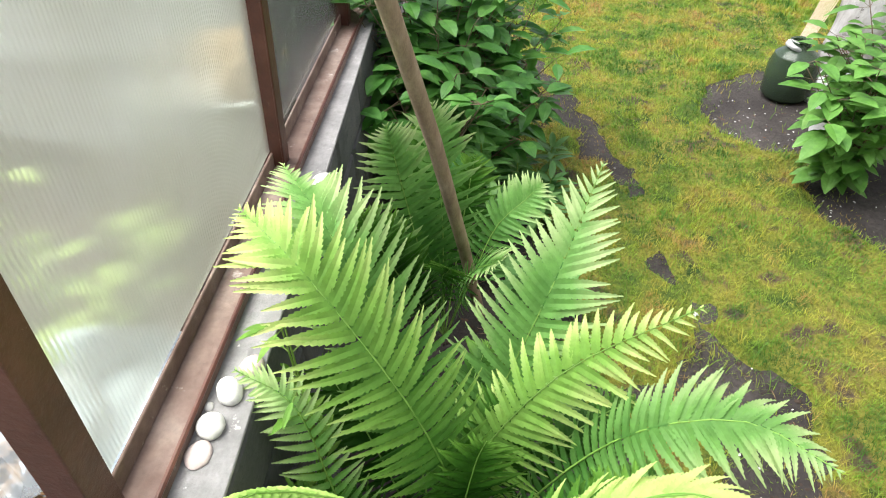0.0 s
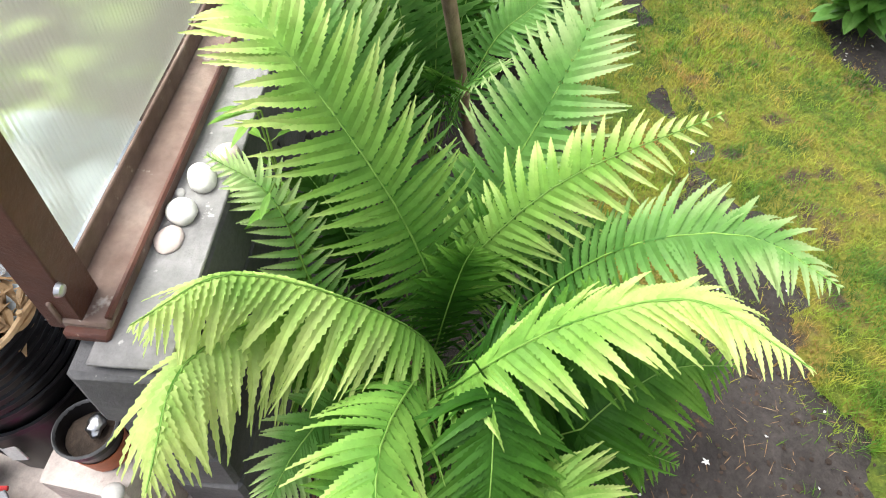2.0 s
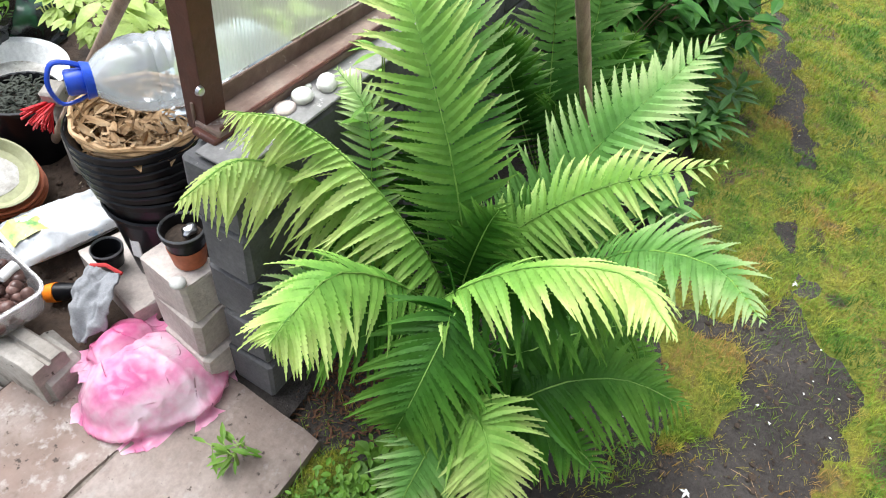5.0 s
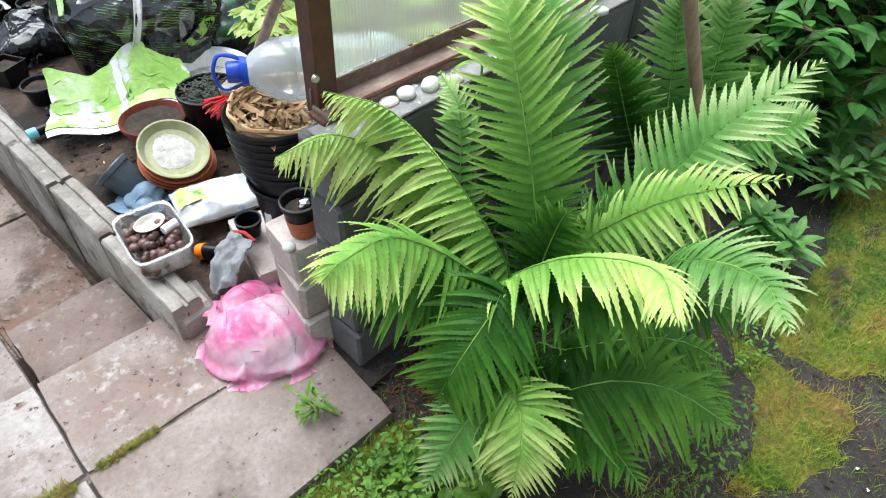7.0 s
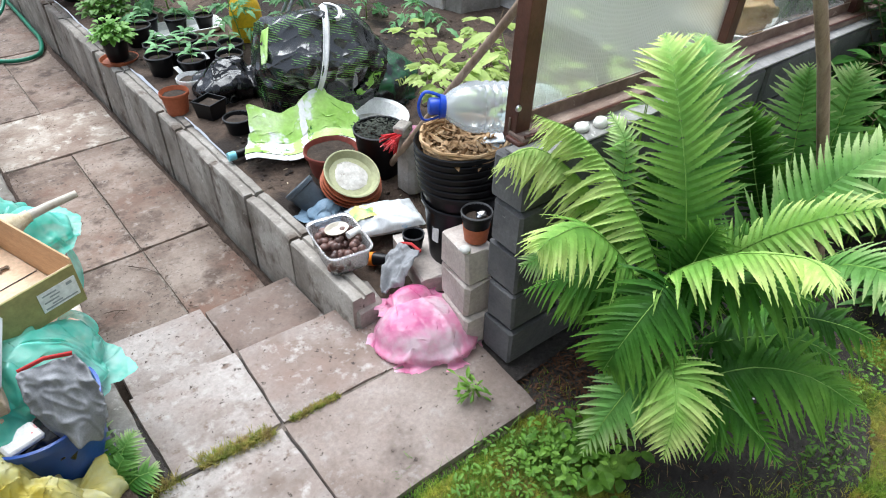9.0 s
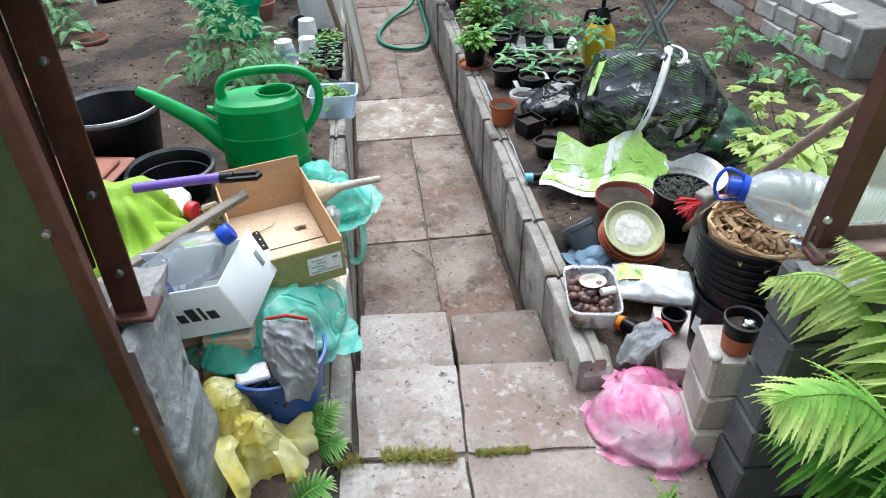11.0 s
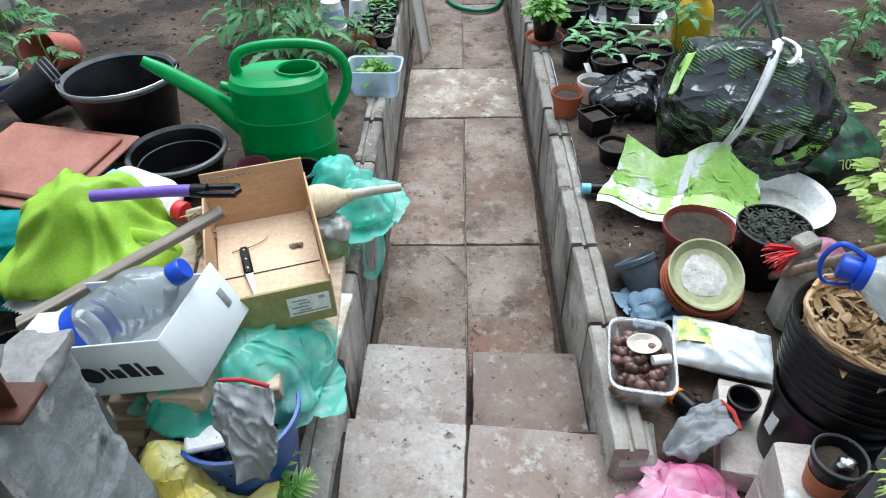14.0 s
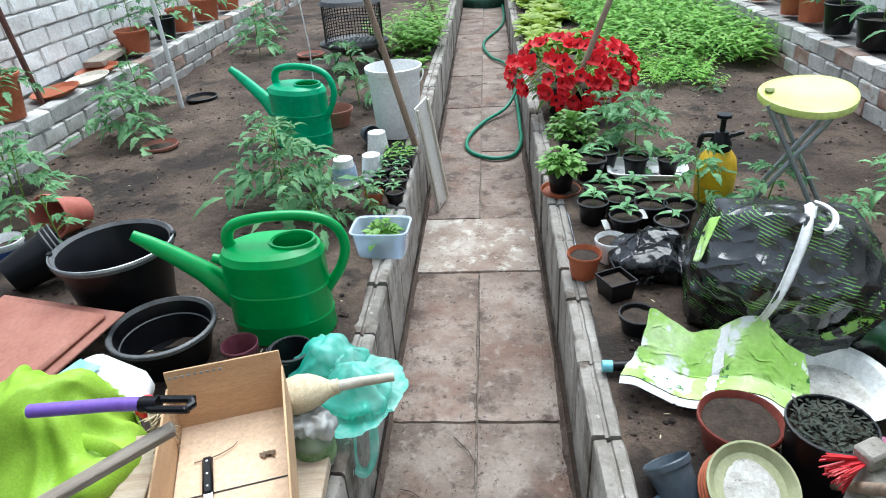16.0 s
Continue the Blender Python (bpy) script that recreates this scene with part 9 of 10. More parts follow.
# ledge on the right
for k, (x, y, r, h, m_) in enumerate(((2.74, 4.45, 0.14, 0.22, M_TERRA), (2.76, 4.95, 0.17, 0.20, M_BLACKPLASTIC), (2.72, 5.45, 0.13, 0.22, M_BLACKPLASTIC), (2.74, 5.95, 0.13, 0.24, M_TERRA), (2.74, 6.3, 0.14, 0.26, M_TERRA), (2.74, 7.1, 0.13, 0.24, M_TERRA))):
    tomato(x, y, 0.515, 0.34 if k in (3, 4) else 0.16, 420 + k, "potted plant on the brick ledge", 9 if k in (3, 4) else 4, 0.26, M_TOMATO, "potted_plant", "pots on the ledge", in_pot=(r, h, m_))

# right bed: pots along the kerb
ZR = 0.17
bushy_pot(0.455, 3.47, 0.165, 0.078, 0.13, M_BLACKPLASTIC, "bushy basil in a black pot on a terracotta saucer", 501, 0.11, 0.12, 200, 0.052, M_BASIL, M_TERRA)
bushy_pot(0.56, 3.95, 0.165, 0.085, 0.14, M_BLACKPLASTIC, "bushy basil in a black pot on soil", 502, 0.14, 0.16, 260, 0.055, M_BASIL)
pot(0.465, 2.60, 0.150, 0.072, 0.115, M_TERRA, "small terracotta-coloured pot with soil on the kerb", soil=0.82)
t = pot(0.595, 2.70, ZR, 0.072, 0.105, M_WHITEPL, "small white plastic pot with soil", soil=0.8)


def square_pot(x, y, z, s, h, rz, label):
    t = thing("square_pot", x, y, z, label, "pot", "square pots", rz)
    bm = bmesh.new()
    add_lathe(bm, ((0.0, 0.0), (s * 0.56, 0.0), (s * 0.70, h - 0.008), (s * 0.745, h - 0.008), (s * 0.745, h), (s * 0.68, h), (s * 0.66, h * 0.8), (0.0, h * 0.8)), 4, pose(0, 0, 0, 0, 0, 45))
    part("pot", bm, M_BLACKPLASTIC, t, smooth=False)
    part("rim", box(0, 0, h * 0.80, s * 0.86, s * 0.86, 0.006, 0.001), M_POTSOIL, t, "dark soil")
    return t


square_pot(0.565, 2.41, ZR - 0.02, 0.115, 0.11, 25, "square black pot with soil")
square_pot(0.625, 2.55, ZR - 0.02, 0.10, 0.09, 5, "square black pot with soil")
pot(0.605, 2.18, 0.145, 0.068, 0.10, M_BLACKPLASTIC, "small black pot with soil", soil=0.8)
for k, (x, y) in enumerate(((0.565, 3.06), (0.69, 2.90), (0.70, 3.10), (0.83, 3.02), (0.96, 3.00), (0.62, 3.24), (0.78, 3.22), (0.88, 2.84), (0.72, 3.74), (0.63, 3.62))):
    seedling_pot(x, y, ZR, 0.075 if k < 8 else 0.09, 0.12, M_BLACKPLASTIC, "black plant pot with a young seedling", 510 + k, 8 if k not in (4, 7) else 3, 0.085, rise=0.09)
for k, (x, y, z) in enumerate(((0.60, 2.88, 0.25), (0.78, 2.94, 0.27), (0.90, 2.92, 0.27), (0.66, 2.60, 0.25))):
    single("plant_tag", box(0, 0, 0, 0.035, 0.05, 0.002, 0.0005), M_PAPER, "small white plant tag in a pot", "tag", pose(x, y, z, 40, 10, 30), "plant tags")
tr = thing("white_tray", 0.95, 3.64, ZR, "shallow white tray holding small pots", "tray", "", -8)
part("tray", rounded_tub(0.21, 0.13, 0.05), M_WHITEPL, tr)
seedling_pot(0.88, 3.62, ZR + 0.012, 0.07, 0.11, M_BLACKPLASTIC, "black plant pot with a young seedling", 530, 8, 0.07)
seedling_pot(1.06, 3.62, ZR + 0.012, 0.06, 0.09, M_BLACKPLASTIC, "black plant pot with a young seedling", 531, 8, 0.07, lm=M_BASIL)
tomato(0.93, 3.85, ZR, 0.38, 540, n=14, leaf=0.32)
tomato(0.80, 4.05, ZR, 0.32, 541, n=10, leaf=0.26)
tomato(1.10, 3.15, ZR, 0.32, 542, n=10, leaf=0.24)
tomato(1.38, 3.08, ZR, 0.30, 543, n=9, leaf=0.22)
tomato(2.0, 3.15, ZR, 0.26, 544, n=9, leaf=0.24)
tomato(2.15, 2.75, ZR, 0.30, 545, n=9, leaf=0.24)
tomato(2.1, 4.6, ZR, 0.14, 546, n=6, leaf=0.16)
tomato(1.55, 2.72, ZR, 0.22, 547, n=8, leaf=0.2)
for k, (x, y) in enumerate(((1.75, 5.2), (2.2, 5.0), (2.3, 3.7), (1.8, 4.1), (1.3, 5.1))):
    tomato(x, y, ZR, 0.10, 550 + k, "small seedling in bare soil", 5, 0.12, name="seedling", group="seedlings in the bed")
bf = thing("black_film", 0.79, 2.60, 0.15, "crumpled black plastic film between pots", "film")
part("film", film_bag(0.22, 0.18, lumps((-0.03, 0.02, 0.15, 0.12, 0.20, 2), (0.10, -0.03, 0.10, 0.10, 0.15, 2)), 1.35, 50, 561, 0.1, 50, 0.02, 0.5), M_BLACKFILM, bf)

sp = thing("pressure_sprayer", 1.205, 3.29, 0.175, "yellow pressure sprayer with a black pump head", "sprayer", "", -20)
part("tank", lathe(((0.0, 0.0), (0.085, 0.0), (0.095, 0.015), (0.097, 0.17), (0.085, 0.225), (0.060, 0.26), (0.048, 0.27), (0.0, 0.275)), 28), M_YELLOWPL, sp)
head = part("pump_head", lathe(((0.0, 0.265), (0.052, 0.265), (0.055, 0.30), (0.040, 0.335), (0.028, 0.36), (0.0, 0.365)), 20), M_BLACKPLASTIC, sp)
part("pump_handle", lathe(((0.0, 0.36), (0.013, 0.36), (0.013, 0.42), (0.035, 0.43), (0.035, 0.445), (0.0, 0.447)), 16), M_BLACKPLASTIC, sp)
part("nozzle", tube([(0.02, 0, 0.33), (0.085, 0, 0.36), (0.10, 0, 0.362)], 0.014, 8, 0.009), M_BLACKPLASTIC, sp)
part("grip", tube(spline([(-0.03, 0, 0.34), (-0.085, 0, 0.33), (-0.095, 0, 0.27)], 8), 0.014, 8), M_BLACKPLASTIC, sp)

st = thing("folding_stool", 1.44, 3.02, 0.16, "folding stool with a lime green plastic seat", "stool", "", -25)
bm = bmesh.new()
add_lathe(bm, ((0.0, 0.585), (0.90, 0.585), (0.985, 0.592), (1.0, 0.605), (0.985, 0.622), (0.93, 0.626), (0.86, 0.618), (0.0, 0.615)), 40)
for v in bm.verts:
    taper_ = 1 + 0.22 * v.co.x
    v.co = Vector((v.co.x * 0.200, v.co.y * 0.19 * taper_ + 0.04, v.co.z + 0.03 * v.co.y))
seat = part("seat", bm, M_LIMESEAT, st)
# no real opening: a darker disc on the seat paints the hole's shade
part("carry_hole", lathe(((0.0, 0.620), (0.030, 0.6205)), 18, Matrix.Translation((-0.150, 0.04, 0.002)) @ Matrix.Diagonal((0.7, 1.3, 1, 1))), surf("shade_green", ((0.12, 0.14, 0.02), (0.15, 0.17, 0.03)), 5, 0.6, 0), seat)
for y_ in (-0.07, 0.14):
    part("leg", tube([(-0.14, y_, 0.585), (0.19, y_, 0.0)], 0.012, 8), M_LEG, st)
    part("leg", tube([(0.13, y_ * 0.8, 0.585), (-0.20, y_ * 0.8, 0.0)], 0.012, 8), M_LEG, st)
part("cross_bar", tube([(0.19, -0.10, 0.012), (0.19, 0.10, 0.012)], 0.012, 8), M_LEG, st)
part("cross_bar", tube([(-0.20, -0.08, 0.012), (-0.20, 0.08, 0.012)], 0.012, 8), M_LEG, st)
mugp = thing("tin_mug", 1.36, 2.66, ZR, "small enamel mug standing on soil", "mug")
part("mug", lathe(((0.0, 0.0), (0.05, 0.0), (0.05, 0.10), (0.045, 0.10), (0.045, 0.01), (0.0, 0.01)), 20), M_CREAM, mugp)

# petunias
pe = thing("petunia_pot", 0.66, 4.86, 0.16, "pot overflowing with bright red petunias", "potted flowers")
pot_parts(pe, 0.20, 0.22, M_BLACKPLASTIC, 0.85)
rr = random.Random(66)
lv, bm = Leaves(), bmesh.new()
for k in range(420):
    u = Vector((rr.gauss(0, 1), rr.gauss(0, 1), rr.gauss(0.25, 0.8))).normalized() * rr.uniform(0.5, 0.97)
    p = Vector((u.x * 0.42, u.y * 0.40, 0.30 + u.z * 0.22))
    lv.oval(p, (u.x, u.y, u.z + 0.2), (u.x * 0.3, u.y * 0.3, 1), rr.uniform(0.05, 0.08), 0.032, 0.1, 0.3, n=4)
for k in range(26):
    a = k * 2.4
    add_tube(bm, spline([(0, 0, 0.18), (0.2 * math.cos(a), 0.2 * math.sin(a), 0.36), (0.38 * math.cos(a), 0.38 * math.sin(a), 0.24)], 6), 0.003, 4)
part("stems", bm, M_STEM, pe)
part("leaves", lv.mesh(), M_WEED, pe)
fl = bmesh.new()
n = 20
ring1 = [fl.verts.new((0.012 * math.cos(2 * math.pi * k / n), 0.012 * math.sin(2 * math.pi * k / n), -0.012)) for k in range(n)]
ring2 = [fl.verts.new(((0.042 + 0.006 * math.cos(5 * 2 * math.pi * k / n)) * math.cos(2 * math.pi * k / n), (0.042 + 0.006 * math.cos(5 * 2 * math.pi * k / n)) * math.sin(2 * math.pi * k / n), 0.005 + 0.005 * math.cos(5 * 2 * math.pi * k / n))) for k in range(n)]
tip = fl.verts.new((0, 0, -0.03))
for k in range(n):
    fl.faces.new((ring1[k], ring1[(k + 1) % n], ring2[(k + 1) % n], ring2[k]))
    f_ = fl.faces.new((tip, ring1[(k + 1) % n], ring1[k]))
    f_.material_index = 1
fme = mesh_of(fl)
fme.materials.append(M_PETUNIA)
fme.materials.append(M_PETUNIAC)
for k in range(150):
    u = Vector((rr.gauss(0, 1), rr.gauss(-0.25, 1), rr.gauss(0.3, 0.75))).normalized()
    p = Vector((u.x * 0.45, u.y * 0.42, 0.30 + u.z * 0.25))
    o = part("flower", fme, None, pe)
    nn = (u + Vector((rr.gauss(0, 0.25), rr.gauss(0, 0.25) - 0.3, 0.35))).normalized()
    o.matrix_basis = Matrix.Translation(p) @ nn.to_track_quat("Z", "Y").to_matrix().to_4x4() @ Matrix.Diagonal((1.05, 1.05, 1, 1))

# hose along the path
hs = thing("garden_hose", 0.0, 0.0, 0.0, "green garden hose looping over the sunken path", "hose")
part("hose", tube(spline([(0.33, 13.0, -0.20), (0.31, 10.6, -0.20), (0.02, 9.2, -0.20), (0.10, 8.35, -0.20), (0.29, 7.8, -0.19), (0.335, 6.6, -0.185), (0.335, 5.6, -0.195), (0.325, 5.25, -0.195), (0.25, 4.98, -0.205), (0.08, 4.93, -0.205), (-0.09, 5.10, -0.205), (-0.11, 5.40, -0.205), (0.02, 5.80, -0.20), (0.24, 6.12, -0.16), (0.36, 6.35, 0.0), (0.44, 6.6, 0.15), (0.6, 7.2, 0.18)], 150), 0.016, 10), M_HOSE, hs)
tp = thing("tarpaulin", 0.02, 12.4, -0.23, "dark green tarpaulin heaped at the path end", "tarpaulin")
part("sheet", film_bag(0.40, 0.30, lumps((0, 0, 0.32, 0.23, 0.26, 2.2)), 1.2, 50, 71, 0.2), surf("dark_green_tarp", ((0.008, 0.04, 0.025), (0.02, 0.075, 0.045)), 6, 0.5, 0.3), tp)


def crop_rows(name, x0, x1, y0, y1, n, seed, mat_, label, feathery, h=0.16, zf=bed_right_z):
    """A dense crop: feathery tufts or frilled leaf rosettes."""
    rr = random.Random(seed)
    lv = Leaves()
    for k in range(n):
        x, y = rr.uniform(x0, x1), rr.uniform(y0, y1)
        if noise.noise(Vector((x * 1.5, y * 1.5, seed))) < -0.28:
            continue
        z = zf(x, y)
        hh = h * rr.uniform(0.6, 1.15)
        if feathery:
            for j in range(7):
                a = rr.random() * 6.28
                d_ = Vector((math.cos(a), math.sin(a), rr.uniform(0.7, 2.0))).normalized()
                for q in range(5):
                    s = 0.4 + 0.6 * q / 4
                    p = Vector((x, y, z)) + d_ * hh * s
                    b = a + (1.2 if q % 2 else -1.2)
                    lv.oval(p, (math.cos(b), math.sin(b), 0.2), (0, 0, 1), hh * 0.42 * (1.2 - 0.6 * s), hh * 0.13, 0.1, 0.3, 0.35, n=4)
                lv.oval((x, y, z), d_, (1, 0, 0.2), hh, 0.004, 0, 0.1, n=2)
        else:
            for j in range(9):
                a = j * 0.75 + rr.random()
                lv.oval((x, y, z + 0.01), (math.cos(a), math.sin(a), rr.uniform(0.3, 1.4)), (-math.cos(a), -math.sin(a), 1), hh * 1.1, hh * 0.75, 0.18, 0.35, 0.12, n=6)
    return single(name, lv.mesh(), mat_, label, "crop", kind="stuff")


crop_rows("lettuce_bed", 0.52, 1.35, 6.6, 11.5, 230, 3, M_LETTUCE, "pale yellow-green lettuce growing thickly in the bed", False, 0.21)
crop_rows("carrot_bed", 1.15, 2.45, 5.9, 11.8, 430, 4, M_CARROT, "bright green feathery carrot tops growing thickly", True, 0.36)
crop_rows("dill_bed", 0.75, 1.9, 5.35, 6.0, 90, 5, M_CARROT, "bright green feathery herbs at the bed edge", True, 0.17)
crop_rows("weedy_bed", -0.85, -0.5, 5.6, 9.0, 60, 6, M_WEED, "mixed green weeds at the kerb", False, 0.10, bed_left_z)
crop_rows("dill_tuft", -0.95, -0.55, 6.6, 8.5, 34, 7, M_CARROT, "feathery dill tufts by the kerb", True, 0.4, bed_left_z)
# clods and crumbs on the beds
rr = random.Random(21)
cv, cf = [], []
base = bmesh.new()
bmesh.ops.create_icosphere(base, subdivisions=1, radius=1)
bv = [v.co.copy() for v in base.verts]
bfc = [tuple(v.index for v in f.verts) for f in base.faces]
base.free()
for k in range(5200):
    left = k % 2
    y = 1.0 + 7.5 * rr.random() ** 1.6
    x = rr.uniform(-2.8, -0.5) if left else rr.uniform(0.5, 2.45)
    s = 0.004 + 0.013 * rr.random() ** 3
    z = (bed_left_z if left else bed_right_z)(x, y)
    i0 = len(cv)
    cv += [(x + p.x * s * rr.uniform(0.8, 1.3), y + p.y * s * rr.uniform(0.8, 1.3), z + p.z * s * 0.7) for p in bv]
    cf += [tuple(i + i0 for i in f) for f in bfc]
single("soil_crumbs", raw_mesh(cv, cf), M_SOIL, "crumbs and clods of dry soil on the beds", "soil", kind="stuff")

# clods and bits of dry stuff on the bed soil
def clods(name, n, x0, x1, y0, y1, zf, seed, label):
    rr = random.Random(seed)
    bm = bmesh.new()
    bmesh.ops.create_icosphere(bm, subdivisions=1, radius=1)
    base_v = [v.co.copy() for v in bm.verts]
    base_f = [tuple(v.index for v in f.verts) for f in bm.faces]
    bm.free()
    vv, ff = [], []
    for k in range(n):
        x, y = rr.uniform(x0, x1), y0 + (y1 - y0) * rr.random() ** 1.4
        r = 0.003 + 0.008 * rr.random() ** 3
        o = Vector((x, y, zf(x, y) + r * 0.2))
        i = len(vv)
        q = Vector((rr.uniform(0.8, 1.5), rr.uniform(0.8, 1.3), rr.uniform(0.35, 0.65)))
        vv += [tuple(o + Vector((c.x * q.x, c.y * q.y, c.z * q.z)) * r * rr.uniform(0.75, 1.15)) for c in base_v]
        ff += [tuple(a + i for a in f) for f in base_f]
    single(name, raw_mesh(vv, ff), M_SOIL, label, "soil", kind="stuff")


clods("soil_clods", 1600, 0.75, 2.4, -1.25, 0.15, ground_z, 65, "crumbs of damp dark ground soil")
clods("soil_clods", 1500, -2.8, -0.5, 1.0, 8.0, bed_left_z, 61, "crumbs and clods of dug bed soil")
clods("soil_clods", 1300, 0.5, 2.5, 0.9, 8.0, bed_right_z, 62, "crumbs and clods of dug bed soil")
lv = Leaves()
rr = random.Random(63)
for k in range(500):
    sd_ = rr.random() < 0.5
    x, y = rr.uniform(-2.7, -0.5) if sd_ else rr.uniform(0.5, 2.4), 1.0 + 5 * rr.random() ** 1.5
    z = (bed_left_z if sd_ else bed_right_z)(x, y) + 0.004
    a, s_ = rr.random() * 6.28, rr.uniform(0.006, 0.028)
    lv.oval((x, y, z), (math.cos(a), math.sin(a), rr.uniform(-0.1, 0.25)), (0, 0, 1), s_, s_ * 0.28, 0.1, 0.1, n=2)
single("bed_litter", lv.mesh(False), M_STRAW, "dry straw and leaf bits scattered on bed soil", "litter", kind="stuff")

# ---- blocks and bricks of the walls ----
def brick_mesh(lx, ly, lz, seed, wear=0.004):
    rr = random.Random(seed)
    bm = bmesh.new()
    add_box(bm, lx / 2, ly / 2, lz / 2, lx, ly, lz, min(0.009, lz * 0.1))
    for v in bm.verts:
        v.co += Vector((rr.uniform(-1, 1), rr.uniform(-1, 1), rr.uniform(-1, 1))) * wear
    me = mesh_of(bm, False)
    return me


def placed(name, me, material, parent, m, label=""):
    if not me.materials:
        me.materials.append(material)
    o = new(name, me)
    o.parent = parent
    o.matrix_basis = m
    if label:
        tagged(o, label)
    return o


CH = 0.154
long_blocks = [brick_mesh(0.378, 0.135, CH - 0.009, 100 + i) for i in range(3)]
rear_blocks = [brick_mesh(0.378, 0.105, CH - 0.009, 110 + i) for i in range(3)]
end_blocks = [brick_mesh(0.20, 0.125, CH - 0.009, 120 + i, 0.003) for i in range(3)]
for parent, length, mirror in ((wall_front, 2.55, False), (wall_front_l, 2.3, True)):
    for row in range(5):
        x = 0.0 if row % 2 == 0 else -0.18
        k = 0
        while x < length:
            for meshes, y in ((long_blocks, -0.004),) + (((rear_blocks, 0.148),) if mirror else ()):
                x0 = max(x, 0.0)
                me = meshes[(row + k) % 3]
                if x < 0:
                    me = end_blocks[row % 3]
                jig = 0.003 * math.sin(row * 7.3 + k * 3.1)
                if not mirror:
                    m = pose(x0 + jig, y + jig * 0.6, row * CH + 0.002)
                else:
                    m = pose(-0.735 - x0 - (0.20 if x < 0 else 0.378) + jig, y + 0.405 + jig, row * CH + 0.002)
                placed("block", me, M_BLOCK, parent, m)
            x = x + 0.388 if x >= 0 else 0.208
            k += 1

# cement render smeared over the end of the left pier, broken and uneven
def rough_lump(cx, cy, cz, sx, sy, sz, amp, scale, seed, cuts=13):
    bm = bmesh.new()
    bmesh.ops.create_cube(bm, size=1)
    bmesh.ops.subdivide_edges(bm, edges=bm.edges[:], cuts=cuts, use_grid_fill=True)
    for v in bm.verts:
        q = Vector((v.co.x * sx, v.co.y * sy, v.co.z * sz))
        n = q.normalized()
        w = noise.noise(q * scale + Vector((seed, 0, 0)))
        step_ = 0.6 * round(1.6 * noise.noise(q * scale * 0.6 + Vector((0, seed, 0)))) / 1.6
        v.co = Vector((cx, cy, cz)) + q + Vector((n.x, n.y, n.z * 0.4)) * amp * (w + step_)
    return mesh_of(bm, True)


def coat(u, v):
    """The end of the pier: uneven cement, bulging low down, its edges knocked off."""
    y, z = 0.400 + 0.258 * u, 0.785 * v
    p = Vector((0.3, y, z))
    x = -0.708 + 0.014 * noise.noise(p * 6) + 0.006 * noise.noise(p * 19) + 0.003 * noise.noise(p * 45)
    x -= 0.035 * max(0, 1 - u / (0.10 + 0.06 * noise.noise(p * 9))) ** 2 + 0.02 * max(0, (u - 0.9) / 0.1) ** 2 + 0.025 * max(0, (v - 0.95) / 0.05) ** 2
    if z > 0.46 + 0.05 * noise.noise(p * 8):
        x -= 0.010
    return Vector((x, y, z))


part("render_coat", mesh_of(sheet(40, 90, coat, 0.03), True, False), M_RENDER, wall_front_l, "grey cement render, broken at the edge")
part("mortar_cap", rough_lump(-0.752, 0.585, 0.775, 0.085, 0.14, 0.03, 0.016, 20, 7, 13), M_CAP, wall_front_l, "crumbling pale mortar")
part("mortar_joint", rough_lump(-0.728, 0.412, 0.66, 0.022, 0.022, 0.22, 0.012, 34, 9, 17), M_CAP, wall_front_l, "crumbling pale mortar")

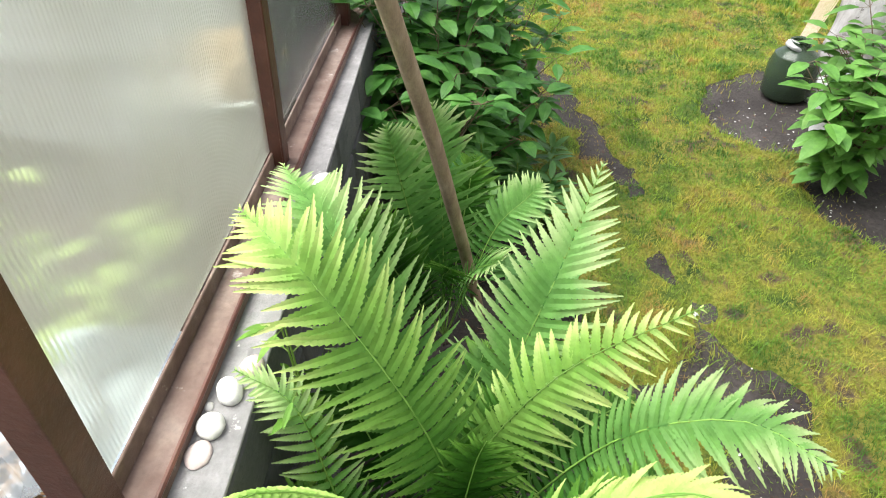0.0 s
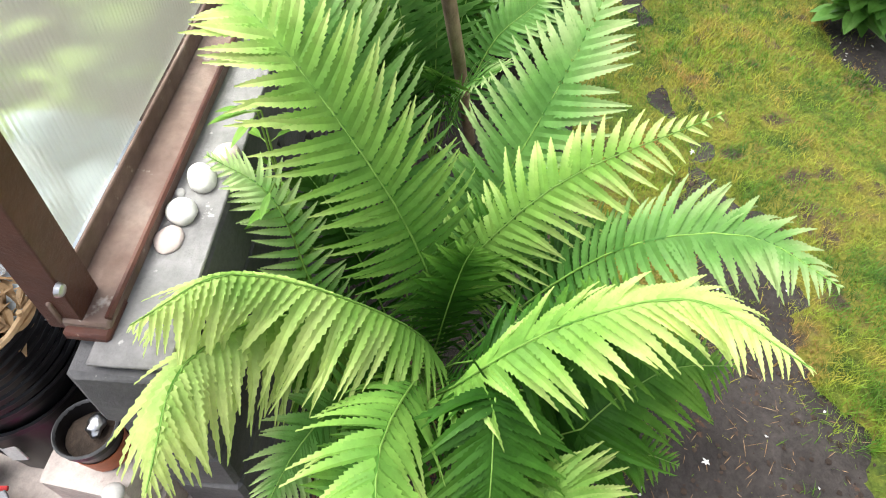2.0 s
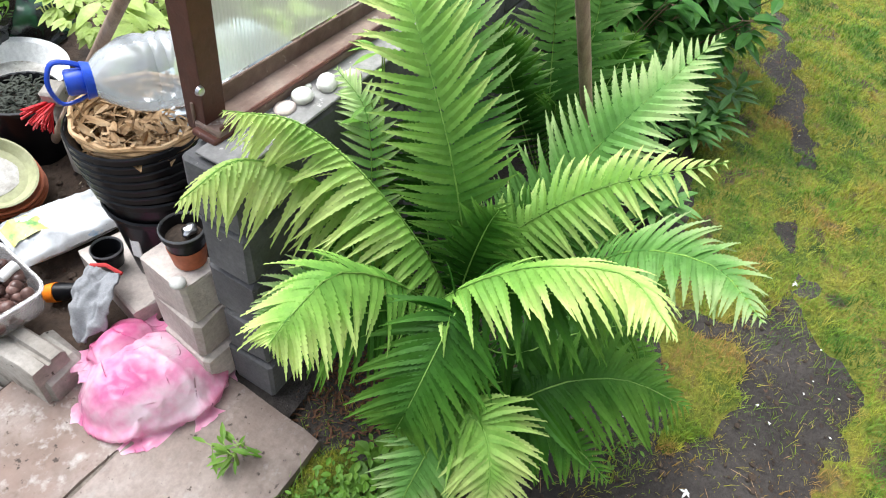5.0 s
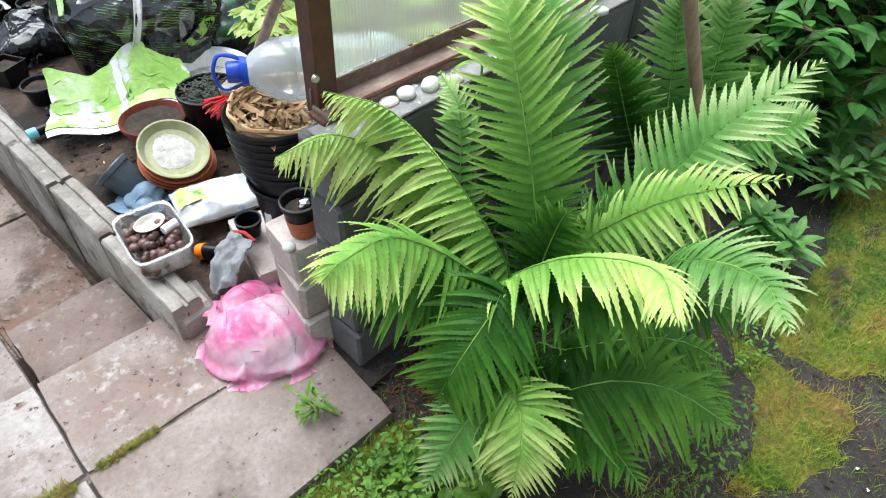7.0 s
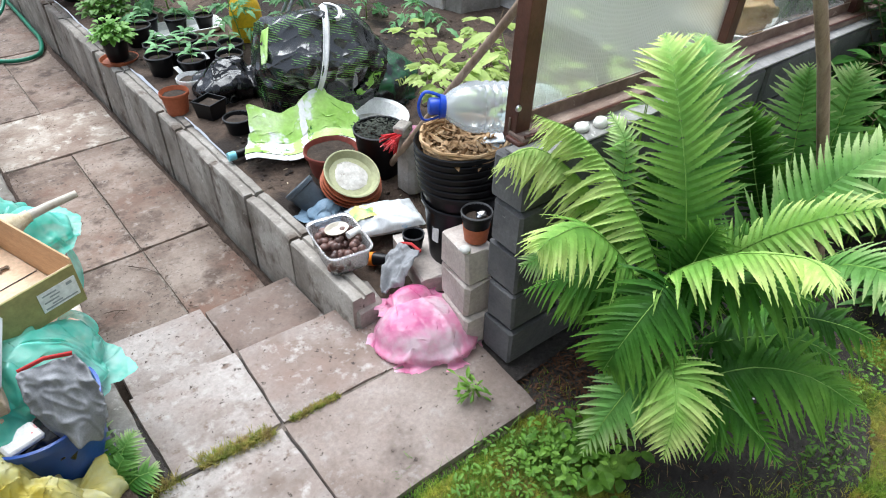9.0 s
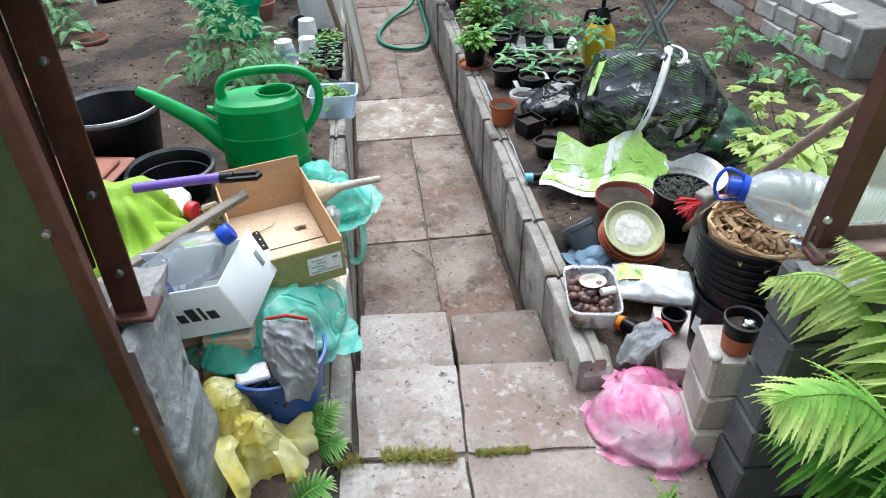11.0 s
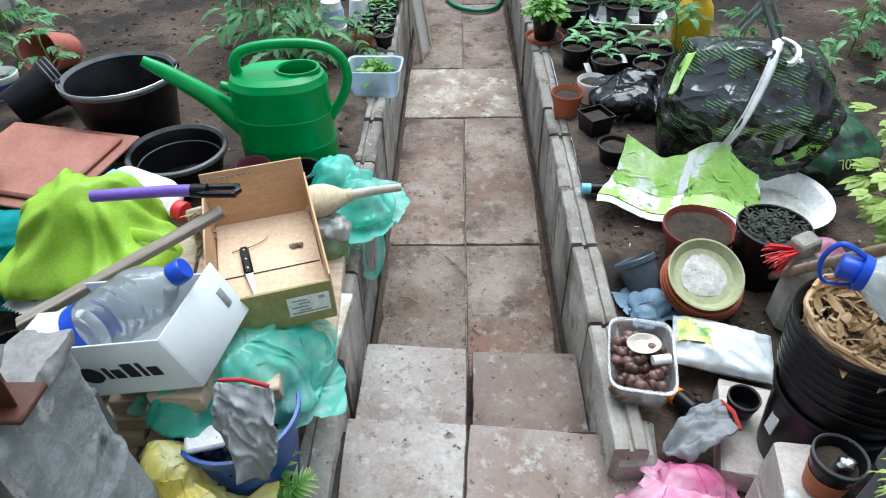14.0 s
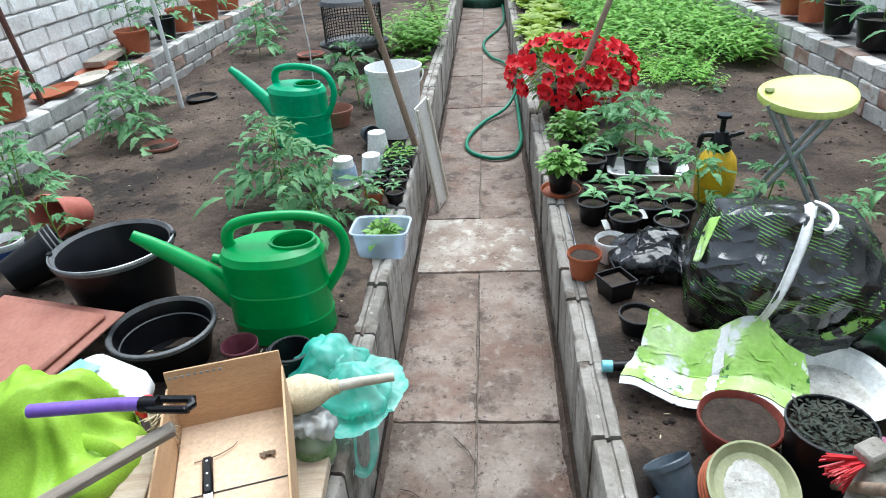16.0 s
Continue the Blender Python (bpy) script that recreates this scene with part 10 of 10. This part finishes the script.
# worn pale half-blocks stepping down inside the right jamb
step = thing("jamb_step", 0.615, 0.535, 0.0, "pale worn half-blocks stacked as a step beside the jamb", "step", "", -9)
for k in range(3):
    me = brick_mesh(0.115 - 0.006 * k, 0.165, 0.129, 300 + k, 0.005)
    placed("block", me, M_PINKBLOCK, step, pose(0.005 * k, 0.008 * k, 0.131 * k))
side_block = single("loose_block", brick_mesh(0.15, 0.30, 0.11, 310, 0.008), M_PINKBLOCK, "pale broken concrete block lying on the soil", "block", pose(0.64, 0.80, 0.005, 0, 3, -14), smooth=False)

# white bricks of the ledges: face bricks and top bricks, three shared meshes
wb = [brick_mesh(0.245, 0.11, 0.108, 200 + i, 0.008) for i in range(4)]
rb4 = [brick_mesh(0.245, 0.11, 0.108, 210 + i, 0.009) for i in range(3)]
for me in rb4:
    me.materials.append(M_REDBRICK)
for parent, xf, turn in ((bpy.data.objects["ledge_left"], -2.865, 90), (bpy.data.objects["ledge_right"], 2.532, -90)):
    rr = random.Random(8 if turn > 0 else 9)
    for row in range(4):
        y = 2.85 + (0.13 if row % 2 else 0)
        while y < 12.9:
            yy = y if turn > 0 else y + 0.245
            off = rr.uniform(-0.006, 0.006)
            m = pose(xf + off, yy, 0.045 + row * 0.117, 0, 0, turn)
            placed("brick", rb4[rr.randrange(3)] if rr.random() < 0.2 else wb[rr.randrange(4)], M_WHITEBRICK, parent, m @ Matrix.Rotation(rr.uniform(-0.03, 0.03), 4, "Z"))
            y += 0.257
ww = [brick_mesh(0.245, 0.11, 0.108, 220 + i, 0.006) for i in range(4)]
rr = random.Random(12)
for parent, xf, turn in ((bpy.data.objects["wall_left"], -3.285, 90), (bpy.data.objects["wall_right"], 2.945, -90)):
    vv, ff = [], []
    n = 0
    for row in range(9):
        y = 1.4 + (0.16 if row % 2 else 0)
        while y < 13.2:
            yy = y if turn > 0 else y + 0.30
            m = pose(xf + rr.uniform(-0.006, 0.006), yy, 0.50 + row * 0.135, 0, 0, turn)
            if 4.0 < y < 9.2 and row < 6 and n < 130:
                placed("brick", ww[rr.randrange(4)], M_WALLBRICK, parent, m @ Matrix.Diagonal((1.22, 1, 1.15, 1)))
                n += 1
            else:
                me = ww[rr.randrange(4)]
                mm = m @ Matrix.Diagonal((1.22, 1, 1.15, 1))
                k = len(vv)
                vv += [tuple(mm @ v.co) for v in me.vertices]
                ff += [tuple(i + k for i in p.vertices) for p in me.polygons]
            y += 0.312
    rest = part("brickwork", raw_mesh(vv, ff), M_WALLBRICK, parent)
    tagged(rest, kind="stuff")
